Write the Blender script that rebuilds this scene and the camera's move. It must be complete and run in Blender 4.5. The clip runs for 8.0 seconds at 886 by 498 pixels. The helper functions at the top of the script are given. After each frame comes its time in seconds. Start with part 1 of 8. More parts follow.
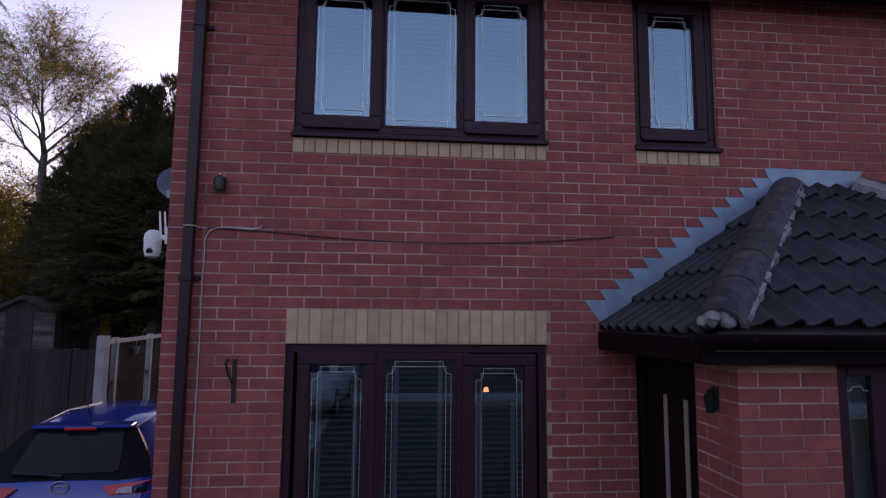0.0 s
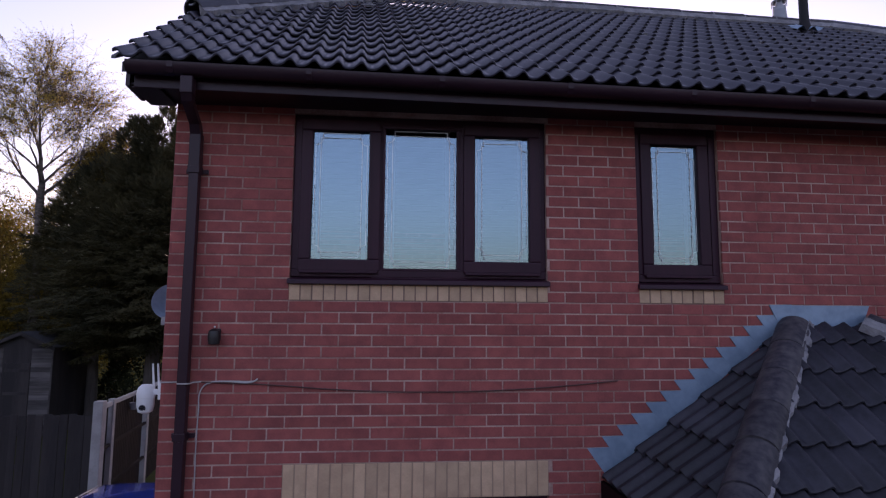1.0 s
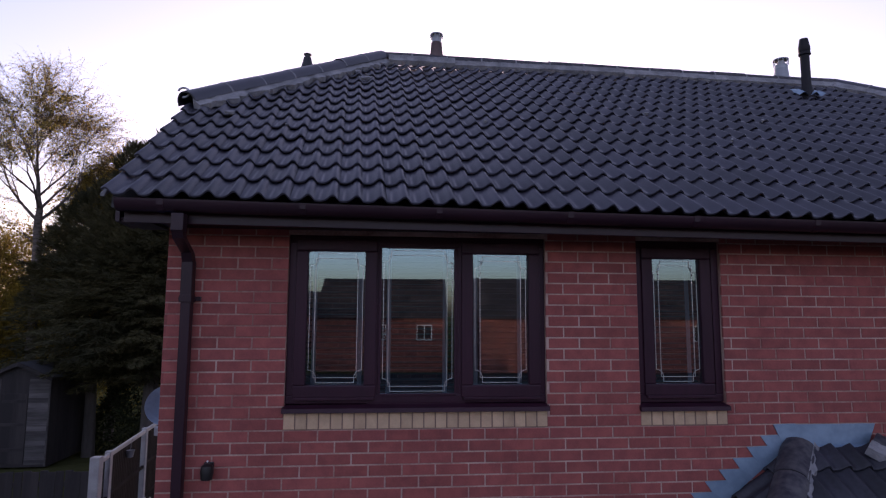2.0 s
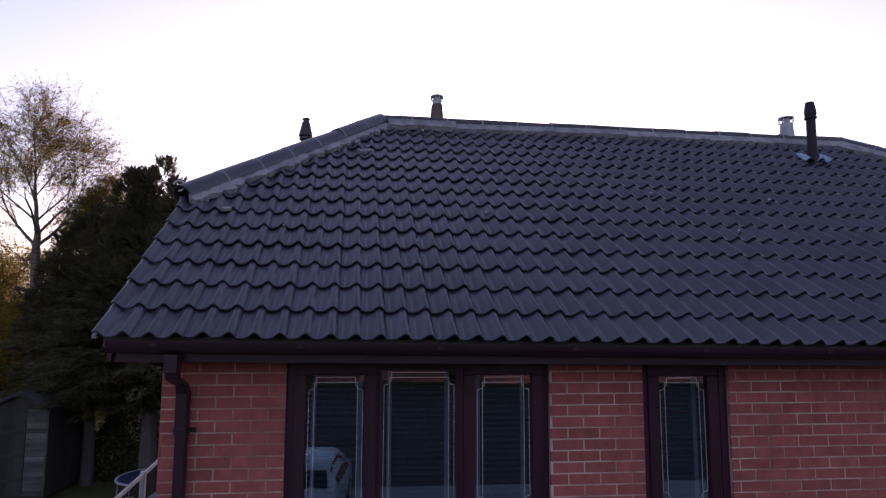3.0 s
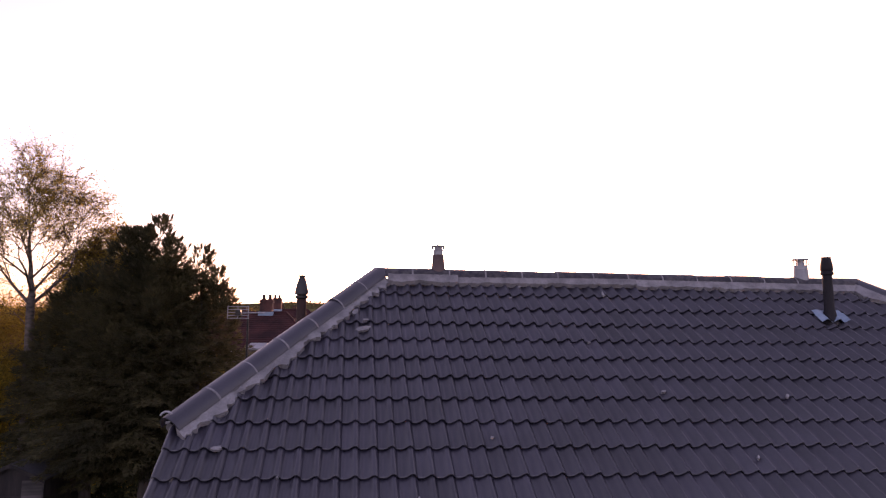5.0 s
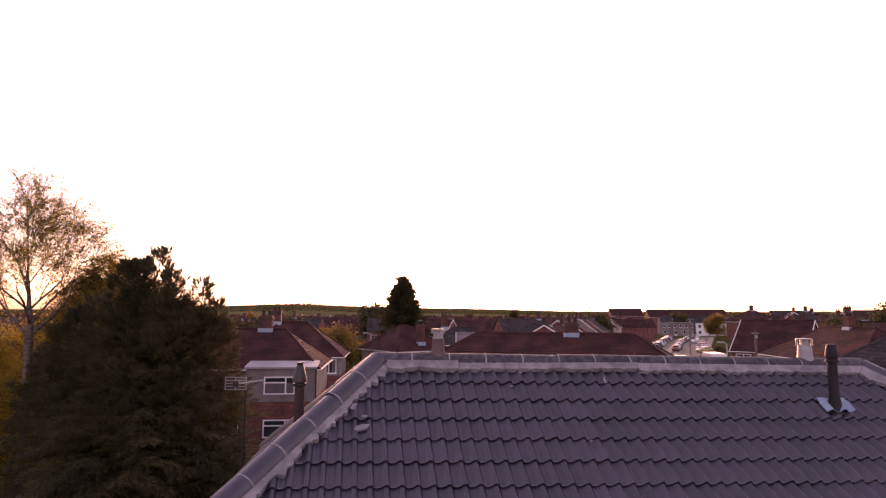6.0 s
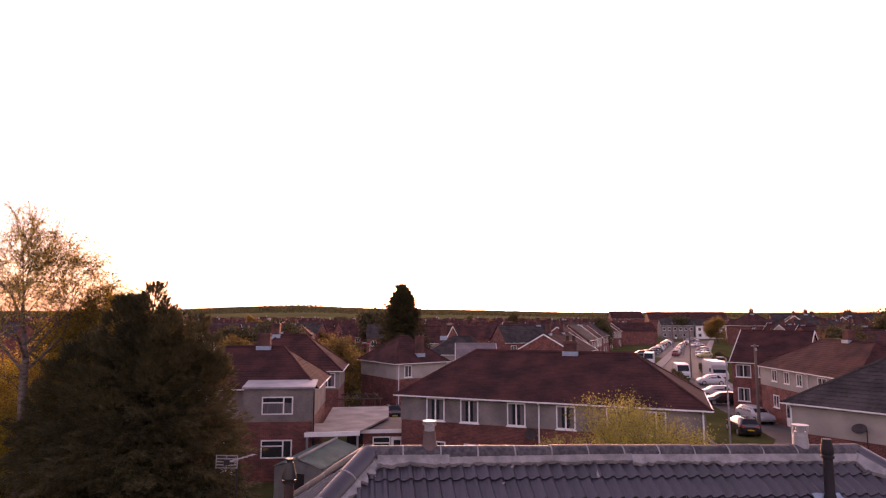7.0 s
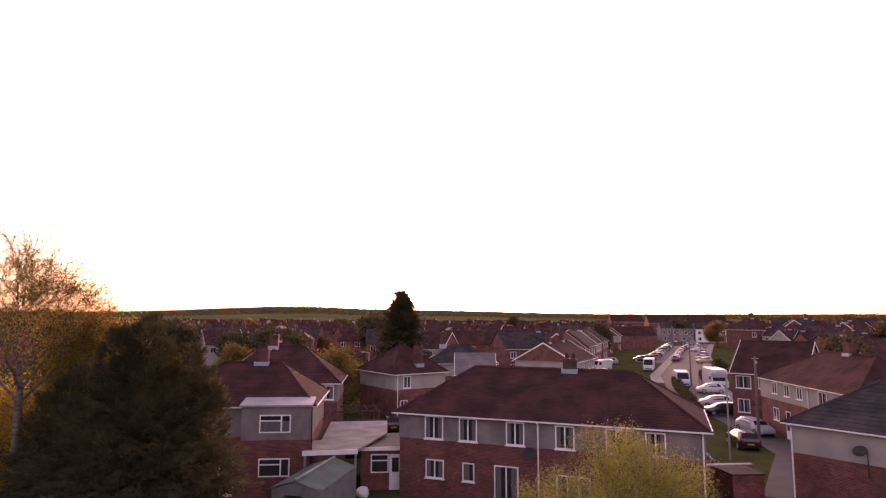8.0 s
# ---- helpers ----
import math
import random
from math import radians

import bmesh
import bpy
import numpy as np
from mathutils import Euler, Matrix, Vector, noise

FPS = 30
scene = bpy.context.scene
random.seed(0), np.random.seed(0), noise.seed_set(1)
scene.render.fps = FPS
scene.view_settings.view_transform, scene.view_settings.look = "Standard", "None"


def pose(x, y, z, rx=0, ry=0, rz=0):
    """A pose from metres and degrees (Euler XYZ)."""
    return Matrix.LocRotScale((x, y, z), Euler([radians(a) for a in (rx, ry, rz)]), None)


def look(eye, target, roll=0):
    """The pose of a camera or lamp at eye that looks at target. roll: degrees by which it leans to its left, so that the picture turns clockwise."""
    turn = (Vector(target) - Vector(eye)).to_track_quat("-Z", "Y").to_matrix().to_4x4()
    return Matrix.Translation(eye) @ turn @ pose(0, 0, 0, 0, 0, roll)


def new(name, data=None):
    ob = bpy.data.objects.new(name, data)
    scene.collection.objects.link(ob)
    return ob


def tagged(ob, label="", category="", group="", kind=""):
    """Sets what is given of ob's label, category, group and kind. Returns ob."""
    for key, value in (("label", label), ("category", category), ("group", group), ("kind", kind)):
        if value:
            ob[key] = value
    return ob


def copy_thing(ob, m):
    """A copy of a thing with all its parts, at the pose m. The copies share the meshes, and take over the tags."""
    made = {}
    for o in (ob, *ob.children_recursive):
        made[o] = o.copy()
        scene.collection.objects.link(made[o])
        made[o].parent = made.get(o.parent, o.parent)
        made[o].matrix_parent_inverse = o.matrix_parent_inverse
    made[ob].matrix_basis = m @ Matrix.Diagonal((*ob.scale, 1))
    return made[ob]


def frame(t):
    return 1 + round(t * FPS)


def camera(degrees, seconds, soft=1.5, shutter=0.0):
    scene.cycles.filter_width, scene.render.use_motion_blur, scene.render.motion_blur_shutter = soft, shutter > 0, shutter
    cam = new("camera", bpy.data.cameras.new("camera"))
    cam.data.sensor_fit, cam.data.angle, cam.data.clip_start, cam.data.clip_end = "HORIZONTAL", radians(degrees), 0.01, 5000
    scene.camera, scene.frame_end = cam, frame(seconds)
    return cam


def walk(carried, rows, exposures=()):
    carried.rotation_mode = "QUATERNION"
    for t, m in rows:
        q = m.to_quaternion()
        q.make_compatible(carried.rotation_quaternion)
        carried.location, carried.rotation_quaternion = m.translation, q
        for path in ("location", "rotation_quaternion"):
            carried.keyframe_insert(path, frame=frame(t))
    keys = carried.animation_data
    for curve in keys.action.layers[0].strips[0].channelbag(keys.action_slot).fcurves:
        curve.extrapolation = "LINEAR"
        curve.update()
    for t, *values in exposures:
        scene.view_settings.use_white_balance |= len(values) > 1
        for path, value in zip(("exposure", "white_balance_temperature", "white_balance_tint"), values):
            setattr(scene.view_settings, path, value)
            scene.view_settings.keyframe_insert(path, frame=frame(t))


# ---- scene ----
cam = camera(73.7, 8.0, soft=1.25)
PATH = [
    (0, (1.474, -4.081, 2.404), (1.659, -2.103, 2.631), 0.5),
    (0.5, (1.473, -4.113, 2.932), (1.658, -2.135, 3.159), 0.5),
    (1, (1.466, -4.11, 3.425), (1.652, -2.131, 3.652), 0.4),
    (1.5, (1.482, -4.113, 3.932), (1.668, -2.134, 4.156), 0.3),
    (1.7, (1.482, -4.126, 4.074), (1.668, -2.147, 4.299), 0.3),
    (2.8, (1.455, -4.121, 4.959), (1.641, -2.142, 5.183), 0.2),
    (3, (1.465, -4.113, 5.142), (1.651, -2.134, 5.365), 0.2),
    (3.5, (1.495, -4.117, 5.614), (1.68, -2.138, 5.836), 0.2),
    (4, (1.485, -4.113, 6.104), (1.671, -2.134, 6.326), 0.1),
    (4.5, (1.471, -4.065, 6.599), (1.657, -2.086, 6.82), 0.1),
    (5, (1.442, -4.04, 7.108), (1.629, -2.061, 7.328), 0.1),
    (5.2, (1.438, -4.042, 7.284), (1.625, -2.063, 7.505), 0.1),
    (6.3, (1.447, -4.07, 8.455), (1.633, -2.091, 8.682), 0.2),
    (6.5, (1.459, -4.076, 8.675), (1.645, -2.098, 8.903), 0.2),
    (7, (1.54, -4.12, 9.216), (1.726, -2.141, 9.444), 0.1),
    (7.5, (1.598, -4.095, 9.717), (1.784, -2.117, 9.946), 0.1),
    (8, (1.608, -4.09, 10.208), (1.794, -2.112, 10.439), 0.2),
]
walk(cam, [(t, look(eye, target, roll)) for t, eye, target, roll in PATH], [(0, 2.1, 6350, 43), (0.5, 2.2, 6350, 43), (1.7, 2.17, 6300, 43), (4.6, 2.15, 6300, 46), (5.0, 2.45, 7500, 60), (5.3, 2.6, 8200, 67), (6.3, 2.75, 8800, 72), (8, 2.75, 8800, 72)])

# ---- light ----
SUN_AZ, SUN_EL = radians(8.4), radians(3.2)
world = bpy.data.worlds.new("sky_world")
scene.world = world
world.use_nodes = True
wn = world.node_tree.nodes
sky = wn.new("ShaderNodeTexSky")
sky.sky_type = "NISHITA"
sky.sun_disc = False
sky.sun_elevation, sky.sun_rotation = SUN_EL, SUN_AZ
sky.air_density, sky.dust_density, sky.ozone_density = 0.9, 2.2, 1.9
wn["Background"].inputs["Strength"].default_value = 0.15
pale = wn.new("ShaderNodeHueSaturation")
pale.inputs["Saturation"].default_value = 0.70
world.node_tree.links.new(sky.outputs["Color"], pale.inputs["Color"])
world.node_tree.links.new(pale.outputs["Color"], wn["Background"].inputs["Color"])
sun = new("sun", bpy.data.lights.new("sun", "SUN"))
sun.data.energy, sun.data.angle, sun.data.color = 0.45, radians(0.6), (1.0, 0.62, 0.32)
to_sun = Vector((math.sin(SUN_AZ) * math.cos(SUN_EL), math.cos(SUN_AZ) * math.cos(SUN_EL), math.sin(SUN_EL)))
sun.matrix_world = look(to_sun * 300, (0, 0, 0))


# ---- materials ----
def shade(name, col, col2=None, rough=0.7, metal=0.0, grain=40.0, patch=2.0, bump=0.2, vary=0.0, spec=0.5, tint=0.35, stretch=(1, 1, 1), dist=0.01):
    """A surface of two colours mixed by fine grain and larger patches, with relief and a shift from piece to piece."""
    m = bpy.data.materials.new(name)
    m.use_nodes = True
    n, l = m.node_tree.nodes, m.node_tree.links
    b = n["Principled BSDF"]
    col2 = col2 or tuple(c * 0.75 for c in col)
    co = n.new("ShaderNodeTexCoord")
    mp = n.new("ShaderNodeMapping")
    mp.inputs["Scale"].default_value = stretch
    l.new(co.outputs["Object"], mp.inputs["Vector"])
    oi = n.new("ShaderNodeObjectInfo")
    add = n.new("ShaderNodeVectorMath")
    add.operation = "MULTIPLY_ADD"
    l.new(oi.outputs["Random"], add.inputs[0])
    add.inputs[1].default_value = (17.0, 31.0, 23.0)
    l.new(mp.outputs[0], add.inputs[2])
    f = n.new("ShaderNodeTexNoise")
    f.inputs["Scale"].default_value, f.inputs["Detail"].default_value = grain, 4
    g = n.new("ShaderNodeTexNoise")
    g.inputs["Scale"].default_value, g.inputs["Detail"].default_value = patch, 5
    for t in (f, g):
        l.new(add.outputs[0], t.inputs["Vector"])
    mul = n.new("ShaderNodeMath")
    mul.operation = "MULTIPLY_ADD"
    l.new(f.outputs["Fac"], mul.inputs[0])
    mul.inputs[1].default_value = tint
    l.new(g.outputs["Fac"], mul.inputs[2])
    ramp = n.new("ShaderNodeMapRange")
    ramp.inputs["From Min"].default_value, ramp.inputs["From Max"].default_value = 0.38 + tint * 0.4, 0.62 + tint * 0.6
    l.new(mul.outputs[0], ramp.inputs["Value"])
    mix = n.new("ShaderNodeMix")
    mix.data_type = "RGBA"
    mix.inputs["A"].default_value, mix.inputs["B"].default_value = (*col, 1), (*col2, 1)
    l.new(ramp.outputs[0], mix.inputs["Factor"])
    out = mix.outputs["Result"]
    if vary:
        geo = n.new("ShaderNodeNewGeometry")
        both = n.new("ShaderNodeMath")
        both.operation = "ADD"
        l.new(oi.outputs["Random"], both.inputs[0])
        l.new(geo.outputs["Random Per Island"], both.inputs[1])
        fr = n.new("ShaderNodeMath")
        fr.operation = "FRACT"
        l.new(both.outputs[0], fr.inputs[0])
        vr = n.new("ShaderNodeMapRange")
        vr.inputs["To Min"].default_value, vr.inputs["To Max"].default_value = 1 - vary, 1 + vary
        l.new(fr.outputs[0], vr.inputs["Value"])
        hs = n.new("ShaderNodeHueSaturation")
        l.new(vr.outputs[0], hs.inputs["Value"])
        l.new(out, hs.inputs["Color"])
        out = hs.outputs["Color"]
    l.new(out, b.inputs["Base Color"])
    b.inputs["Roughness"].default_value, b.inputs["Metallic"].default_value = rough, metal
    b.inputs["Specular IOR Level"].default_value = spec
    if bump:
        bp = n.new("ShaderNodeBump")
        bp.inputs["Strength"].default_value, bp.inputs["Distance"].default_value = bump, dist
        l.new(f.outputs["Fac"], bp.inputs["Height"])
        l.new(bp.outputs[0], b.inputs["Normal"])
    return m


def glass(name, ior, tint=(1, 1, 1), mirror_tint=(1, 1, 1)):
    m = bpy.data.materials.new(name)
    m.use_nodes = True
    n, l = m.node_tree.nodes, m.node_tree.links
    n.remove(n["Principled BSDF"])
    fr = n.new("ShaderNodeFresnel")
    fr.inputs["IOR"].default_value = ior
    tr, gl, mx = n.new("ShaderNodeBsdfTransparent"), n.new("ShaderNodeBsdfGlossy"), n.new("ShaderNodeMixShader")
    tr.inputs["Color"].default_value = (*tint, 1)
    gl.inputs["Roughness"].default_value = 0.0
    gl.inputs["Color"].default_value = (*mirror_tint, 1)
    l.new(fr.outputs[0], mx.inputs[0])
    l.new(tr.outputs[0], mx.inputs[1])
    l.new(gl.outputs[0], mx.inputs[2])
    l.new(mx.outputs[0], n["Material Output"].inputs["Surface"])
    return m


def glow(name, col, strength):
    m = bpy.data.materials.new(name)
    m.use_nodes = True
    b = m.node_tree.nodes["Principled BSDF"]
    b.inputs["Emission Color"].default_value, b.inputs["Emission Strength"].default_value = (*col, 1), strength
    return m


BRICK = shade("red_brick", (0.355, 0.092, 0.077), (0.255, 0.066, 0.060), 0.85, grain=90, patch=9, bump=0.35, vary=0.13, dist=0.004)
MORTAR_D = shade("dark_mortar", (0.26, 0.17, 0.13), (0.20, 0.13, 0.10), 0.95, grain=120, patch=5, bump=0.4, dist=0.004)
CREAM = shade("buff_brick", (0.60, 0.41, 0.26), (0.49, 0.33, 0.21), 0.85, grain=90, patch=9, bump=0.3, vary=0.12, dist=0.004)
MORTAR = shade("mortar", (0.52, 0.36, 0.30), (0.28, 0.14, 0.115), 0.95, grain=60, patch=2.6, bump=0.4, dist=0.004)
TILE = shade("concrete_roof_tile", (0.030, 0.028, 0.044), (0.016, 0.015, 0.025), 0.40, spec=1.0, grain=70, patch=3, bump=0.35, vary=0.22, dist=0.004)
RIDGE = shade("weathered_ridge_tile", (0.030, 0.028, 0.040), (0.085, 0.08, 0.085), 0.65, spec=0.35, grain=26, patch=11, bump=0.5, vary=0.2, tint=0.8, dist=0.006)
BED = shade("ridge_mortar", (0.30, 0.295, 0.305), (0.18, 0.178, 0.19), 0.95, grain=50, patch=7, bump=0.6, dist=0.02)
LEAD = shade("lead_flashing", (0.26, 0.37, 0.48), (0.19, 0.28, 0.37), 0.45, metal=0.2, grain=30, patch=5, bump=0.25, dist=0.006)
ROSE = shade("rosewood_frame", (0.042, 0.011, 0.023), (0.028, 0.007, 0.016), 0.48, spec=0.28, grain=60, patch=8, bump=0.12, stretch=(1, 1, 0.1), dist=0.002)
UPVC_BROWN = shade("brown_plastic", (0.032, 0.013, 0.021), (0.024, 0.010, 0.016), 0.38, spec=0.30, grain=60, patch=3, bump=0.05, dist=0.002)
BLACK = shade("black_plastic", (0.015, 0.015, 0.017), (0.01, 0.01, 0.011), 0.4, bump=0.05)
WHITE = shade("white_plastic", (0.78, 0.78, 0.78), (0.7, 0.7, 0.69), 0.4, bump=0.04)
CAME = shade("lead_came", (0.62, 0.63, 0.62), (0.5, 0.5, 0.5), 0.35, metal=0.6, bump=0.1)
# The blue of the mirrored sky is put into the pane's reflection colour.
PANE = glass("window_glass", 3.2, (0.8, 0.82, 0.84), (0.55, 0.82, 0.96))
CLEAR = glass("clear_inner_glass", 1.0)
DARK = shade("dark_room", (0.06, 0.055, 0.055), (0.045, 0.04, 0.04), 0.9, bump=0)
SLAT_D = shade("dark_blind_slat", (0.03, 0.03, 0.034), (0.024, 0.024, 0.028), 0.6, bump=0.05)
SLAT = shade("blind_slat", (0.12, 0.125, 0.14), (0.09, 0.095, 0.11), 0.6, bump=0.05)
TAPE = shade("blind_tape", (0.30, 0.35, 0.42), (0.24, 0.28, 0.34), 0.85, bump=0.2)
PANE_STRIP = shade("curtain", (0.35, 0.38, 0.42), (0.28, 0.31, 0.35), 0.9, bump=0.3, stretch=(6, 6, 0.3))
GALV = shade("grey_metal", (0.36, 0.37, 0.39), (0.28, 0.29, 0.31), 0.5, metal=0.5, bump=0.15)
CABLE = shade("cable_sheath", (0.5, 0.48, 0.46), (0.4, 0.38, 0.37), 0.7, bump=0.1)
CABLE_D = shade("dark_cable", (0.10, 0.042, 0.038), (0.07, 0.033, 0.03), 0.7, bump=0.1)
# For unseen ground in front, darkened to dim window reflections and bounce light.
DARK_ASPHALT = shade("reflection_dimming_asphalt", (0.038, 0.037, 0.038), (0.026, 0.025, 0.026), 0.9, grain=30, patch=0.5, bump=0.3, spec=0.2)
GRASS = shade("grass", (0.082, 0.084, 0.034), (0.052, 0.056, 0.022), 0.95, grain=6, patch=0.25, bump=0.5, dist=0.05, spec=0.0)
# Pasture colour with the haze of distance painted in as a paler tone.
HAZY_FIELD = shade("hazy_far_pasture", (0.15, 0.135, 0.06), (0.10, 0.10, 0.045), 0.95, grain=0.05, patch=0.006, bump=0, spec=0.0)
ASPHALT = shade("asphalt", (0.065, 0.062, 0.062), (0.045, 0.043, 0.043), 0.85, grain=30, patch=0.5, bump=0.3)
PAVING = shade("concrete_paving", (0.22, 0.21, 0.20), (0.16, 0.15, 0.145), 0.9, grain=20, patch=0.8, bump=0.2)
FENCE_WOOD = shade("weathered_fence_wood", (0.042, 0.035, 0.034), (0.020, 0.017, 0.018), 0.9, grain=30, patch=3, bump=0.4, vary=0.2, stretch=(1, 1, 0.12))
CONCRETE = shade("concrete", (0.40, 0.39, 0.38), (0.30, 0.29, 0.28), 0.9, grain=40, patch=4, bump=0.3)
FAR_BRICK = shade("old_red_brick", (0.25, 0.073, 0.056), (0.14, 0.045, 0.038), 0.9, grain=9, patch=1.2, bump=0.2, vary=0.12)
fb = FAR_BRICK.node_tree
co_ = fb.nodes.new("ShaderNodeTexCoord")
sx_ = fb.nodes.new("ShaderNodeSeparateXYZ")
ad_ = fb.nodes.new("ShaderNodeMath")
cx_ = fb.nodes.new("ShaderNodeCombineXYZ")
bt_ = fb.nodes.new("ShaderNodeTexBrick")
mx_ = fb.nodes.new("ShaderNodeMix")
mx_.data_type, mx_.blend_type = "RGBA", "MULTIPLY"
mx_.inputs["Factor"].default_value = 1.0
bt_.inputs["Scale"].default_value, bt_.inputs["Brick Width"].default_value, bt_.inputs["Row Height"].default_value, bt_.inputs["Mortar Size"].default_value = 1.0, 0.225, 0.075, 0.006
bt_.inputs["Color1"].default_value, bt_.inputs["Color2"].default_value, bt_.inputs["Mortar"].default_value = (1, 1, 1, 1), (0.55, 0.55, 0.6, 1), (1.5, 2.2, 2.4, 1)
fb.links.new(co_.outputs["Object"], sx_.inputs[0])
fb.links.new(sx_.outputs["X"], ad_.inputs[0])
fb.links.new(sx_.outputs["Y"], ad_.inputs[1])
fb.links.new(ad_.outputs[0], cx_.inputs["X"])
fb.links.new(sx_.outputs["Z"], cx_.inputs["Y"])
fb.links.new(cx_.outputs[0], bt_.inputs["Vector"])
pr_ = fb.nodes["Principled BSDF"].inputs["Base Color"]
fb.links.new(pr_.links[0].from_socket, mx_.inputs["A"])
fb.links.new(bt_.outputs["Color"], mx_.inputs["B"])
fb.links.new(mx_.outputs["Result"], pr_)
RENDER = shade("grey_render", (0.24, 0.21, 0.20), (0.14, 0.12, 0.115), 0.95, grain=14, patch=0.6, bump=0.3)
CREAM_R = shade("cream_render", (0.38, 0.34, 0.31), (0.29, 0.26, 0.24), 0.95, grain=20, patch=0.8, bump=0.3)
WHITE_R = shade("white_render", (0.78, 0.77, 0.74), (0.7, 0.69, 0.66), 0.9, grain=20, patch=0.8, bump=0.2)
FAR_TILE = shade("old_roof_tile", (0.086, 0.033, 0.031), (0.038, 0.018, 0.019), 0.9, spec=0.12, grain=9, patch=0.7, bump=0.4, vary=0.1)
GREY_TILE = shade("grey_roof_tile", (0.066, 0.054, 0.054), (0.030, 0.026, 0.027), 0.85, spec=0.15, grain=7, patch=0.9, bump=0.4, vary=0.1)
FAR_GLASS = shade("far_window_glass", (0.03, 0.035, 0.04), (0.02, 0.022, 0.025), 0.08, bump=0, spec=0.9)
NET = shade("net_curtain_behind_glass", (0.15, 0.135, 0.14), (0.085, 0.075, 0.08), 0.9, grain=6, patch=2, bump=0.0, stretch=(12, 12, 0.4))
NET.node_tree.nodes["Principled BSDF"].inputs["Coat Weight"].default_value = 1.0
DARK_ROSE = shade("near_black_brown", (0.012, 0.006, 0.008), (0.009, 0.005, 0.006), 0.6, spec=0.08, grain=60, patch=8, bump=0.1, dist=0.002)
SHED_WOOD = shade("shed_wood", (0.085, 0.074, 0.070), (0.040, 0.034, 0.033), 0.9, grain=30, patch=3, bump=0.3, vary=0.2, stretch=(0.12, 1, 1))
FELT = shade("roof_felt", (0.085, 0.085, 0.09), (0.06, 0.06, 0.065), 0.9, grain=60, patch=2, bump=0.3)


# ---- mesh helpers ----
def box(bm, x0, x1, y0, y1, z0, z1, bevel=0.0):
    r = bmesh.ops.create_cube(bm, size=1, matrix=Matrix.LocRotScale(((x0 + x1) / 2, (y0 + y1) / 2, (z0 + z1) / 2), None, (x1 - x0, y1 - y0, z1 - z0)))
    if bevel:
        es = {e for v in r["verts"] for e in v.link_edges}
        bmesh.ops.bevel(bm, geom=list(es), offset=bevel, segments=2, affect="EDGES", profile=0.6)


def tube(bm, a, b, r0, r1=None, seg=12, caps=True):
    a, b = Vector(a), Vector(b)
    r1 = r0 if r1 is None else r1
    d = b - a
    m = Matrix.Translation((a + b) / 2) @ d.to_track_quat("Z", "Y").to_matrix().to_4x4()
    bmesh.ops.create_cone(bm, cap_ends=caps, segments=seg, radius1=r0, radius2=r1, depth=d.length, matrix=m)


def lathe(bm, prof, centre=(0, 0, 0), seg=20):
    """A turned shape about the upright through centre: prof is rows of radius and height."""
    c = Vector(centre)
    rings = [[bm.verts.new(c + Vector((r * math.cos(2 * math.pi * i / seg), r * math.sin(2 * math.pi * i / seg), z))) for i in range(seg)] for r, z in prof]
    for a, b in zip(rings, rings[1:]):
        for i in range(seg):
            bm.faces.new((a[i], a[(i + 1) % seg], b[(i + 1) % seg], b[i]))
    bm.faces.new(rings[0][::-1])
    bm.faces.new(rings[-1])


def sweep(bm, pts, r, seg=6):
    """One continuous bent rod through the points."""
    P = [Vector(p) for p in pts]
    side, rings = None, []
    for i, p in enumerate(P):
        d = (P[min(i + 1, len(P) - 1)] - P[max(i - 1, 0)]).normalized()
        side = d.orthogonal().normalized() if side is None else (side - d * side.dot(d)).normalized()
        up = d.cross(side)
        rings.append([bm.verts.new(p + side * (r * math.cos(2 * math.pi * k / seg)) + up * (r * math.sin(2 * math.pi * k / seg))) for k in range(seg)])
    for a, b in zip(rings, rings[1:]):
        for k in range(seg):
            bm.faces.new((a[k], a[(k + 1) % seg], b[(k + 1) % seg], b[k]))
    bm.faces.new(rings[0][::-1])
    bm.faces.new(rings[-1])


def prism(bm, poly, z0, z1, axis="z"):
    """A flat outline pulled to a thickness. axis y: outline in x and z; axis x: outline in y and z."""
    put = {"z": lambda p, h: (p[0], p[1], h), "y": lambda p, h: (p[0], h, p[1]), "x": lambda p, h: (h, p[0], p[1])}[axis]
    a = [bm.verts.new(put(p, z0)) for p in poly]
    b = [bm.verts.new(put(p, z1)) for p in poly]
    n = len(poly)
    bm.faces.new(a[::-1])
    bm.faces.new(b)
    for i in range(n):
        bm.faces.new((a[i], a[(i + 1) % n], b[(i + 1) % n], b[i]))
    bmesh.ops.recalc_face_normals(bm, faces=bm.faces)


def mesh_of(name, bm, material, smooth=False):
    me = bpy.data.meshes.new(name)
    bm.normal_update()
    bm.to_mesh(me)
    bm.free()
    me.materials.append(material)
    if smooth:
        me.shade_smooth()
        me.set_sharp_from_angle(angle=radians(40))
    return me


def part(name, bm, material, parent=None, label="", smooth=False):
    ob = new(name, mesh_of(name, bm, material, smooth))
    ob.parent = parent
    return tagged(ob, label)


def thing(name, label, category, m=None, group="", kind=""):
    ob = new(name)
    ob.empty_display_size = 0.1
    if m is not None:
        ob.matrix_world = m
    return tagged(ob, label, category, group, kind)


def single(name, bm, material, label, category, group="", kind="", smooth=False):
    return tagged(part(name, bm, material, smooth=smooth), label, category, group, kind)


def piece(name, me, parent, m):
    ob = new(name, me)
    ob.parent = parent
    ob.matrix_local = m
    return ob
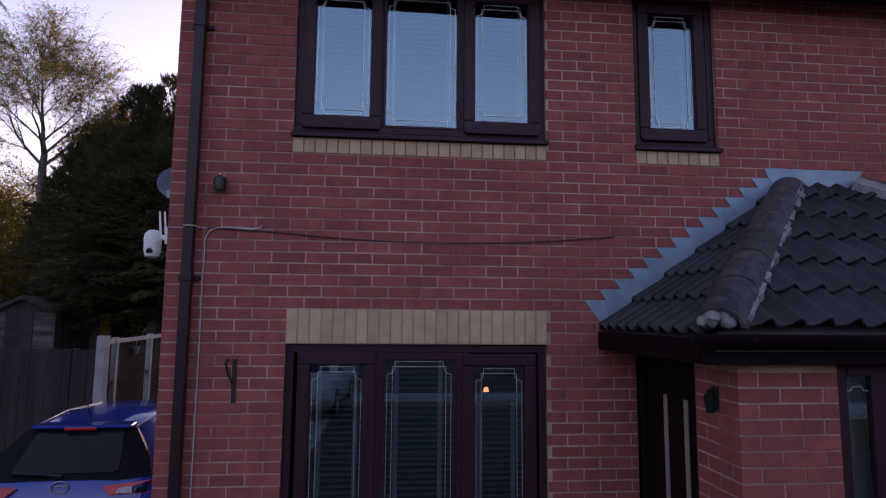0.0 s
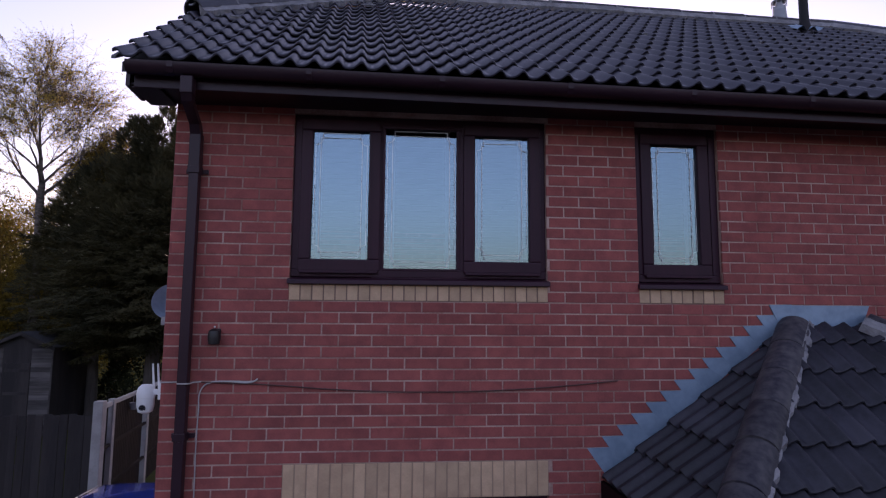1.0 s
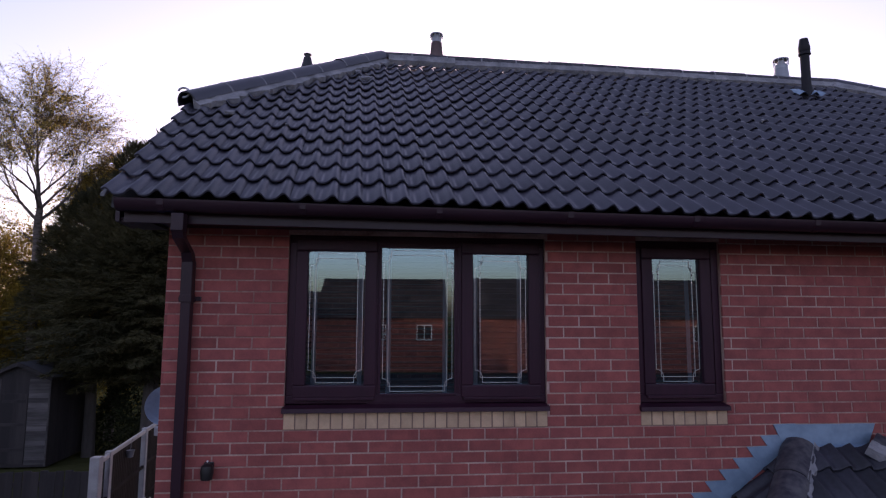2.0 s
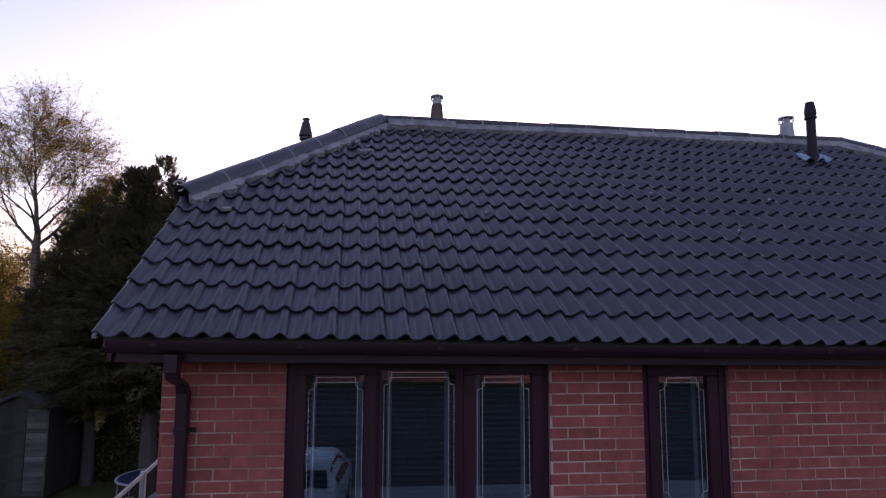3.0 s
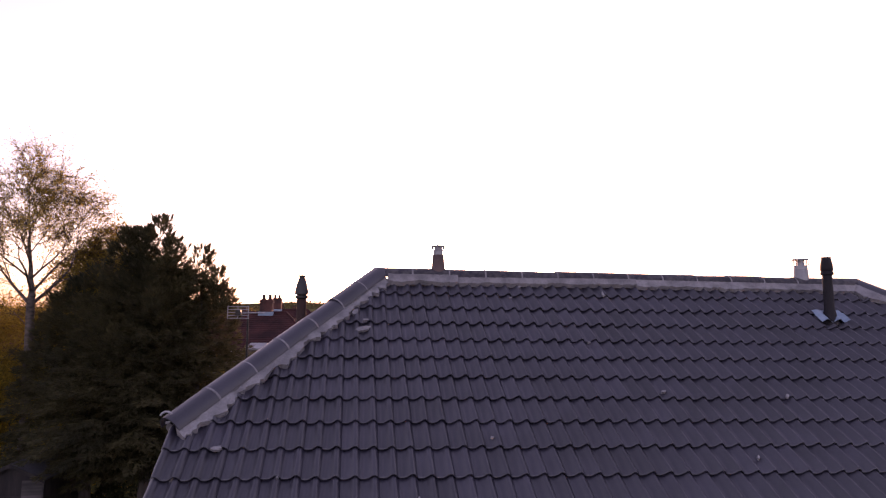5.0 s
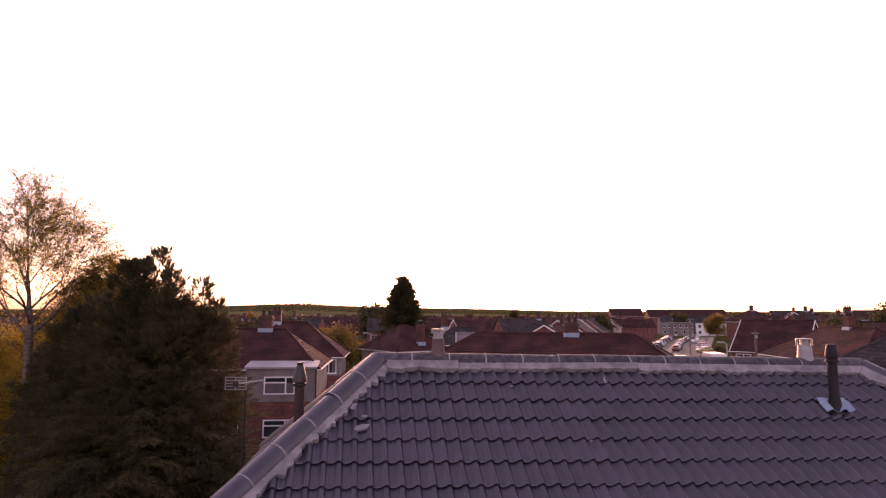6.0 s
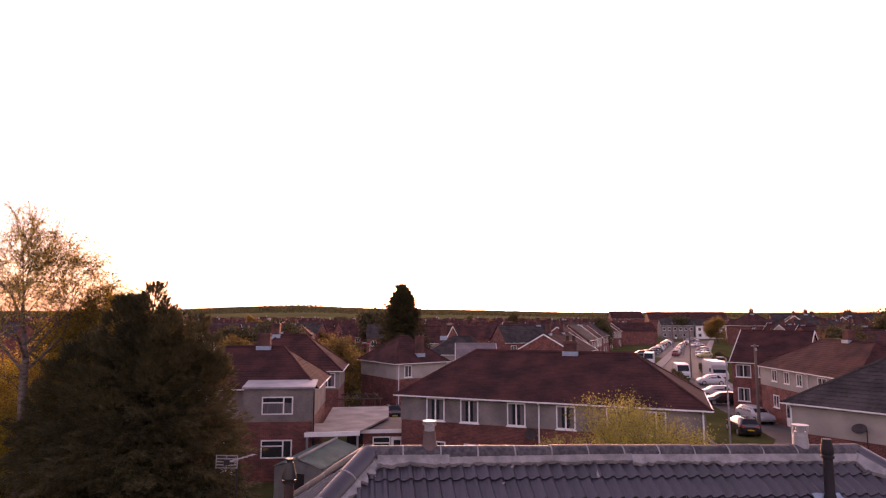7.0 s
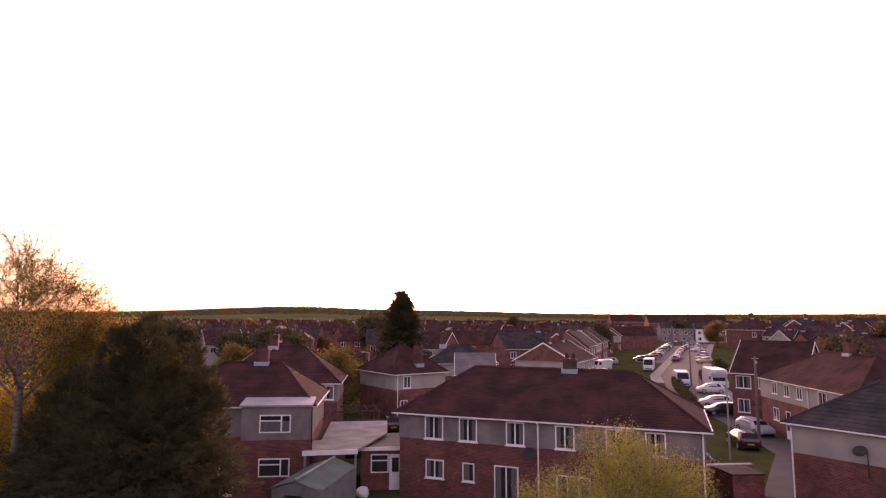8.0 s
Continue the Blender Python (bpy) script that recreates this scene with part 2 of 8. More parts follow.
# ---- ground ----
def ground_height(x, y):
    """Level round the house, a little lower behind it, rising to low hills far off."""
    s = min(max((y - 9) / 14, 0), 1)
    q = min(max((y - 34) / 12, 0), 1)
    z = -0.3 * s * s * (3 - 2 * s) - 0.3 * q * q * (3 - 2 * q)
    far = math.hypot(x, y)
    if y > 0 and far > 330:
        k = min((far - 330) / 1300, 1.6)
        az = math.atan2(x, y)
        hill = 17 + 16 * math.exp(-((az + 0.17) / 0.16) ** 2) + 8 * math.exp(-((az - 0.1) / 0.16) ** 2)
        z += hill * k * k * (1.0 if k < 1 else 1.0) / (1 if k < 1 else k)
    return z


bm = bmesh.new()
rad = [0, 3, 6, 9, 12, 15, 18, 22, 26, 31, 37, 45, 55, 70, 90, 120, 160, 220, 300, 400, 520, 680, 880, 1100, 1350, 1650, 2000, 2500, 3200, 4200]
ang = 96
rings = []
for r in rad[1:]:
    rings.append([bm.verts.new((r * math.sin(2 * math.pi * i / ang), r * math.cos(2 * math.pi * i / ang), ground_height(r * math.sin(2 * math.pi * i / ang), r * math.cos(2 * math.pi * i / ang)))) for i in range(ang)])
mid = bm.verts.new((0, 0, 0))
for i in range(ang):
    bm.faces.new((mid, rings[0][(i + 1) % ang], rings[0][i]))
    for a, b in zip(rings, rings[1:]):
        bm.faces.new((a[i], a[(i + 1) % ang], b[(i + 1) % ang], b[i]))
bmesh.ops.recalc_face_normals(bm, faces=bm.faces)
far_off = [f.calc_center_median().length > 300 for f in bm.faces]
gr = single("ground", bm, GRASS, "grass and garden ground running out to low hills", "ground", kind="structure", smooth=True)
gr.data.materials.append(HAZY_FIELD)
gr.data.polygons.foreach_set("material_index", [int(q) for q in far_off])


# ---- the brick house: walls ----
COURSE, LINTEL = 0.0768, 2.45
WIN_UP = (0.80, 2.60, 3.527, 4.845)
WIN_SMALL = (3.275, 3.915, 3.527, 4.845)
WIN_LOW = (0.80, 2.59, 0.643, 2.45)
HOUSE_W, HOUSE_D, WALL_TOP = 8.95, 6.50, 4.90


def wall_with_openings(bm, x0, x1, z0, z1, holes, y0, y1):
    xs = sorted({x0, x1, *(v for h in holes for v in h[:2])})
    zs = sorted({z0, z1, *(v for h in holes for v in h[2:])})
    for a, b in zip(xs, xs[1:]):
        for c, d in zip(zs, zs[1:]):
            if not any(h[0] <= a and b <= h[1] and h[2] <= c and d <= h[3] for h in holes):
                box(bm, a, b, y0, y1, c, d)
    bmesh.ops.remove_doubles(bm, verts=bm.verts, dist=1e-5)
    seen = {}
    for f in bm.faces:
        seen.setdefault(tuple(round(v, 4) for v in f.calc_center_median()), []).append(f)
    bmesh.ops.delete(bm, geom=[f for fs in seen.values() if len(fs) > 1 for f in fs], context="FACES")


def brick_mesh(name, w, h, d=0.02, mat=None, ch=0.0025):
    """One brick's outer face and returns, with softened arrises. Face at y = 0, body behind it."""
    bm = bmesh.new()
    o = [(0, 0), (w, 0), (w, h), (0, h)]
    i = [(ch, ch), (w - ch, ch), (w - ch, h - ch), (ch, h - ch)]
    back = [bm.verts.new((x, d, z)) for x, z in o]
    rim = [bm.verts.new((x, ch, z)) for x, z in o]
    face = [bm.verts.new((x, 0, z)) for x, z in i]
    bm.faces.new(face)
    for k in range(4):
        j = (k + 1) % 4
        bm.faces.new((rim[k], rim[j], face[j], face[k]))
        bm.faces.new((back[k], back[j], rim[j], rim[k]))
    return mesh_of(name, bm, mat or BRICK)


def lay_bricks(x0, x1, z0, z1, holes, parent, m, near=None, offset=0.0):
    """Stretcher bond over a wall face; bricks inside the stretch `near` are pieces of their own, the rest one joined mesh."""
    cache, rest_v, rest_f, rng = {}, [], [], random.Random(5)
    k0 = math.floor((z0 - LINTEL) / COURSE)
    for k in range(k0, 200):
        zb = LINTEL + k * COURSE + 0.005
        zt = zb + COURSE - 0.010
        if zt > z1 + 0.001:
            break
        if zb < z0 - 0.001:
            continue
        spans = [(x0, x1)]
        for h in holes:
            if zb < h[3] - 0.005 and zt > h[2] + 0.005:
                spans = [s for a, b in spans for s in ((a, min(b, h[0])), (max(a, h[1]), b)) if s[1] - s[0] > 0.02]
        x = x0 + offset - 0.2265 - (0.11325 if k % 2 else 0.0)
        while x < x1:
            for a, b in spans:
                l, r = max(x, a), min(x + 0.2165, b)
                if r - l > 0.03:
                    w = round(r - l, 3)
                    dy, tilt = rng.uniform(-0.0012, 0.0012), rng.uniform(-0.15, 0.15)
                    at = pose(l, dy, zb, 0, tilt, 0)
                    if near and near[0] <= l <= near[1] and near[2] <= zb <= near[3]:
                        if w not in cache:
                            cache[w] = brick_mesh("brick", w, COURSE - 0.010)
                        piece("brick", cache[w], parent, m @ at)
                    else:
                        mat_ = m @ at
                        h_, c_, k_ = COURSE - 0.010, 0.0025, len(rest_v)
                        for px, py, pz in ((0, 0.02, 0), (w, 0.02, 0), (w, 0.02, h_), (0, 0.02, h_), (0, c_, 0), (w, c_, 0), (w, c_, h_), (0, c_, h_), (c_, 0, c_), (w - c_, 0, c_), (w - c_, 0, h_ - c_), (c_, 0, h_ - c_)):
                            rest_v.append(tuple(mat_ @ Vector((px, py, pz))))
                        rest_f.append((k_ + 8, k_ + 9, k_ + 10, k_ + 11))
                        for q in range(4):
                            j = (q + 1) % 4
                            rest_f.append((k_ + 4 + q, k_ + 4 + j, k_ + 8 + j, k_ + 8 + q))
                            rest_f.append((k_ + q, k_ + j, k_ + 4 + j, k_ + 4 + q))
            x += 0.2265
    if rest_v:
        me = bpy.data.meshes.new("brick_field")
        me.from_pydata(rest_v, [], rest_f)
        me.materials.append(BRICK)
        ob = new("brick_field", me)
        ob.parent = parent
        tagged(ob, kind="stuff")


holes_front = [WIN_UP, WIN_SMALL, WIN_LOW, (3.23, 6.05, -0.2, 2.12)]
bm = bmesh.new()
wall_with_openings(bm, 0.0, HOUSE_W, -0.15, WALL_TOP, holes_front, 0.004, 0.30)
wall_front = single("wall_front", bm, MORTAR, "red brick front wall laid in stretcher bond with pale mortar", "wall", kind="structure")

for nm, x0, x1 in (("wall_gable", 0.004, 0.30), ("wall_far_gable", HOUSE_W - 0.30, HOUSE_W - 0.004)):
    bm = bmesh.new()
    prism(bm, [(0.30, -0.15), (HOUSE_D - 0.004, -0.15), (HOUSE_D - 0.004, 4.86), (5.25, 6.0), (1.25, 6.0), (0.30, 5.45)], x0, x1, "x")
    w = single(nm, bm, MORTAR, "red brick gable wall under a clipped hip", "wall", kind="structure")
    if nm == "wall_gable":
        wall_gable = w
bm = bmesh.new()
box(bm, 0.30, HOUSE_W - 0.30, HOUSE_D - 0.30, HOUSE_D - 0.004, -0.15, 4.955)
single("wall_back", bm, FAR_BRICK, "red brick back wall of the house", "wall", kind="structure")
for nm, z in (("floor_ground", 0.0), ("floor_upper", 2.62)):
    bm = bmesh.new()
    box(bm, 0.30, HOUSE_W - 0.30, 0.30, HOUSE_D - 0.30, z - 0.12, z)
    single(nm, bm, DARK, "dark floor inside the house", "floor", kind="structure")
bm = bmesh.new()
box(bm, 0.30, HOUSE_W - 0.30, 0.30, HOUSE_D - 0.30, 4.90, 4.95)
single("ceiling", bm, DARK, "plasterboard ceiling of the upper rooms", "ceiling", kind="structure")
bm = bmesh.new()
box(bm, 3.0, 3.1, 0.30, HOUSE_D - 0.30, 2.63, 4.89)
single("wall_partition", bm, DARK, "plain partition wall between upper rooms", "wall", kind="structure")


# ---- windows ----
def pane_part(bm, parent):
    """A sheet of glass whose outer face mirrors; the inner face and rims are clear."""
    p = part("pane", bm, PANE, parent)
    p.data.materials.append(CLEAR)
    for f in p.data.polygons:
        f.material_index = 0 if f.normal.y < -0.5 else 1
    p.visible_shadow = False
    return p


def strip(bm, pts, w, y):
    """A flat came along a line in the window's plane."""
    for (x0, z0), (x1, z1) in zip(pts, pts[1:]):
        d = Vector((x1 - x0, z1 - z0))
        if d.length < 1e-6:
            continue
        n = Vector((-d.y, d.x)).normalized() * w / 2
        e = d.normalized() * w / 2
        vs = [bm.verts.new((px, y, pz)) for px, pz in ((x0 - e.x + n.x, z0 - e.y + n.y), (x0 - e.x - n.x, z0 - e.y - n.y), (x1 + e.x - n.x, z1 + e.y - n.y), (x1 + e.x + n.x, z1 + e.y + n.y))]
        bm.faces.new(vs)


def came_pattern(x0, x1, z0, z1, y):
    """A fine leaded frame with scooped corners and a raised bar at head and foot, over a plain inner frame."""
    bm = bmesh.new()
    a, b, c, d = x0 + 0.016, x1 - 0.016, z0 + 0.016, z1 - 0.016
    r, step = 0.052, 0.034
    pts = []
    for cx, cz, sx, sz in ((a, d - step, 1, -1), (b, d - step, -1, -1), (b, c + step, -1, 1), (a, c + step, 1, 1)):
        arc = [(cx + sx * r * math.sin(radians(t)), cz + sz * r * math.cos(radians(t))) for t in range(0, 91, 18)]
        arc.append((cx + sx * r, cz - sz * step))
        pts += arc if sx * sz < 0 else arc[::-1]
    strip(bm, pts + pts[:1], 0.0034, y)
    e = 0.036
    strip(bm, [(a + e, c + step), (a + e, d - step), (b - e, d - step), (b - e, c + step), (a + e, c + step)], 0.0034, y - 0.0004)
    r = bmesh.ops.extrude_face_region(bm, geom=bm.faces[:])
    bmesh.ops.translate(bm, verts=[v for v in r["geom"] if isinstance(v, bmesh.types.BMVert)], vec=(0, -0.002, 0))
    bmesh.ops.recalc_face_normals(bm, faces=bm.faces)
    return bm


def ring(bm, x0, x1, z0, z1, w, y0, y1, bevel=0.006):
    box(bm, x0, x1, y0, y1, z0, z0 + w, bevel)
    box(bm, x0, x1, y0, y1, z1 - w, z1, bevel)
    box(bm, x0, x0 + w, y0 + 0.001, y1, z0 + w, z1 - w, bevel)
    box(bm, x1 - w, x1, y0 + 0.001, y1, z0 + w, z1 - w, bevel)


def house_window(name, label, x0, x1, z0, z1, lights, blind=True, sill=True):
    """A rosewood window: lights is rows of pane x0, x1, z0, z1, opening or not."""
    w = thing(name, label, "window", kind="structure")
    bm = bmesh.new()
    ring(bm, x0, x1, z0, z1, 0.055, 0.035, 0.11)
    for a, b in zip(lights, lights[1:]):
        c = (a[1] + b[0]) / 2
        box(bm, c - 0.038, c + 0.038, 0.036, 0.11, z0 + 0.055, z1 - 0.055, 0.006)
    part("window_frame", bm, ROSE, w)
    if sill:
        bm = bmesh.new()
        prism(bm, [(0.12, z0 - 0.005), (0.034, z0 - 0.005), (-0.035, z0 - 0.022), (-0.04, z0 - 0.05), (-0.032, z0 - 0.052), (0.12, z0 - 0.03)], x0 - 0.01, x1 + 0.01, "x")
        part("window_sill", bm, ROSE, w)
    for px0, px1, pz0, pz1, opens in lights:
        if opens:
            bm = bmesh.new()
            ring(bm, px0 - 0.083, px1 + 0.083, pz0 - 0.083, pz1 + 0.083, 0.083, 0.018, 0.09, 0.009)
            s = part("sash", bm, ROSE, w)
            bm = bmesh.new()
            box(bm, px0 - 0.07, px1 + 0.07, 0.004, 0.03, pz0 - 0.098, pz0 - 0.078, 0.004)
            part("drip_bar", bm, ROSE, w)
        else:
            bm = bmesh.new()
            ring(bm, px0 - 0.085, px1 + 0.085, pz0 - 0.075, pz1 + 0.075, 0.073, 0.0375, 0.10, 0.006)
            part("fixed_frame", bm, ROSE, w)
        bm = bmesh.new()
        ring(bm, px0 - 0.014, px1 + 0.014, pz0 - 0.014, pz1 + 0.014, 0.016, 0.030, 0.06, 0.003)
        part("glazing_bead", bm, ROSE, w)
        bm = bmesh.new()
        box(bm, px0 - 0.004, px1 + 0.004, 0.050, 0.056, pz0 - 0.004, pz1 + 0.004)
        pane_part(bm, w)
        part("leading", came_pattern(px0, px1, pz0, pz1, 0.047), CAME, w, "fine leaded lines with scooped corners")
        if blind:
            hang_blind(px0 - 0.04, px1 + 0.04, pz0 - 0.03, pz1 + 0.05 if not (name == "window_3" and px0 > 2) else pz1 - 0.26, SLAT if name == "window_3" else SLAT_D)
    return w


def hang_blind(x0, x1, z0, z1, mat=None):
    mat = mat or SLAT
    b = thing("venetian_blind", "dark slatted venetian blind with pale tapes behind the glass", "blind", group="window blinds")
    z, me = z0 + 0.03, None
    w = x1 - x0
    bm = bmesh.new()
    prism(bm, [(-0.018, -0.004), (0.0, 0.003), (0.018, 0.004), (0.018, 0.0065), (0.0, 0.006), (-0.018, -0.0008)], 0, w, "x")
    me = mesh_of("slat", bm, mat)
    while z < z1 - 0.05:
        piece("slat", me, b, pose(x0, 0.20, z))
        z += 0.040
    for t in ((0.16, 0.84) if mat is SLAT_D else (0.22, 0.78)):
        bm = bmesh.new()
        box(bm, x0 + w * t - 0.016, x0 + w * t + 0.016, 0.168, 0.170, z0, z1)
        part("tape", bm, TAPE, b, "pale ladder tape")
    bm = bmesh.new()
    box(bm, x0, x1, 0.17, 0.23, z1 - 0.04, z1, 0.004)
    part("headrail", bm, SLAT, b)


house_window("window_1", "dark rosewood three-light window with leaded glass", 0.80, 2.60, 3.692, 4.845,
             [(0.930, 1.325, 3.815, 4.735, True), (1.437, 1.952, 3.755, 4.765, False), (2.083, 2.480, 3.812, 4.730, True)])
house_window("window_2", "narrow dark rosewood window with leaded glass", 3.275, 3.915, 3.682, 4.845, [(3.405, 3.765, 3.812, 4.715, True)])
house_window("window_3", "dark rosewood ground floor window with leaded glass and blinds", 0.80, 2.59, 0.763, 2.21,
             [(0.965, 1.325, 0.913, 2.075, True), (1.468, 1.940, 0.853, 2.110, False), (2.082, 2.435, 0.913, 2.065, True)])

SILL_BED = shade("buff_mortar", (0.42, 0.29, 0.20), (0.34, 0.23, 0.16), 0.95, grain=120, patch=5, bump=0.4, dist=0.004)
# buff brick sills and the soldier course over the ground floor window
for x0, x1, z0, z1, nm, lab in ((0.80, 2.59, 2.214, 2.45, "window_lintel", "soldier course of buff bricks over the window"),
                                (0.797, 2.603, 3.527, 3.640, "brick_sill", "sill of buff bricks on edge under the window"),
                                (3.272, 3.918, 3.527, 3.630, "brick_sill", "short sill of buff bricks on edge"),
                                (0.80, 2.59, 0.638, 0.743, "brick_sill", "sill of buff bricks on edge under the window")):
    lin = thing(nm, lab, "brick trim", kind="structure")
    bm = bmesh.new()
    box(bm, x0, x1, 0.002, 0.10, z0, z1)
    part("mortar_bed", bm, MORTAR_D if z0 > 3 else SILL_BED, lin)
    n = max(2, round((x1 - x0) / 0.0775))
    step = (x1 - x0) / n
    bm_me = brick_mesh("brick", step - 0.009, z1 - z0 - 0.008, 0.03, CREAM)
    for i in range(n):
        piece("brick", bm_me, lin, pose(x0 + i * step + 0.0045, -0.002 + 0.002 * math.sin(i * 3.7), z0 + 0.004))
# ---- the brick house: roof ----
ROLL, GAUGE = 0.1500, 0.2960
CREEP = 0.046
ROLL_S = (0.0, 0.08, 0.18, 0.30, 0.42, 0.52, 0.60, 0.68, 0.75, 0.82, 0.89, 0.95, 1.0)
ROLL_H = (0.12, 0.03, 0.0, 0.05, 0.20, 0.45, 0.73, 0.94, 1.0, 0.90, 0.64, 0.34, 0.12)


def tile_mesh(name, mat, long=0.345, creep=0.0):
    """A double-roll concrete tile: u along the eaves, v up the slope; a broad pan climbs to a round roll that drops steeply; its foot lies on the course below."""
    bm = bmesh.new()
    prof = [((k + a) * ROLL, 0.043 * h) for k in (0, 1) for a, h in zip(ROLL_S, ROLL_H) if k == 0 or a > 0]
    rows_ = [[bm.verts.new((u - creep * v, v, h * f + w)) for u, h in prof] for v, w, f in ((0.075, 0.010, 0.90), (0.010, 0.013, 0.92), (0.0, 0.017, 0.97), (0.001, 0.027, 1.0), (0.008, 0.032, 1.0), (long, 0.0, 1.0))]
    for p, q in zip(rows_, rows_[1:]):
        for i in range(len(prof) - 1):
            bm.faces.new((p[i], p[i + 1], q[i + 1], q[i]))
    bm.faces.new([r[0] for r in rows_])
    bm.faces.new([r[-1] for r in reversed(rows_)])
    return mesh_of(name, bm, mat, smooth=True)


def tile_slope(parent, m, u0, u1, rows, clips, mat, near=None, creep=0.0):
    """Courses of tiles on a slope whose frame is m (u along the eaves, v up, w out). clips: keep where a*u + b*v + c >= 0."""
    whole, rest, rng = tile_mesh("roof_tile", mat, creep=creep), bmesh.new(), random.Random(3)
    w = 2 * ROLL
    for r in range(rows):
        v = r * GAUGE
        u = u0 - creep * v
        while u < u1 - 0.01:
            corners = [(u, v), (u + w, v), (u + w - creep * 0.345, v + 0.345), (u - creep * 0.345, v + 0.345)]
            ins = [[a * x + b * y + c >= 0 for x, y in corners] for a, b, c in clips]
            if all(any(i) for i in ins):
                at = pose(u, v + rng.uniform(-0.004, 0.004), rng.uniform(0, 0.003), rng.uniform(-0.35, 0.35), rng.uniform(-0.25, 0.25), rng.uniform(-0.3, 0.3))
                if all(all(i) for i in ins) and near and near[0] <= u <= near[1] and near[2] <= r <= near[3]:
                    piece("roof_tile", whole, parent, m @ at)
                else:
                    one = bmesh.new()
                    one.from_mesh(whole)
                    one.transform(at)
                    for (a, b, c), i in zip(clips, ins):
                        if not all(i):
                            k = -c / (a * a + b * b)
                            bmesh.ops.bisect_plane(one, geom=one.verts[:] + one.edges[:] + one.faces[:], plane_co=(a * k, b * k, 0), plane_no=(a, b, 0), clear_inner=True)
                    one.transform(m)
                    me = bpy.data.meshes.new("tmp")
                    one.to_mesh(me)
                    rest.from_mesh(me)
                    bpy.data.meshes.remove(me)
                    one.free()
            u += w
    for f in rest.faces:
        f.smooth = True
    tagged(part("tile_field", rest, mat, parent, smooth=True), kind="stuff")


EAVE_Y, EAVE_Z = -0.437, 4.990
RIDGE_Y, RIDGE_Z = 3.25, 7.65
HIP_L, HIP_BASE = (1.34, RIDGE_Y, RIDGE_Z), (-0.30, 1.22, 6.205)
VERGE_L, VERGE_R = -0.255, HOUSE_W + 0.255
SAG = -0.0115


def frame_of(o, u, v):
    u, v = Vector(u).normalized(), Vector(v).normalized()
    w = u.cross(v)
    return Matrix(((u.x, v.x, w.x, o[0]), (u.y, v.y, w.y, o[1]), (u.z, v.z, w.z, o[2]), (0, 0, 0, 1)))


roof = thing("roof", "dark concrete double-roll tiled roof with clipped hip and mortared ridge", "roof", kind="structure")
bm = bmesh.new()
top = [(VERGE_L + 0.03, EAVE_Y + 0.08, EAVE_Z + 0.055), (VERGE_R, EAVE_Y + 0.08, EAVE_Z - 0.055), (VERGE_R, 1.22, 6.03), (7.60, RIDGE_Y, 7.43), (1.34, RIDGE_Y, 7.505), (VERGE_L - 0.05, 1.22, 6.13)]
bk = [(x, 2 * RIDGE_Y - y, z) for x, y, z in top]
lo = -0.10
for s in (top, bk):
    a = [bm.verts.new((x, y, z - 0.035)) for x, y, z in s]
    bm.faces.new(a if s is top else a[::-1])
    b = [bm.verts.new((x, y, z + lo)) for x, y, z in s]
    bm.faces.new(b[::-1] if s is top else b)
    for i in range(6):
        j = (i + 1) % 6
        bm.faces.new((a[i], b[i], b[j], a[j]))
for k in (2, 5):
    e = 3 if k == 2 else 4
    vs = [bm.verts.new((p[0], p[1], p[2] - 0.035)) for p in (top[k], top[e], bk[k])]
    bm.faces.new(vs)
bmesh.ops.recalc_face_normals(bm, faces=bm.faces)
part("roof_deck", bm, FELT, roof)

front = frame_of((VERGE_L, EAVE_Y, EAVE_Z), (1, 0, SAG), (0, 1, 0.69))
cs = math.sqrt(1 + 0.69 ** 2)


def uv_of(x, y):
    return x - VERGE_L, (y - EAVE_Y) * cs


def keep_side(p, q, inside):
    """A half-plane through p and q that holds the point inside."""
    (x0, y0), (x1, y1) = p, q
    a, b = y1 - y0, x0 - x1
    c = -(a * x0 + b * y0)
    return (a, b, c) if a * inside[0] + b * inside[1] + c > 0 else (-a, -b, -c)


mid_uv = uv_of(4.5, 1.0)
clips = [keep_side(uv_of(-0.33, 1.22), uv_of(1.28, RIDGE_Y), mid_uv), keep_side(uv_of(9.42, 1.22), uv_of(7.69, RIDGE_Y), mid_uv), (0, -1, (RIDGE_Y - 0.03 - EAVE_Y) * cs), (1, CREEP, -0.014), (-1, 0, VERGE_R - VERGE_L)]
ROOF_NEAR = (0.0, 6.2, 0, 13)
tile_slope(roof, front, -0.076, VERGE_R - VERGE_L + 0.3, 16, clips, TILE, ROOF_NEAR, CREEP)

# the small hip plane over the gable
hs = frame_of((VERGE_L, RIDGE_Y + 2.03, 6.20), (0, -1, 0), (1.63, 0, 1.40))
run = math.hypot(1.63, 1.40)
clips = [keep_side((0, 0), (2.03, run), (2.03, 0.1)), keep_side((4.06, 0), (2.03, run), (2.03, 0.1))]
tile_slope(roof, hs, 0.0, 4.1, 8, clips, TILE, None)


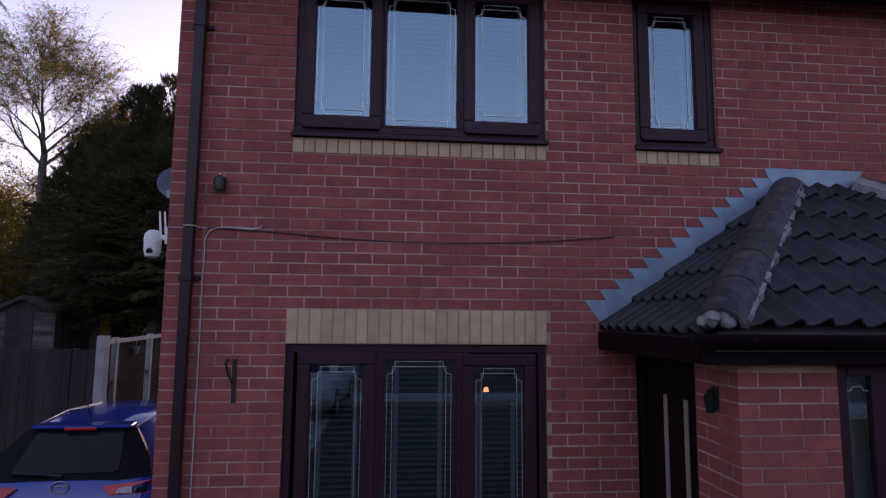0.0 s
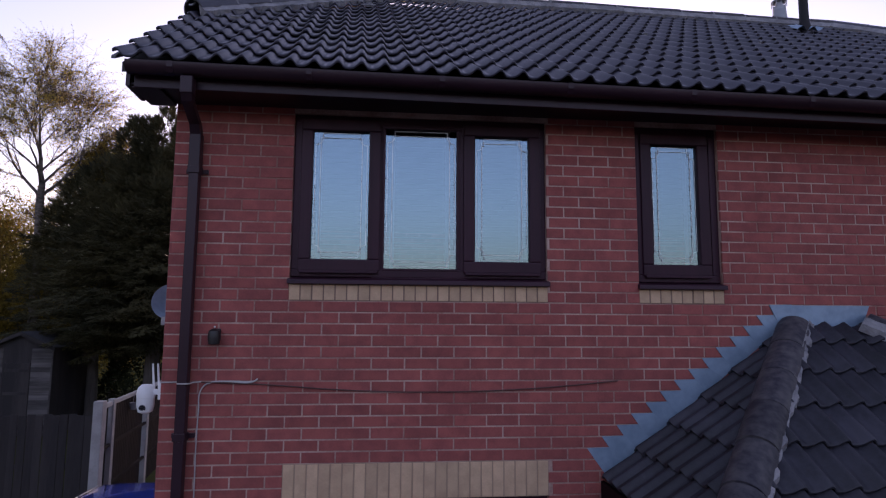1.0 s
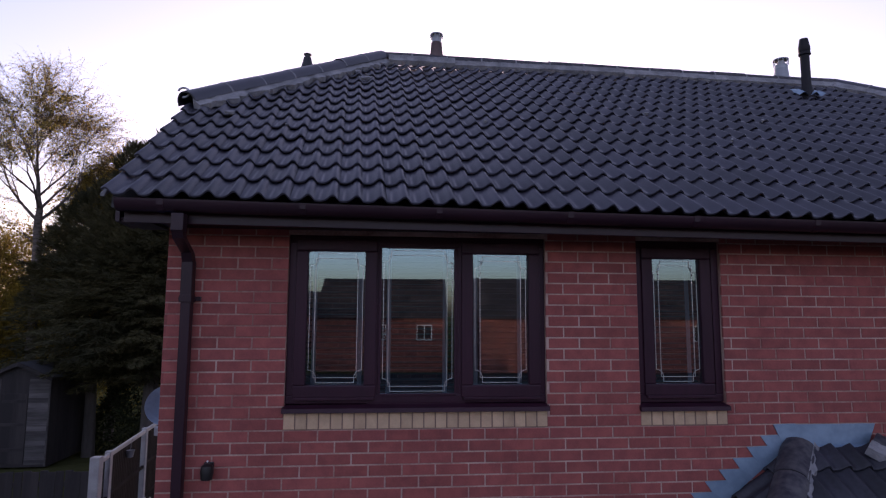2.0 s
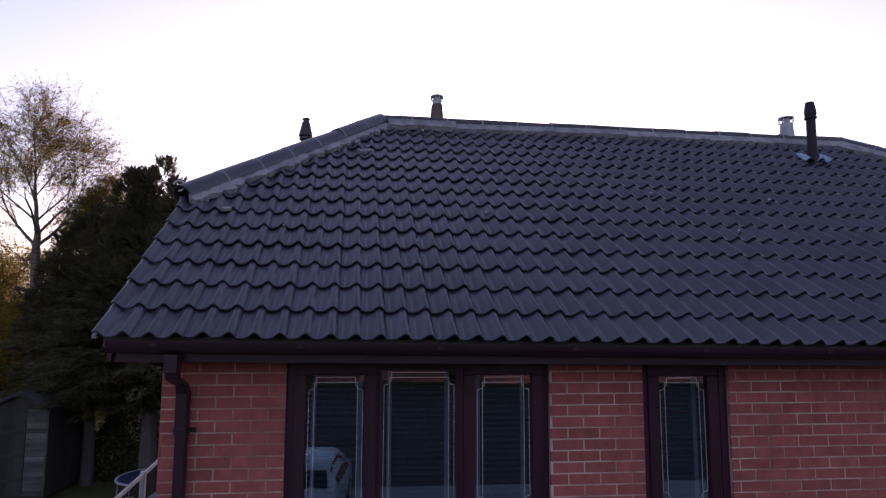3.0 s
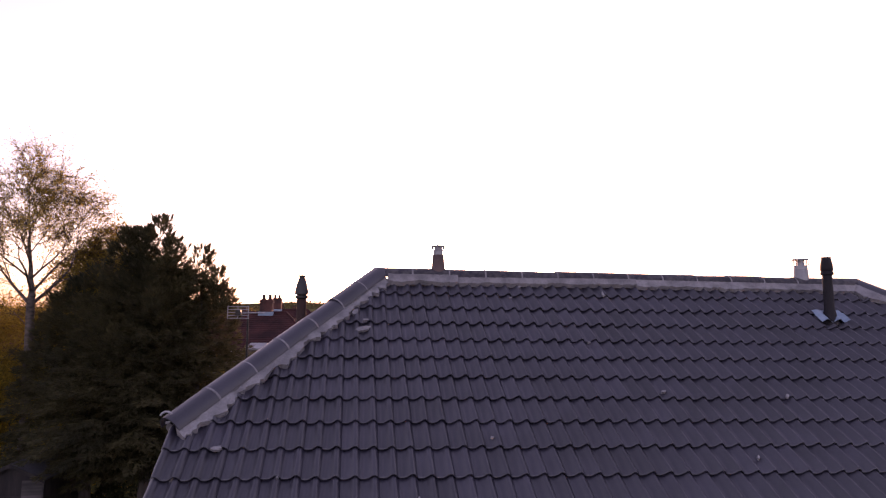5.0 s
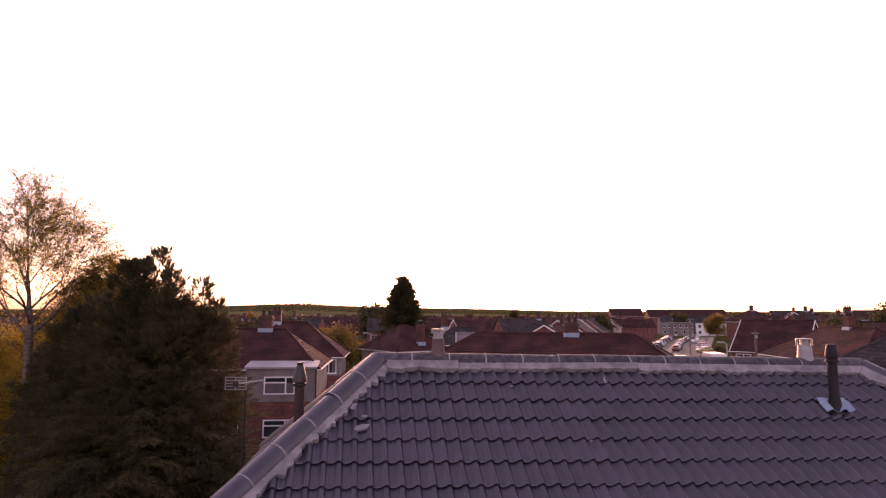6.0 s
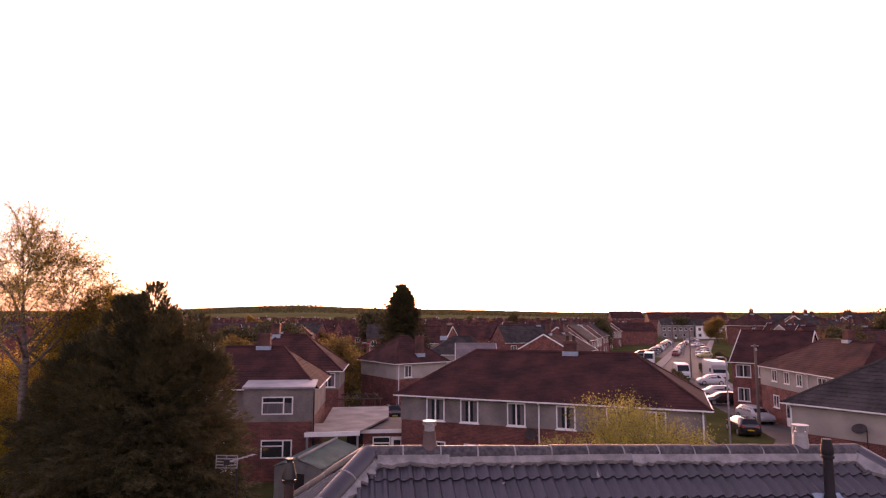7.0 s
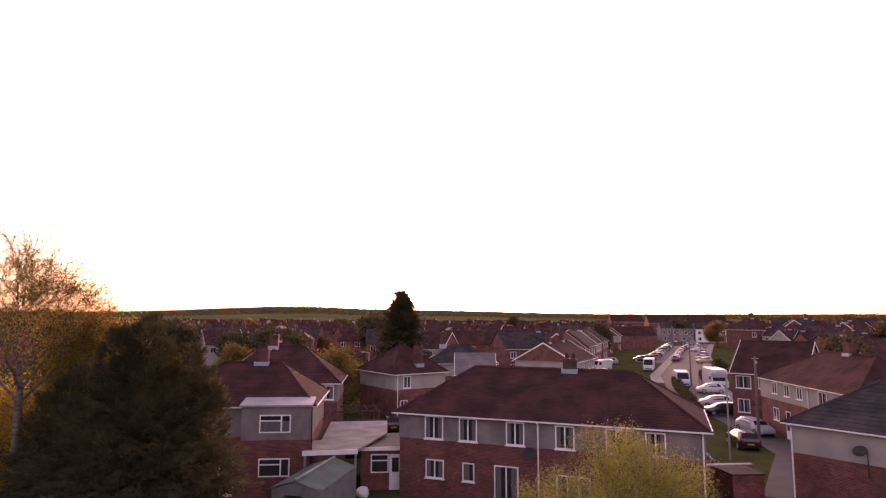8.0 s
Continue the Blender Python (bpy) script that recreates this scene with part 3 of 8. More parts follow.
def half_round(name, parent, a, b, r, mat, up=(0, 0, 1), step=0.45, gap=0.012, joints=True):
    """Ridge or hip tiles from a to b, each a half-round shell with thickness."""
    a, b = Vector(a), Vector(b)
    d = (b - a).normalized()
    side = d.cross(Vector(up)).normalized()
    top_ = side.cross(d)
    n = max(1, round((b - a).length / step))
    l = (b - a).length / n
    bm = bmesh.new()
    seg = 10
    prof = []
    for rr in (r, r - 0.018):
        prof.append([(rr * math.cos(math.pi * i / seg), rr * math.sin(math.pi * i / seg) * 0.85) for i in range(seg + 1)])
    vs = [[[bm.verts.new((x, y, z)) for x, z in pr] for pr in prof] for y in (0, l - gap)]
    for i in range(seg):
        bm.faces.new((vs[0][0][i], vs[0][0][i + 1], vs[1][0][i + 1], vs[1][0][i]))
        bm.faces.new((vs[0][1][i + 1], vs[0][1][i], vs[1][1][i], vs[1][1][i + 1]))
        for e in (0, 1):
            q = (vs[e][0][i], vs[e][1][i], vs[e][1][i + 1], vs[e][0][i + 1])
            bm.faces.new(q if e == 0 else q[::-1])
    bmesh.ops.recalc_face_normals(bm, faces=bm.faces)
    me = mesh_of(name, bm, mat, smooth=True)
    jm = bmesh.new()
    arc = [[jm.verts.new(((r + 0.001) * math.cos(math.pi * i / seg), y, (r + 0.001) * math.sin(math.pi * i / seg) * 0.85 + (0.002 if 0 < y < 0.02 else 0))) for i in range(seg + 1)] for y in (0, 0.010, 0.020)]
    for p_, q_ in zip(arc, arc[1:]):
        for i in range(seg):
            jm.faces.new((p_[i], p_[i + 1], q_[i + 1], q_[i]))
    joint = mesh_of("joint_mortar", jm, BED, smooth=True)
    rng = random.Random(8)
    for k in range(n):
        o = a + d * (l * k) + top_ * rng.uniform(-0.006, 0.006)
        m = Matrix(((side.x, d.x, top_.x, o.x), (side.y, d.y, top_.y, o.y), (side.z, d.z, top_.z, o.z), (0, 0, 0, 1)))
        piece(name, me, parent, m @ pose(0, 0, 0, rng.uniform(-0.6, 0.6), 0, rng.uniform(-0.6, 0.6)))
        if k and joints:
            piece("joint_mortar", joint, parent, m @ pose(0, -0.016, 0, 0, 0, rng.uniform(-2, 2)))


def bedding(parent, a, b, out, width, mat, seed, thick=0.03, ragged=0.5):
    """A ragged fillet of mortar from a to b, spreading down the slope along out."""
    a, b, out = Vector(a), Vector(b), Vector(out).normalized()
    d = (b - a)
    up_ = d.normalized().cross(out)
    if up_.z < 0:
        up_ = -up_
    n = max(4, int(d.length / 0.03))
    bm = bmesh.new()
    rows_ = []
    for i in range(n + 1):
        p = a + d * (i / n)
        s = noise.noise(Vector((i * 0.11, seed, 0))) + 0.7 * noise.noise(Vector((i * 0.43, seed + 9, 0))) + 0.35 * noise.noise(Vector((i * 1.3, seed + 2, 0)))
        w = width * (1 + ragged * s)
        t = thick * (1 + 0.3 * noise.noise(Vector((i * 0.7, seed + 4, 0))))
        rows_.append([bm.verts.new(p + up_ * (t + 0.03)), bm.verts.new(p + out * w * 0.6 + up_ * t), bm.verts.new(p + out * w + up_ * t * 0.6), bm.verts.new(p + out * w - up_ * 0.04), bm.verts.new(p - up_ * 0.04)])
    for r, s in zip(rows_, rows_[1:]):
        for k in range(4):
            bm.faces.new((r[k], s[k], s[k + 1], r[k + 1]))
    bm.faces.new(rows_[0])
    bm.faces.new(rows_[-1][::-1])
    bmesh.ops.recalc_face_normals(bm, faces=bm.faces)
    part("mortar_bed", bm, mat, parent, "ragged pale mortar bedding", smooth=True)


half_round("ridge_tile", roof, (1.30, RIDGE_Y, 7.575), (7.64, RIDGE_Y, 7.475), 0.125, RIDGE)
half_round("hip_tile", roof, (-0.33, 1.17, 6.165), (1.36, RIDGE_Y, 7.585), 0.132, TILE)
half_round("hip_tile", roof, (-0.33, 2 * RIDGE_Y - 1.17, 6.15), (1.36, RIDGE_Y, 7.60), 0.125, TILE)
half_round("hip_tile", roof, (9.36, 1.17, 6.06), (7.60, RIDGE_Y, 7.485), 0.125, TILE)
bedding(roof, (9.26, 1.11, 6.05), (7.52, RIDGE_Y - 0.09, 7.47), (-1.0, -0.76, -0.52), 0.10, BED, 9.0, 0.022, 0.9)
bedding(roof, (1.45, RIDGE_Y - 0.10, 7.54), (2.3, RIDGE_Y - 0.10, 7.53), (0, -1, -0.69), 0.085, BED, 1.0, 0.04)
bedding(roof, (2.3, RIDGE_Y - 0.10, 7.51), (4.55, RIDGE_Y - 0.10, 7.505), (0, -1, -0.69), 0.06, BED, 4.0, 0.03)
bedding(roof, (4.55, RIDGE_Y - 0.10, 7.505), (7.55, RIDGE_Y - 0.10, 7.455), (0, -1, -0.69), 0.085, BED, 5.0, 0.02)
bedding(roof, (-0.26, 1.125, 6.145), (1.40, RIDGE_Y - 0.07, 7.54), (1.0, -0.76, -0.52), 0.115, BED, 2.0, 0.022, 0.9)
bedding(roof, (-0.36, 1.30, 6.17), (1.30, RIDGE_Y + 0.02, 7.57), (-0.8, 1.0, -0.6), 0.12, BED, 7.0)
bedding(roof, (-0.33, 2 * RIDGE_Y - 1.22, 6.19), (1.28, RIDGE_Y + 0.08, 7.57), (-0.8, -0.9, -0.7), 0.12, BED, 11.0)

# verge, bargeboard, fascia, soffit and gutter
for r in range(7):
    y0, y1 = EAVE_Y + 0.005 + r * GAUGE / cs, EAVE_Y + (r + 1.03) * GAUGE / cs
    z0, z1 = EAVE_Z + 0.69 * (y0 - EAVE_Y), EAVE_Z + 0.69 * (y1 - EAVE_Y)
    bm = bmesh.new()
    prism(bm, [(y0, z0 + 0.004), (y0, z0 + 0.026), (y0 + 0.10, z0 + 0.069 + 0.028), (y1, z1 + 0.012), (y1, z1 - 0.03)], VERGE_L - 0.006, VERGE_L + 0.024, "x")
    for v in bm.verts:
        v.co.x -= CREEP * cs * (v.co.y - EAVE_Y)
    bmesh.ops.bevel(bm, geom=bm.edges[:], offset=0.004, segments=1, affect="EDGES")
    part("verge_mortar", bm, BED, roof)
trim = thing("bargeboard", "dark brown plastic bargeboard and boxed eaves end", "trim", kind="structure")
bm = bmesh.new()
prism(bm, [(-0.35, 4.86), (-0.35, 4.97), (1.24, 6.06), (5.56, 6.12), (7.25, 4.97), (7.25, 4.80), (6.9, 4.80), (5.5, 5.93), (1.3, 5.93), (-0.1, 4.98), (-0.1, 4.85)], VERGE_L + 0.055, VERGE_L + 0.08, "x")
part("board", bm, UPVC_BROWN, trim)
bm = bmesh.new()
box(bm, VERGE_L + 0.08, -0.002, -0.327, 0.0, 4.857, 4.870, 0.003)
box(bm, VERGE_L + 0.08, -0.002, -0.02, 0.0, 4.872, 5.10)
part("eaves_box", bm, UPVC_BROWN, trim)
bm = bmesh.new()
box(bm, VERGE_L + 0.06, VERGE_R, -0.346, -0.328, 4.853, 4.985, 0.004)
bm.transform(pose(0, 0, 0.0, 0, 0.52, 0))
single("fascia", bm, UPVC_BROWN, "dark brown plastic fascia board under the eaves", "fascia", kind="structure")
bm = bmesh.new()
box(bm, VERGE_L + 0.081, VERGE_R, -0.3275, 0.002, 4.876, 4.889)
single("soffit", bm, UPVC_BROWN, "dark brown plastic soffit board", "soffit", kind="structure")


def gutter_run(name, label, x0, x1, y, z, mat=None):
    mat = mat or UPVC_BROWN
    g = thing(name, label, "gutter")
    bm = bmesh.new()
    prof = [(-0.056, 0.0), (-0.054, -0.035), (-0.034, -0.064), (0.0, -0.074), (0.034, -0.064), (0.054, -0.035), (0.056, 0.0), (0.051, 0.0), (0.049, -0.033), (0.031, -0.059), (0, -0.069), (-0.031, -0.059), (-0.049, -0.033), (-0.049, 0.0)]
    prism(bm, [(y + p, z + q) for p, q in prof], x0, x1, "x")
    part("channel", bm, mat, g, smooth=True)
    x = x0 + 0.25
    while x < x1:
        bm = bmesh.new()
        prism(bm, [(y + p * 1.06, z + q * 1.06 + 0.001) for p, q in prof[:7]] + [(y + p * 0.93, z + q * 0.93) for p, q in reversed(prof[:7])], x, x + 0.035, "x")
        part("bracket", bm, mat, g)
        x += 0.85
    return g


gutter_run("gutter", "dark brown half-round plastic gutter along the eaves", VERGE_L + 0.033, VERGE_R, -0.404, 4.975).matrix_world = pose(0, 0, 0.012, 0, 0.62, 0)

dp = thing("downpipe", "dark brown square plastic downpipe with offset under the eaves", "downpipe")
bm = bmesh.new()
box(bm, 0.163, 0.238, -0.446, -0.366, 4.795, 4.905, 0.006)
part("outlet", bm, UPVC_BROWN, dp)
bm = bmesh.new()
arm = [Vector((0.200, -0.406, 4.80)), Vector((0.196, -0.37, 4.755)), Vector((0.165, -0.11, 4.69)), Vector((0.160, -0.065, 4.63))]
rings_ = [[bm.verts.new(p + Vector(o)) for o in ((-0.033, -0.033, 0.0), (0.033, -0.033, 0.0), (0.033, 0.033, 0.008), (-0.033, 0.033, 0.008))] for p in arm]
for p, q in zip(rings_, rings_[1:]):
    for i in range(4):
        bm.faces.new((p[i], p[(i + 1) % 4], q[(i + 1) % 4], q[i]))
bm.faces.new(rings_[0][::-1])
bm.faces.new(rings_[-1])
bmesh.ops.recalc_face_normals(bm, faces=bm.faces)
part("offset_bend", bm, UPVC_BROWN, dp)
bm = bmesh.new()
box(bm, 0.124, 0.198, -0.102, -0.026, 4.40, 4.645, 0.006)
part("socket", bm, UPVC_BROWN, dp)
bm = bmesh.new()
box(bm, 0.129, 0.194, -0.096, -0.030, 0.02, 4.40, 0.006)
part("pipe", bm, UPVC_BROWN, dp)
for z in (0.9, 2.62, 4.37):
    bm = bmesh.new()
    box(bm, 0.122, 0.201, -0.104, -0.022, z, z + 0.05, 0.004)
    box(bm, 0.09, 0.235, -0.022, -0.001, z + 0.01, z + 0.04, 0.003)
    part("pipe_clip", bm, UPVC_BROWN, dp)

# ---- flues and vents on the roof ----
def flue(name, label, x, y, z, prof, mat, cap=None, cap_mat=None, cage=False):
    f = thing(name, label, "roof flue", pose(x, y, z))
    bm = bmesh.new()
    lathe(bm, prof)
    part("pipe", bm, mat, f, smooth=True)
    if cap:
        bm = bmesh.new()
        lathe(bm, cap)
        part("cap", bm, cap_mat or mat, f, smooth=True)
    if cage:
        r, z0, z1 = cage
        bm = bmesh.new()
        for i in range(10):
            a = 2 * math.pi * i / 10
            tube(bm, (r * math.cos(a), r * math.sin(a), z0), (r * math.cos(a), r * math.sin(a), z1), 0.006, seg=5)
        part("cage", bm, cap_mat or mat, f)
    return f


TERRA = shade("flue_clay", (0.060, 0.036, 0.032), (0.04, 0.025, 0.023), 0.85, bump=0.2, spec=0.2)
PALE_CLAY = shade("pale_flue_clay", (0.15, 0.105, 0.10), (0.10, 0.07, 0.068), 0.85, bump=0.2, spec=0.2)
VENT = shade("dark_vent_plastic", (0.020, 0.018, 0.022), (0.014, 0.013, 0.016), 0.6, bump=0.1, spec=0.25)
flue("ridge_flue", "clay gas flue terminal bedded on the ridge with a metal cap", 2.072, RIDGE_Y, 7.572, [(0.120, 0), (0.100, 0.06), (0.083, 0.12), (0.070, 0.27)], PALE_CLAY,
     [(0.060, 0.26), (0.062, 0.335), (0.05, 0.338), (0.05, 0.374), (0.083, 0.376), (0.083, 0.388)], GALV, cage=(0.079, 0.335, 0.38))
flue("ridge_flue", "pale clay gas flue terminal with a wire cage cap", 6.86, RIDGE_Y, 7.525, [(0.10, 0), (0.088, 0.12), (0.082, 0.20)], GALV,
     [(0.084, 0.18), (0.082, 0.23), (0.05, 0.235), (0.05, 0.30), (0.098, 0.303), (0.098, 0.316)], GALV, cage=(0.092, 0.225, 0.31))
flue("soil_vent_pipe", "tall dark plastic soil vent pipe with louvred cap", 6.69, 2.57, 6.99, [(0.10, 0), (0.08, 0.08), (0.055, 0.20), (0.053, 0.60)], VENT,
     [(0.054, 0.59), (0.070, 0.60), (0.070, 0.625), (0.060, 0.635), (0.068, 0.65), (0.068, 0.70), (0.052, 0.79), (0.050, 0.81)], VENT)
flue("soil_vent_pipe", "dark plastic vent terminal with stepped cap on the far slope", 0.43, 3.16, 6.61, [(0.085, 0), (0.08, 0.22), (0.058, 0.25), (0.056, 0.74)], TERRA,
     [(0.060, 0.68), (0.078, 0.69), (0.078, 0.715), (0.060, 0.72), (0.060, 0.73), (0.086, 0.735), (0.084, 0.76), (0.046, 0.915), (0.036, 0.92), (0.036, 0.945), (0.050, 0.95), (0.050, 0.96)], BLACK)
bm = bmesh.new()
fl = front @ Matrix.Translation((6.69 - VERGE_L, (2.62 - EAVE_Y) * cs, 0.105))
bmesh.ops.create_grid(bm, x_segments=18, y_segments=8, size=0.5, matrix=fl @ Matrix.Diagonal((0.34, 0.22, 1, 1)))
inv = fl.inverted()
for v in bm.verts:
    p = inv @ v.co
    v.co = fl @ Vector((p.x, p.y, p.z + 0.024 * math.sin(p.x * 2 * math.pi / ROLL) * (1 if p.y < 0.05 else 0.3)))
single("lead_slate", bm, LEAD, "lead slate dressed over tiles round the vent pipe", "flashing", kind="structure", smooth=True)
# ---- the tiled porch ----
PX0, PY, PEAVE = 3.21, -1.25, 2.355
# Porch tiles: near the main roof's colour, with a darker mottle.
PORCH_TILE = shade("mottled_porch_tile", (0.026, 0.025, 0.036), (0.010, 0.010, 0.016), 0.6, spec=0.55, grain=40, patch=5, bump=0.5, vary=0.3, dist=0.005)
porch_roof = thing("porch_roof", "hipped porch roof of dark double-roll concrete tiles", "roof", kind="structure")
pm = frame_of((2.95, -1.42, PEAVE), (1, 0, 0), (0, 1, 0.74))
pc = math.sqrt(1 + 0.74 ** 2)
tile_slope(porch_roof, pm, -0.10, 3.5, 6, [keep_side((0.08, 0), (1.46, 1.38 * pc), (2, 0.1)), keep_side((3.40, 0), (2.02, 1.38 * pc), (1, 0.1)), (0, -1, 1.36 * pc)], PORCH_TILE, (0.4, 2.4, 0, 4))
pm = frame_of((2.98, 0.0, PEAVE - 0.045), (0, -1, 0), (1, 0, 0.74))
tile_slope(porch_roof, pm, -0.02, 1.7, 6, [keep_side((1.46, 0), (0.0, 1.46 * pc), (0.3, 0.1)), (1, 0, 0.0)], PORCH_TILE, None)
pm = frame_of((6.35, -1.42, PEAVE), (0, 1, 0), (-1, 0, 0.74))
tile_slope(porch_roof, pm, 0.0, 1.42, 6, [keep_side((0, 0), (1.38, 1.38 * pc), (1.2, 0.1))], PORCH_TILE, None)
bm = bmesh.new()
pts = [(3.02, -1.40, 2.32), (6.33, -1.40, 2.335), (4.98, 0, 3.33), (4.40, 0, 3.33), (3.02, 0, 2.32), (6.33, 0, 2.335)]
v = [bm.verts.new(p) for p in pts]
w = [bm.verts.new((p[0], p[1], p[2] - 0.07)) for p in pts]
for q in ((0, 1, 2, 3), (0, 3, 4), (1, 5, 2)):
    bm.faces.new([v[i] for i in q])
    bm.faces.new([w[i] for i in reversed(q)])
for a, b in ((0, 1), (4, 0), (1, 5)):
    bm.faces.new((v[a], w[a], w[b], v[b]))
part("roof_deck", bm, FELT, porch_roof)
half_round("hip_tile", porch_roof, (3.02, -1.43, 2.375), (4.42, -0.03, 3.375), 0.112, RIDGE, step=0.40, joints=False)
half_round("hip_tile", porch_roof, (6.34, -1.44, 2.39), (4.96, -0.03, 3.385), 0.125, RIDGE, step=0.40, joints=False)
bedding(porch_roof, (3.12, -1.45, 2.40), (4.50, -0.08, 3.385), (0.9, -0.8, -0.2), 0.034, BED, 21.0, 0.014, 0.9)
rng = random.Random(31)
for dx, dy, dz, r in ((-0.035, 0.0, 0.0, 0.045), (0.015, -0.01, 0.02, 0.05), (0.06, 0.01, 0.0, 0.04), (-0.07, 0.03, -0.015, 0.03), (0.02, -0.035, -0.02, 0.035)):
    bm = bmesh.new()
    bmesh.ops.create_icosphere(bm, subdivisions=2, radius=r, matrix=pose(3.035 + dx, -1.42 + dy, 2.41 + dz))
    for q in bm.verts:
        q.co += Vector((1, 1, 1)) * (0.45 * r * noise.noise(q.co * 28 + Vector((dx * 90, 0, 0))))
    part("hip_end_mortar", bm, BED, porch_roof, "crumbled pale mortar in the hip end")
bedding(porch_roof, (4.86, -0.14, 3.39), (5.9, -1.0, 2.74), (-0.9, -0.8, -0.2), 0.05, BED, 33.0, 0.03, 0.9)

flash = thing("lead_flashing", "stepped blue-grey lead flashing where the porch roof meets the brick wall", "flashing", kind="structure")
n_step, x_tip, z_tip = 14, 2.862, 2.527
for i in range(n_step):
    x, z = x_tip + i * 0.1075, z_tip + i * COURSE
    base = lambda q: 2.35 + 0.755 * (q - 3.008)
    bm = bmesh.new()
    poly = [(x, z), (x + 0.075, z - 0.105), (x + 0.135, base(x + 0.135)), (x + 0.26, base(x + 0.26)), (x + 0.16, z + 0.004)]
    prism(bm, poly, -0.006 - 0.0012 * (i % 2), -0.0035 + 0.003, "y")
    part("lead_step", bm, LEAD, flash)
bm = bmesh.new()
prism(bm, [(4.255, 3.524), (5.04, 3.524), (4.97, 3.36), (4.33, 3.36)], -0.010, -0.001, "y")
prism(bm, [(-0.005, 3.38), (-0.11, 3.335), (-0.11, 3.325), (-0.005, 3.36)], 4.34, 4.96, "x")
part("lead_apron", bm, LEAD, flash)

bm = bmesh.new()
box(bm, PX0 + 0.004, 3.74, PY + 0.004, PY + 0.20, -0.15, 2.22)
porch_front = single("wall_porch_front", bm, MORTAR, "red brick porch pier beside the porch window", "wall", kind="structure")
bm = bmesh.new()
box(bm, PX0 + 0.004, PX0 + 0.20, PY + 0.20, -0.83, -0.15, 2.22)
porch_side = single("wall_porch_side", bm, MORTAR, "red brick return of the porch", "wall", kind="structure")
bm = bmesh.new()
box(bm, 5.75, 6.10, PY, -0.001, -0.15, 2.22)
single("wall_porch_far", bm, FAR_BRICK, "red brick end wall of the porch", "wall", kind="structure")
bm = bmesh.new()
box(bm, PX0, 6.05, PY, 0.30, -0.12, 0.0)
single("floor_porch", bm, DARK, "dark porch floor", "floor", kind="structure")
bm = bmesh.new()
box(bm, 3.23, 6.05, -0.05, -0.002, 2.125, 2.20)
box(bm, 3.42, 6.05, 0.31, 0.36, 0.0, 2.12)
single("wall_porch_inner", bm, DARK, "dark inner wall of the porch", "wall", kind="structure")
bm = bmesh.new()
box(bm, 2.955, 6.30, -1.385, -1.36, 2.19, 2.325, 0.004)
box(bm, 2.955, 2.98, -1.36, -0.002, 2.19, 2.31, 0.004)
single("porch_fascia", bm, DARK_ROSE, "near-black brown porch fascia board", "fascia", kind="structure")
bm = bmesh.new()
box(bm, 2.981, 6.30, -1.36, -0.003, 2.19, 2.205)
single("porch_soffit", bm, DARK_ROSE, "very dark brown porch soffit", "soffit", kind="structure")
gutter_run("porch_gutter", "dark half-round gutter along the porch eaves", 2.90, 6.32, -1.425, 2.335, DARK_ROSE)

door = thing("door_1", "dark rosewood porch door with two narrow glazed strips", "door", kind="structure")
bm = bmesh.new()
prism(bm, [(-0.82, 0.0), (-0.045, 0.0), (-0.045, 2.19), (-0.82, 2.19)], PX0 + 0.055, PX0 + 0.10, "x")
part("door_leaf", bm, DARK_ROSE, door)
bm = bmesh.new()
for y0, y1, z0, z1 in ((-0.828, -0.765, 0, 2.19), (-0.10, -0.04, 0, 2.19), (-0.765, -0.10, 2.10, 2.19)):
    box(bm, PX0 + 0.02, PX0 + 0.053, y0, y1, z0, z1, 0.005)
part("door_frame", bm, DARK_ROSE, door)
for y in (-0.36, -0.62):
    bm = bmesh.new()
    box(bm, PX0 + 0.045, PX0 + 0.052, y - 0.03, y + 0.015, 0.5, 1.92)
    part("glazed_strip", bm, CAME, door, "pale obscured glass strip")
pw = thing("window_4", "dark rosewood porch window with leaded glass", "window", kind="structure")
bm = bmesh.new()
bx = bmesh.new()
for x0, x1 in ((3.745, 3.815), (3.945, 4.14), (4.62, 4.74), (5.2, 5.32), (5.66, 5.745)):
    box(bx, x0, x1, PY + 0.03, PY + 0.10, 0.9, 2.19, 0.006)
box(bx, 3.82, 5.66, PY + 0.031, PY + 0.10, 2.12, 2.19, 0.006)
box(bx, 3.82, 5.66, PY + 0.031, PY + 0.10, 0.9, 0.98, 0.006)
part("window_frame", bx, ROSE, pw)
bm.free()
bm = bmesh.new()
box(bm, 3.82, 5.66, PY + 0.05, PY + 0.056, 0.98, 2.12)
pane_part(bm, pw)
t4 = bmesh.new()
strip(t4, [(3.82, 2.045), (3.845, 2.045), (3.857, 2.065), (3.905, 2.065), (3.917, 2.045), (3.94, 2.045)], 0.005, PY + 0.047)
part("leading", t4, CAME, pw)
# Pleated pale strip that stands in for a reflection in the porch pane.
bm = bmesh.new()
prism(bm, [(3.86, PY + 0.16), (3.90, PY + 0.13), (3.94, PY + 0.16), (3.98, PY + 0.13), (4.01, PY + 0.16), (4.01, PY + 0.175), (3.86, PY + 0.175)], 0.9, 2.1)
single("curtain", bm, PANE_STRIP, "pale blue-grey strip standing in for a porch window reflection", "curtain")
bm = bmesh.new()
box(bm, 3.745, 5.745, PY + 0.004, PY + 0.12, -0.15, 0.895)
single("wall_porch_apron", bm, FAR_BRICK, "brick wall under the porch window", "wall", kind="structure")

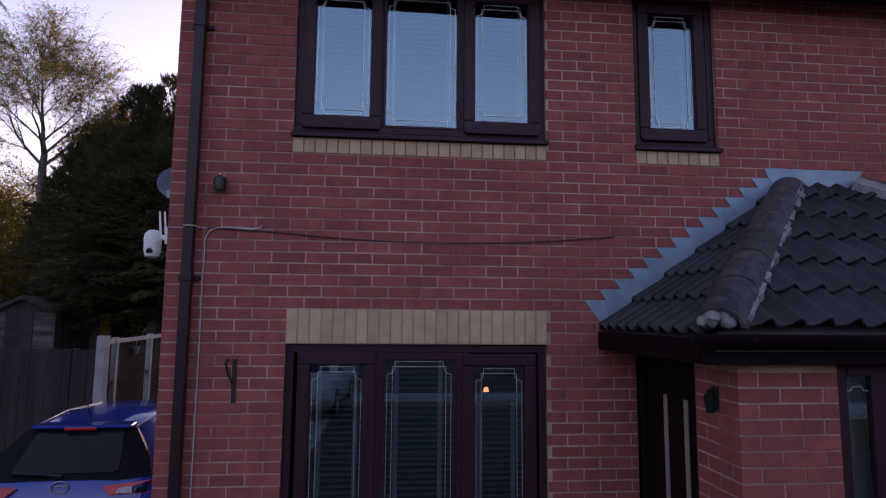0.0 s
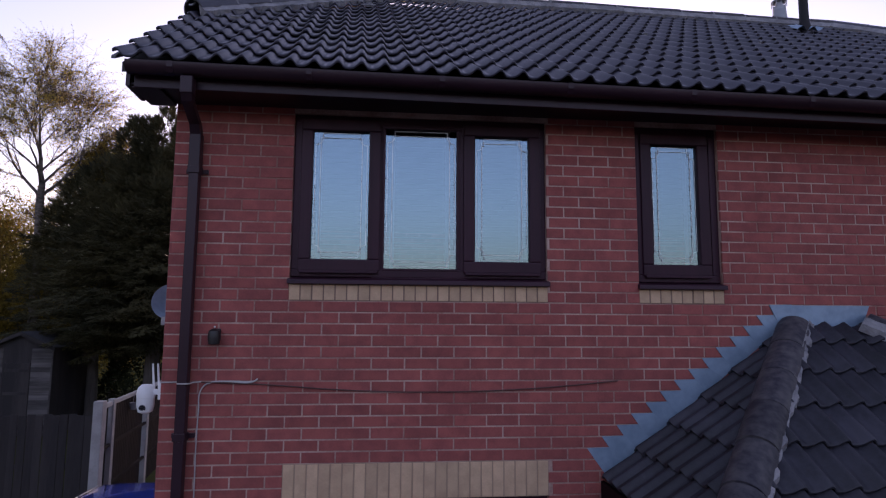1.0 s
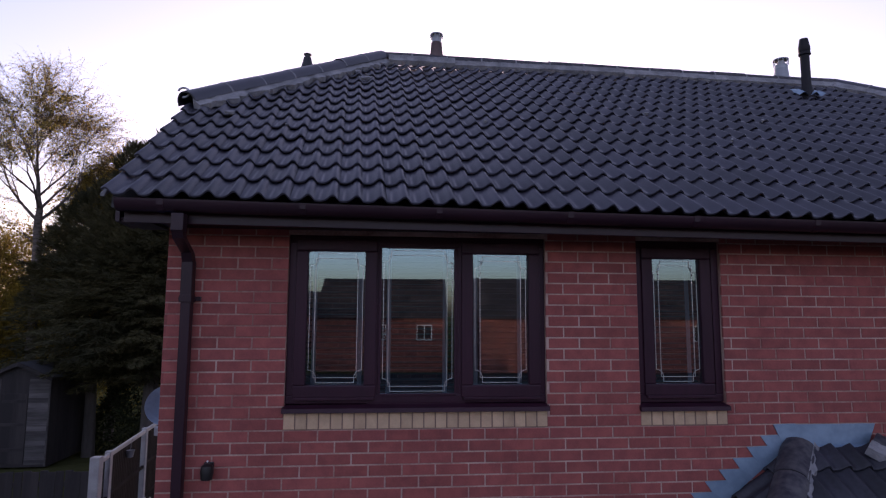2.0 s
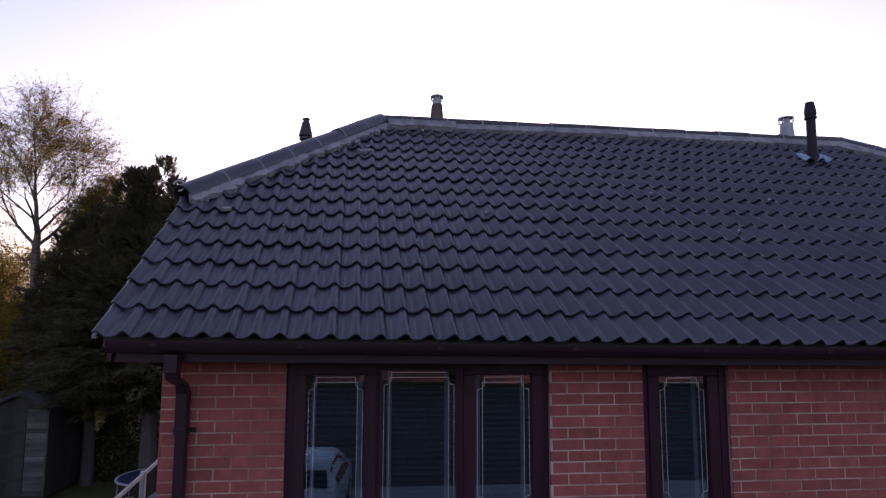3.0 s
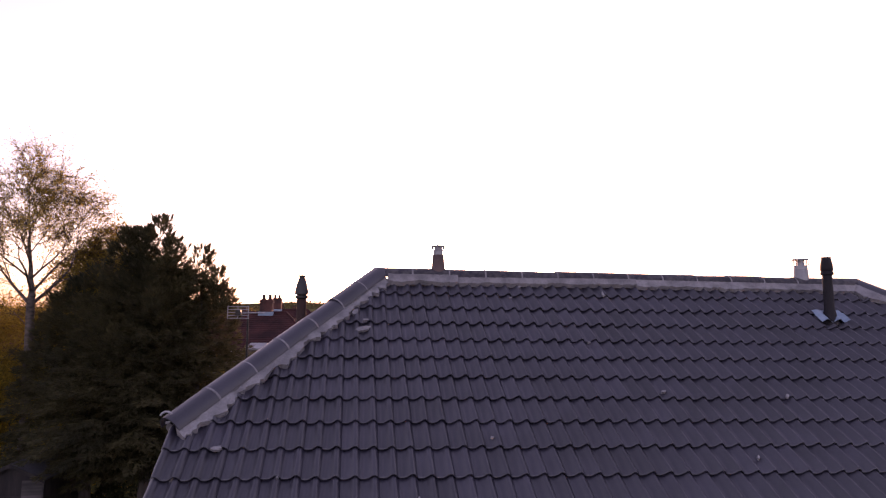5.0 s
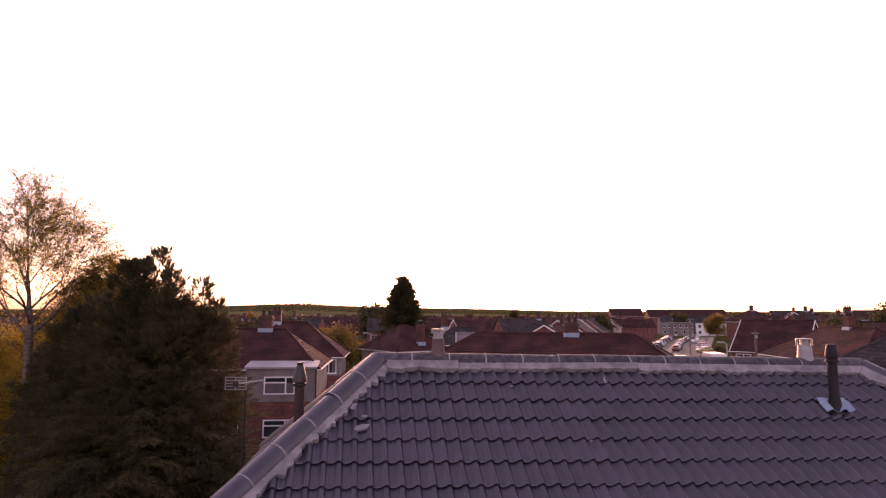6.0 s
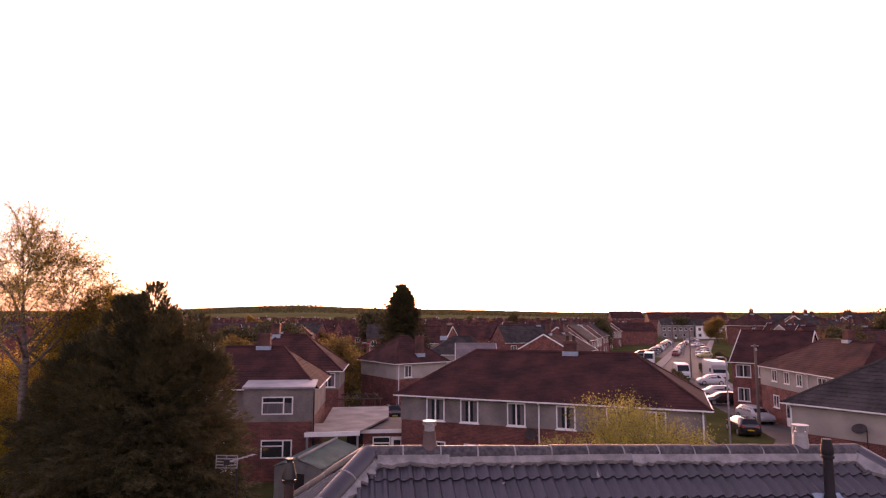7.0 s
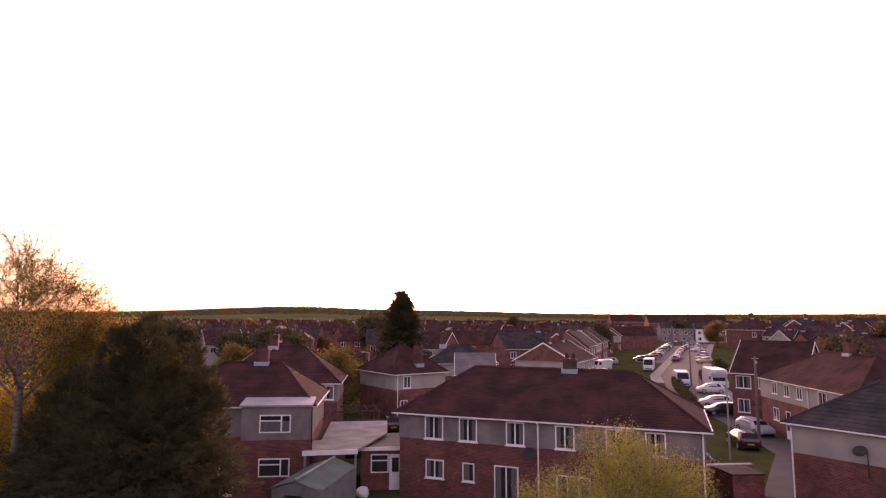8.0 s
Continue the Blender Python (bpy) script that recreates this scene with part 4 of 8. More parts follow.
# ---- things on the walls ----
lamp = thing("wall_lantern", "small black wall lantern on the porch brickwork", "wall light", pose(PX0, -1.05, 1.95) @ Matrix.Diagonal((0.85, 0.85, 0.85, 1)))
bm = bmesh.new()
box(bm, -0.02, 0.0, -0.03, 0.03, -0.02, 0.12, 0.004)
part("back_plate", bm, BLACK, lamp)
bm = bmesh.new()
lathe(bm, [(0.024, -0.04), (0.034, 0.015), (0.038, 0.045), (0.042, 0.05), (0.015, 0.09), (0.008, 0.10)], (-0.045, 0, 0), 8)
part("lantern_head", bm, BLACK, lamp)

sl = thing("security_sensor", "small black security light with sensor on the brick wall", "security light", pose(0.338, 0, 3.285))
bm = bmesh.new()
lathe(bm, [(0.02, -0.055), (0.036, -0.05), (0.042, 0.0), (0.036, 0.035), (0.015, 0.05)], (0, -0.055, 0), 14)
part("head", bm, BLACK, sl, smooth=True)
bm = bmesh.new()
box(bm, -0.03, 0.03, -0.02, 0.0, -0.03, 0.05, 0.006)
part("back_plate", bm, BLACK, sl)
bm = bmesh.new()
bmesh.ops.create_icosphere(bm, subdivisions=2, radius=0.007, matrix=pose(0, -0.05, 0.062))
part("sensor_tip", bm, WHITE, sl)

hk = thing("basket_bracket", "black iron hanging basket bracket folded flat on the wall", "bracket", pose(0.48, 0, 1.97))
bm = bmesh.new()
box(bm, -0.014, 0.014, -0.012, -0.001, -0.14, 0.145, 0.003)
part("back_bar", bm, BLACK, hk)
bm = bmesh.new()
sweep(bm, [(0.0, -0.02, -0.02), (-0.03, -0.045, 0.05), (-0.045, -0.05, 0.12), (-0.035, -0.06, 0.145), (-0.02, -0.06, 0.14)], 0.008)
part("arm", bm, BLACK, hk, smooth=True)


def cable_thing(name, label, pts, r, mat):
    cu = bpy.data.curves.new(name, "CURVE")
    cu.dimensions, cu.bevel_depth, cu.bevel_resolution = "3D", r, 1
    s = cu.splines.new("BEZIER")
    s.bezier_points.add(len(pts) - 1)
    for q, p_ in zip(s.bezier_points, pts):
        q.co, q.handle_left_type, q.handle_right_type = p_, "AUTO", "AUTO"
    tmp = new(name + "_line", cu)
    bpy.context.view_layer.update()
    me = bpy.data.meshes.new_from_object(tmp.evaluated_get(bpy.context.evaluated_depsgraph_get()))
    bpy.data.objects.remove(tmp)
    me.materials.clear()
    me.materials.append(mat)
    me.shade_smooth()
    ob = new(name, me)
    return tagged(ob, label, "cable")


cable_thing("wall_cable", "dark cable sagging across the brick wall", [(0.26, -0.012, 2.985), (0.7, -0.012, 2.965), (1.1, -0.014, 2.935), (1.6, -0.014, 2.915), (2.1, -0.014, 2.918), (2.6, -0.014, 2.942), (3.09, -0.010, 2.984)], 0.0048, CABLE_D)
cable_thing("wall_cable", "pale cable run along the wall and bent back", [(0.0, -0.008, 2.983), (0.13, -0.015, 2.983), (0.14, -0.104, 2.984), (0.20, -0.104, 2.984), (0.22, -0.015, 2.984), (0.45, -0.012, 2.990), (0.60, -0.012, 2.992), (0.618, -0.012, 3.004), (0.590, -0.014, 2.985), (0.30, -0.012, 2.975), (0.262, -0.014, 2.94), (0.25, -0.012, 2.80), (0.248, -0.010, 2.2), (0.245, -0.010, 1.2), (0.245, -0.01, 0.3)], 0.0048, CABLE)

pc_ = thing("ptz_camera", "white dome security camera with two aerials on the wall corner", "security camera", pose(-0.105, 0.04, 2.86))
bm = bmesh.new()
lathe(bm, [(0.012, -0.085), (0.045, -0.07), (0.055, -0.03), (0.055, 0.02), (0.057, 0.022), (0.057, 0.05), (0.05, 0.085), (0.03, 0.105), (0.01, 0.108)], (0, 0, 0), 20)
part("dome", bm, WHITE, pc_, smooth=True)
bm = bmesh.new()
tube(bm, (0.0, -0.043, -0.036), (0.0, -0.054, -0.042), 0.021, seg=16)
tube(bm, (0.0, -0.05, -0.04), (0.0, -0.060, -0.046), 0.012, seg=12)
part("lens", bm, BLACK, pc_, "dark glass lens")
bm = bmesh.new()
box(bm, 0.0, 0.105, -0.018, 0.022, 0.04, 0.075, 0.008)
box(bm, 0.085, 0.105, -0.035, 0.04, 0.01, 0.12, 0.006)
part("wall_arm", bm, WHITE, pc_)
for dx in (0.045, 0.078):
    bm = bmesh.new()
    tube(bm, (dx, 0.01, 0.07), (dx - 0.02, 0.02, 0.24), 0.008, 0.006, seg=8)
    part("aerial", bm, WHITE, pc_, smooth=True)

sd = thing("satellite_dish", "grey-blue satellite dish on the gable wall", "satellite dish", pose(-0.35, 1.15, 3.53, 0, 0, 12))
bm = bmesh.new()
lathe(bm, [(0.005, -0.06), (0.08, -0.047), (0.13, -0.015), (0.165, 0.012), (0.168, 0.018), (0.13, -0.005), (0.10, -0.036), (0.005, -0.05)], (0, 0, 0), 28)
bmesh.ops.rotate(bm, verts=bm.verts, matrix=Matrix.Rotation(radians(68), 3, "X"))
part("reflector", bm, LEAD, sd, smooth=True)
bm = bmesh.new()
sweep(bm, [(0.0, 0.05, 0.0), (0.18, 0.08, -0.02), (0.352, 0.02, -0.03)], 0.018, 8)
part("mount", bm, GALV, sd)
bm = bmesh.new()
sweep(bm, [(0, 0.03, -0.2), (-0.02, -0.26, -0.16)], 0.011, 6)
box(bm, -0.045, 0.005, -0.31, -0.25, -0.19, -0.12, 0.01)
part("lnb_arm", bm, GALV, sd)

ae = thing("tv_aerial", "grey television aerial on a pole beside the roof", "aerial", pose(-0.60, 5.0, 0))
bm = bmesh.new()
tube(bm, (0, 0, 5.2), (0, 0, 7.10), 0.016, seg=8)
part("mast", bm, BLACK, ae, "dark mast")
bm = bmesh.new()
tube(bm, (-0.14, -0.03, 7.12), (0.16, 0.40, 7.13), 0.010, seg=6)
for i in range(6):
    c = Vector((-0.10, 0.03, 7.12)).lerp(Vector((0.16, 0.40, 7.13)), i / 5)
    tube(bm, c + Vector((-0.05, 0.035, 0)), c + Vector((0.05, -0.035, 0)), 0.004, seg=5)
part("boom", bm, GALV, ae)
for k in range(5):
    z = 7.045 + 0.043 * k
    bm = bmesh.new()
    tube(bm, (-0.29, -0.02, z), (0.015, -0.06, z), 0.0065, seg=5)
    part("reflector_bar", bm, GALV, ae)
for x in (-0.29, -0.14, 0.015):
    bm = bmesh.new()
    tube(bm, (x, -0.04 - 0.13 * (x + 0.14), 7.035), (x, -0.04 - 0.13 * (x + 0.14), 7.227), 0.0065, seg=5)
    part("upright", bm, GALV, ae)
bm = bmesh.new()
box(bm, -0.17, -0.09, -0.075, -0.035, 7.09, 7.17, 0.008)
part("dipole_box", bm, BLACK, ae)
bm = bmesh.new()
box(bm, -0.03, 0.60, -0.02, 0.02, 5.3, 5.33)
box(bm, -0.03, 0.60, -0.02, 0.02, 5.75, 5.78)
part("wall_bracket", bm, GALV, ae)

# a scroll of wire at the hip foot, loose flakes of mortar on the tiles
bm = bmesh.new()
c = Vector((-0.37, 1.16, 6.26))
sweep(bm, [c + Vector((0.06 - 0.05 * math.cos(a) - 0.05, 0, 0.045 * math.sin(a))) for a in [0.3 + 0.5 * i for i in range(10)]], 0.010)
single("hip_iron", bm, GALV, "curled iron at the foot of the hip", "hip iron", smooth=True)
rng = random.Random(12)
for x, y, s, a in ((1.19, 2.37, 0.16, 20), (1.10, 2.62, 0.12, 70), (1.22, 2.50, 0.07, 10), (1.02, 2.70, 0.10, 40), (4.07, 3.0, 0.10, 80), (0.10, 1.02, 0.09, 5), (0.62, 0.78, 0.035, 90), (1.70, 0.60, 0.045, 80),
                   (3.05, 3.1, 0.05, 30), (5.33, 1.52, 0.05, 50), (4.10, 1.57, 0.05, 20), (2.9, 2.9, 0.04, 30), (5.9, 3.18, 0.05, 15), (4.6, 0.9, 0.04, 60), (2.35, 1.1, 0.03, 0), (3.6, 2.2, 0.03, 0)):
    m = front @ Matrix.Translation((x - VERGE_L, (y - EAVE_Y) * cs, 0.052)) @ pose(0, 0, 0, 0, 0, a)
    bm = bmesh.new()
    k, s = 6, s * 0.75
    o = [(s * (0.6 + 0.4 * rng.random()) * math.cos(2 * math.pi * i / k), 0.45 * s * (0.5 + 0.5 * rng.random()) * math.sin(2 * math.pi * i / k)) for i in range(k)]
    prism(bm, o, -0.01, 0.014)
    bm.transform(m)
    single("mortar_flake", bm, BED, "pale flake of fallen mortar lying on the roof tiles", "mortar flake", group="mortar flakes")

pl = thing("floor_lamp", "small warm standard lamp glowing deep inside the room", "lamp", pose(3.085, 5.5, 1.243))
bm = bmesh.new()
lathe(bm, [(0.015, 0.04), (0.032, 0.03), (0.045, -0.03), (0.04, -0.03), (0.028, 0.025), (0.015, 0.033)], (0, 0, 0), 14)
part("shade", bm, glow("lamp_shade_glow", (1.0, 0.42, 0.12), 0.5), pl)
bm = bmesh.new()
tube(bm, (0, 0, -1.24), (0, 0, 0.08), 0.012, seg=8)
lathe(bm, [(0.14, -1.243), (0.13, -1.22), (0.02, -1.21)], (0, 0, 0), 14)
part("stand", bm, BLACK, pl)
# ---- vehicles ----
def paint(name, col, rough=0.25):
    m = shade(name, col, tuple(c * 0.92 for c in col), rough, grain=20, patch=1.5, bump=0.0, spec=0.4)
    b = m.node_tree.nodes["Principled BSDF"]
    b.inputs["Coat Weight"].default_value = 0.8 if rough < 0.3 else 0.2
    b.inputs["Coat Roughness"].default_value = 0.08
    return m


TYRE = shade("tyre_rubber", (0.02, 0.02, 0.02), (0.03, 0.03, 0.03), 0.9)
ALLOY = shade("alloy_rim", (0.5, 0.5, 0.52), (0.42, 0.42, 0.43), 0.35, metal=0.8)
SURROUND = shade("black_glass_surround", (0.004, 0.004, 0.005), (0.003, 0.003, 0.004), 0.35, bump=0, spec=0.12)
CAR_GLASS = shade("car_glass", (0.012, 0.015, 0.022), (0.01, 0.012, 0.016), 0.05, bump=0, spec=0.28)
TAIL_RED = shade("tail_lamp_red", (0.62, 0.02, 0.03), (0.45, 0.015, 0.02), 0.15, bump=0)
TAIL_CLEAR = shade("clear_lamp", (0.6, 0.6, 0.6), (0.5, 0.5, 0.52), 0.12, bump=0)
PLATE_Y = shade("yellow_plate", (0.55, 0.40, 0.03), (0.5, 0.36, 0.03), 0.5, bump=0)

HATCH = [(0.00, .36, .70, .60, .72, .64, .66), (0.035, .24, .80, .90, .80, .95, .70), (0.11, .20, .845, .94, .82, 1.03, .66), (0.47, .20, .8475, .96, .83, 1.415, .50), (1.2, .20, .8475, .95, .83, 1.465, .535),
         (2.1, .20, .8475, .93, .83, 1.43, .54), (2.5, .20, .8475, .92, .83, 1.31, .58), (3.0, .20, .8475, .91, .82, 0.99, .68), (3.6, .22, .83, .82, .78, .87, .60), (3.88, .28, .74, .60, .70, .68, .55), (3.95, .35, .64, .50, .60, .54, .48)]


def car(label, mat, m, group="", sx=1.0, sl=1.0, sz=1.0, rear_detail=False):
    """A hatchback: rear at y = 0, nose at y = 3.95, wheels on z = 0."""
    c = thing("car", label, "car", m, group)
    secs = [(y * sl, zl * sz if zl > 0.3 else zl, a * sx, zb * sz, b * sx, zt * sz, t * sx) for y, zl, a, zb, b, zt, t in HATCH]

    def outline(s):
        y, zl, a, zb, b, zt, t = s
        half = [(a * 0.9, zl), (a, zl + 0.10), (a * 1.005, (zl + zb) / 2), (b, zb), ((b * 0.35 + t * 0.65), zb + (zt - zb) * 0.66), (t, zt - (zt - zb) * 0.08), (t * 0.86, zt), (t * 0.45, zt + 0.014)]
        return [(x, y, z) for x, z in half] + [(0, y, zt + 0.018)] + [(-x, y, z) for x, z in reversed(half)]

    bm = bmesh.new()
    rows_ = [[bm.verts.new(p) for p in outline(s)] for s in secs]
    for r, s in zip(rows_, rows_[1:]):
        for i in range(len(r) - 1):
            bm.faces.new((r[i], s[i], s[i + 1], r[i + 1]))
        bm.faces.new((r[-1], s[-1], s[0], r[0]))
    bm.faces.new(rows_[0])
    bm.faces.new(rows_[-1][::-1])
    bmesh.ops.recalc_face_normals(bm, faces=bm.faces)
    part("body", bm, mat, c, smooth=True)

    def panel(nm, corners, material, lab="", t=0.006):
        q = [Vector(k) for k in corners]
        n = (q[1] - q[0]).cross(q[-1] - q[0]).normalized()
        ctr = sum(q, Vector()) / len(q)
        if n.dot(ctr - Vector((0, 2.0 * sl, 0.7))) < 0:
            n = -n
        b_ = bmesh.new()
        a_ = [b_.verts.new(k + n * t) for k in q]
        d_ = [b_.verts.new(k - n * 0.02) for k in q]
        b_.faces.new(a_)
        for i in range(len(q)):
            j = (i + 1) % len(q)
            b_.faces.new((a_[i], d_[i], d_[j], a_[j]))
        bmesh.ops.recalc_face_normals(b_, faces=b_.faces)
        return part(nm, b_, material, c, lab)

    def side(i, j, k0, k1, e0=0.06, e1=0.06):
        """Corners on the flank between sections i and j, belt k0 to k1 of the way up."""
        out = []
        for s, k, e in ((i, k0, e0), (j, k0, -e1), (j, k1, -e1), (i, k1, e0)):
            y, zl, a, zb, b, zt, t = secs[s]
            x = b + (t - b) * (k if k < 0.05 else (0.65 * k / 0.66 if k <= 0.66 else 0.65 + 0.35 * (k - 0.66) / 0.26))
            out.append((x + 0.002, y + e, zb + (zt - zb) * k))
        return out

    for sg in (1, -1):
        for i, j in ((3, 4), (4, 5), (5, 6)):
            q = side(i, j, 0.06, 0.86, 0.12 if i == 3 else 0.035, 0.035)
            panel("side_window", [(sg * x, y, z) for x, y, z in q], CAR_GLASS)
    y2, z2, y3, z3 = secs[2][0], secs[2][5], secs[3][0], secs[3][5]
    at = lambda k, x: (x * sx, y2 + (y3 - y2) * k, z2 + (z3 - z2) * k + 0.012)
    if not rear_detail:
        panel("rear_window", [at(0.06, -0.62), at(0.06, 0.62), at(0.5, 0.55), at(0.86, 0.475), at(0.86, -0.475), at(0.5, -0.55)], CAR_GLASS, t=0.012)
    else:
        # black surround that wraps round the corners, with the bowed pane in the middle
        sur = bmesh.new()
        rings = []
        for k, w_ in ((-0.13, 0.50), (-0.06, 0.66), (0.06, 0.76), (0.35, 0.70), (0.65, 0.60), (0.93, 0.50)):
            xs_ = [w_ * f for f in (-1, -0.86, -0.55, 0, 0.55, 0.86, 1)]
            rings.append([sur.verts.new((x, at(k, 0)[1] - 0.014 + 0.012 * (abs(x) / 0.76) ** 4, at(k, 0)[2] + 0.006 - 0.05 * (abs(x) / 0.76) ** 4)) for x in xs_])
        for p_, q_ in zip(rings, rings[1:]):
            for i in range(6):
                sur.faces.new((p_[i], p_[i + 1], q_[i + 1], q_[i]))
        ex = bmesh.ops.extrude_face_region(sur, geom=sur.faces[:])
        bmesh.ops.translate(sur, verts=[v_ for v_ in ex["geom"] if isinstance(v_, bmesh.types.BMVert)], vec=(0, 0.12, -0.04))
        bmesh.ops.recalc_face_normals(sur, faces=sur.faces)
        part("window_surround", sur, SURROUND, c, "black rear window surround", smooth=True)
        gl_ = bmesh.new()
        rings = []
        for k, w_ in ((0.0, 0.42), (0.05, 0.47), (0.4, 0.44), (0.86, 0.39)):
            rings.append([gl_.verts.new((w_ * f, at(k, 0)[1] - 0.019 + 0.03 * abs(f * w_ / 0.76) ** 4, at(k, 0)[2] + 0.009)) for f in (-1, -0.5, 0, 0.5, 1)])
        for p_, q_ in zip(rings, rings[1:]):
            for i in range(4):
                gl_.faces.new((p_[i], p_[i + 1], q_[i + 1], q_[i]))
        ex = bmesh.ops.extrude_face_region(gl_, geom=gl_.faces[:])
        bmesh.ops.translate(gl_, verts=[v_ for v_ in ex["geom"] if isinstance(v_, bmesh.types.BMVert)], vec=(0, 0.004, -0.002))
        bmesh.ops.recalc_face_normals(gl_, faces=gl_.faces)
        part("rear_window", gl_, CAR_GLASS, c, smooth=True)
        for sg in (1, -1):
            b_ = bmesh.new()
            sweep(b_, [(sg * secs[k][6] * 0.97, secs[k][0], secs[k][5] - 0.006) for k in (3, 4, 5)], 0.007)
            part("roof_rail", b_, ALLOY, c, "pale bright roof edge trim")
    at = lambda k, x: (x * sx, secs[6][0] + (secs[7][0] - secs[6][0]) * k, secs[6][5] + (secs[7][5] - secs[6][5]) * k + 0.012)
    panel("windscreen", [at(0.04, -0.52), at(0.04, 0.52), at(0.95, 0.62), at(0.95, -0.62)], CAR_GLASS, t=0.012)
    for sg in (1, -1):
        y1 = secs[1][0]
        q = [(sg * 0.36 * sx, y1 - 0.005, 0.935 * sz), (sg * 0.80 * sx, y1 + 0.015, 0.985 * sz), (sg * 0.85 * sx, y1 + 0.11, 0.99 * sz), (sg * 0.84 * sx, y1 + 0.02, 0.87 * sz), (sg * 0.45 * sx, y1 - 0.03, 0.865 * sz)]
        tl = panel("tail_light", q, TAIL_RED, t=0.02)
        if rear_detail:
            for x0, x1, mm in ((0.50, 0.64, TAIL_CLEAR), (0.66, 0.76, CAR_GLASS)):
                b_ = bmesh.new()
                vs = [b_.verts.new((sg * x, y1 - 0.052 + (x - 0.5) * 0.10, z)) for x, z in ((x0, 0.885), (x1, 0.885), (x1, 0.945), (x0 + 0.02, 0.93))]
                ex = bmesh.ops.extrude_face_region(b_, geom=[b_.faces.new(vs)])
                bmesh.ops.translate(b_, verts=[w_ for w_ in ex["geom"] if isinstance(w_, bmesh.types.BMVert)], vec=(0, 0.02, 0))
                part("lamp_lens", b_, mm, tl)
        q = [(sg * 0.38 * sx, secs[9][0] + 0.02, 0.62 * sz), (sg * 0.66 * sx, secs[9][0] - 0.06, 0.66 * sz), (sg * 0.72 * sx, secs[9][0] - 0.16, 0.74 * sz), (sg * 0.45 * sx, secs[9][0] - 0.06, 0.72 * sz)]
        panel("headlight", q, TAIL_CLEAR, t=0.02)
        b_ = bmesh.new()
        box(b_, sg * 0.92 * sx - 0.07, sg * 0.92 * sx + 0.07, 2.45 * sl, 2.55 * sl, 0.95 * sz, 1.07 * sz, 0.025)
        part("door_mirror", b_, mat, c)
    for y in (0.62 * sl, 3.12 * sl):
        for sg in (1, -1):
            b_ = bmesh.new()
            x0, x1 = sg * 0.66 * sx, sg * 0.865 * sx
            tube(b_, (x0, y, 0.31), (x1, y, 0.31), 0.31, seg=22)
            wh = part("wheel", b_, TYRE, c)
            b_ = bmesh.new()
            tube(b_, (x1 - sg * 0.02, y, 0.31), (x1 + sg * 0.006, y, 0.31), 0.205, seg=18)
            part("rim", b_, ALLOY, wh)
    b_ = bmesh.new()
    box(b_, -0.26, 0.26, -0.012, 0.006, 0.50 * sz, 0.61 * sz, 0.003)
    part("number_plate", b_, PLATE_Y, c, "plain yellow rear plate")
    if rear_detail:
        b_ = bmesh.new()
        prism(b_, [(-0.47, 0.385), (-0.3, 0.365), (0.3, 0.365), (0.47, 0.385), (0.45, 0.60), (-0.45, 0.60)], 1.405, 1.438)
        bmesh.ops.bevel(b_, geom=b_.edges[:], offset=0.012, segments=2, affect="EDGES")
        sp = part("roof_spoiler", b_, mat, c)
        b_ = bmesh.new()
        box(b_, -0.15, 0.15, 0.345, 0.367, 1.392, 1.418, 0.005)
        part("brake_light", b_, TAIL_RED, sp)
        b_ = bmesh.new()
        sweep(b_, [(-0.02, 0.66, 1.43), (-0.02, 0.64, 1.47), (-0.03, 0.50, 1.66), (-0.035, 0.44, 1.78)], 0.006)
        part("roof_aerial", b_, BLACK, c)
        b_ = bmesh.new()
        pts_ = [(0.075 * math.cos(a), -0.001 + 0.022, 0.94 + 0.052 * math.sin(a)) for a in [2 * math.pi * i / 24 for i in range(25)]]
        sweep(b_, pts_, 0.007, 6)
        sweep(b_, [(-0.05, 0.021, 0.945), (0.0, 0.021, 0.952), (0.05, 0.021, 0.945)], 0.008, 6)
        part("badge", b_, ALLOY, c, "plain oval chrome badge")
        b_ = bmesh.new()
        sweep(b_, [(0.0, 0.060, 1.03), (-0.2, 0.072, 1.048), (-0.44, 0.085, 1.06)], 0.016)
        part("rear_wiper", b_, BLACK, c)
    return c


BLUE = paint("blue_car_paint", (0.005, 0.038, 0.33), 0.2)
car("blue hatchback parked beside the house with its rear towards the street", BLUE, pose(-1.49, 1.85, -0.13, 0, 0, 2), rear_detail=True)

# ---- side garden: fences, shed, pool ----
bf = thing("board_fence", "dark weathered close-board timber fence with concrete post", "fence")
me = None
bm = bmesh.new()
box(bm, 0, 0.118, 0, 0.016, 0, 1.84, 0.002)
board = mesh_of("board", bm, FENCE_WOOD)
rng = random.Random(4)
for i in range(46):
    piece("board", board, bf, pose(-3.15 - 0.125 * (i + 1), 6.02 + rng.uniform(-0.004, 0.004), rng.uniform(-0.02, 0.012), 0, rng.uniform(-0.4, 0.4), 0))
for z in (0.35, 1.0, 1.6):
    bm = bmesh.new()
    box(bm, -8.9, -3.12, 6.04, 6.09, z, z + 0.07)
    part("rail", bm, FENCE_WOOD, bf)

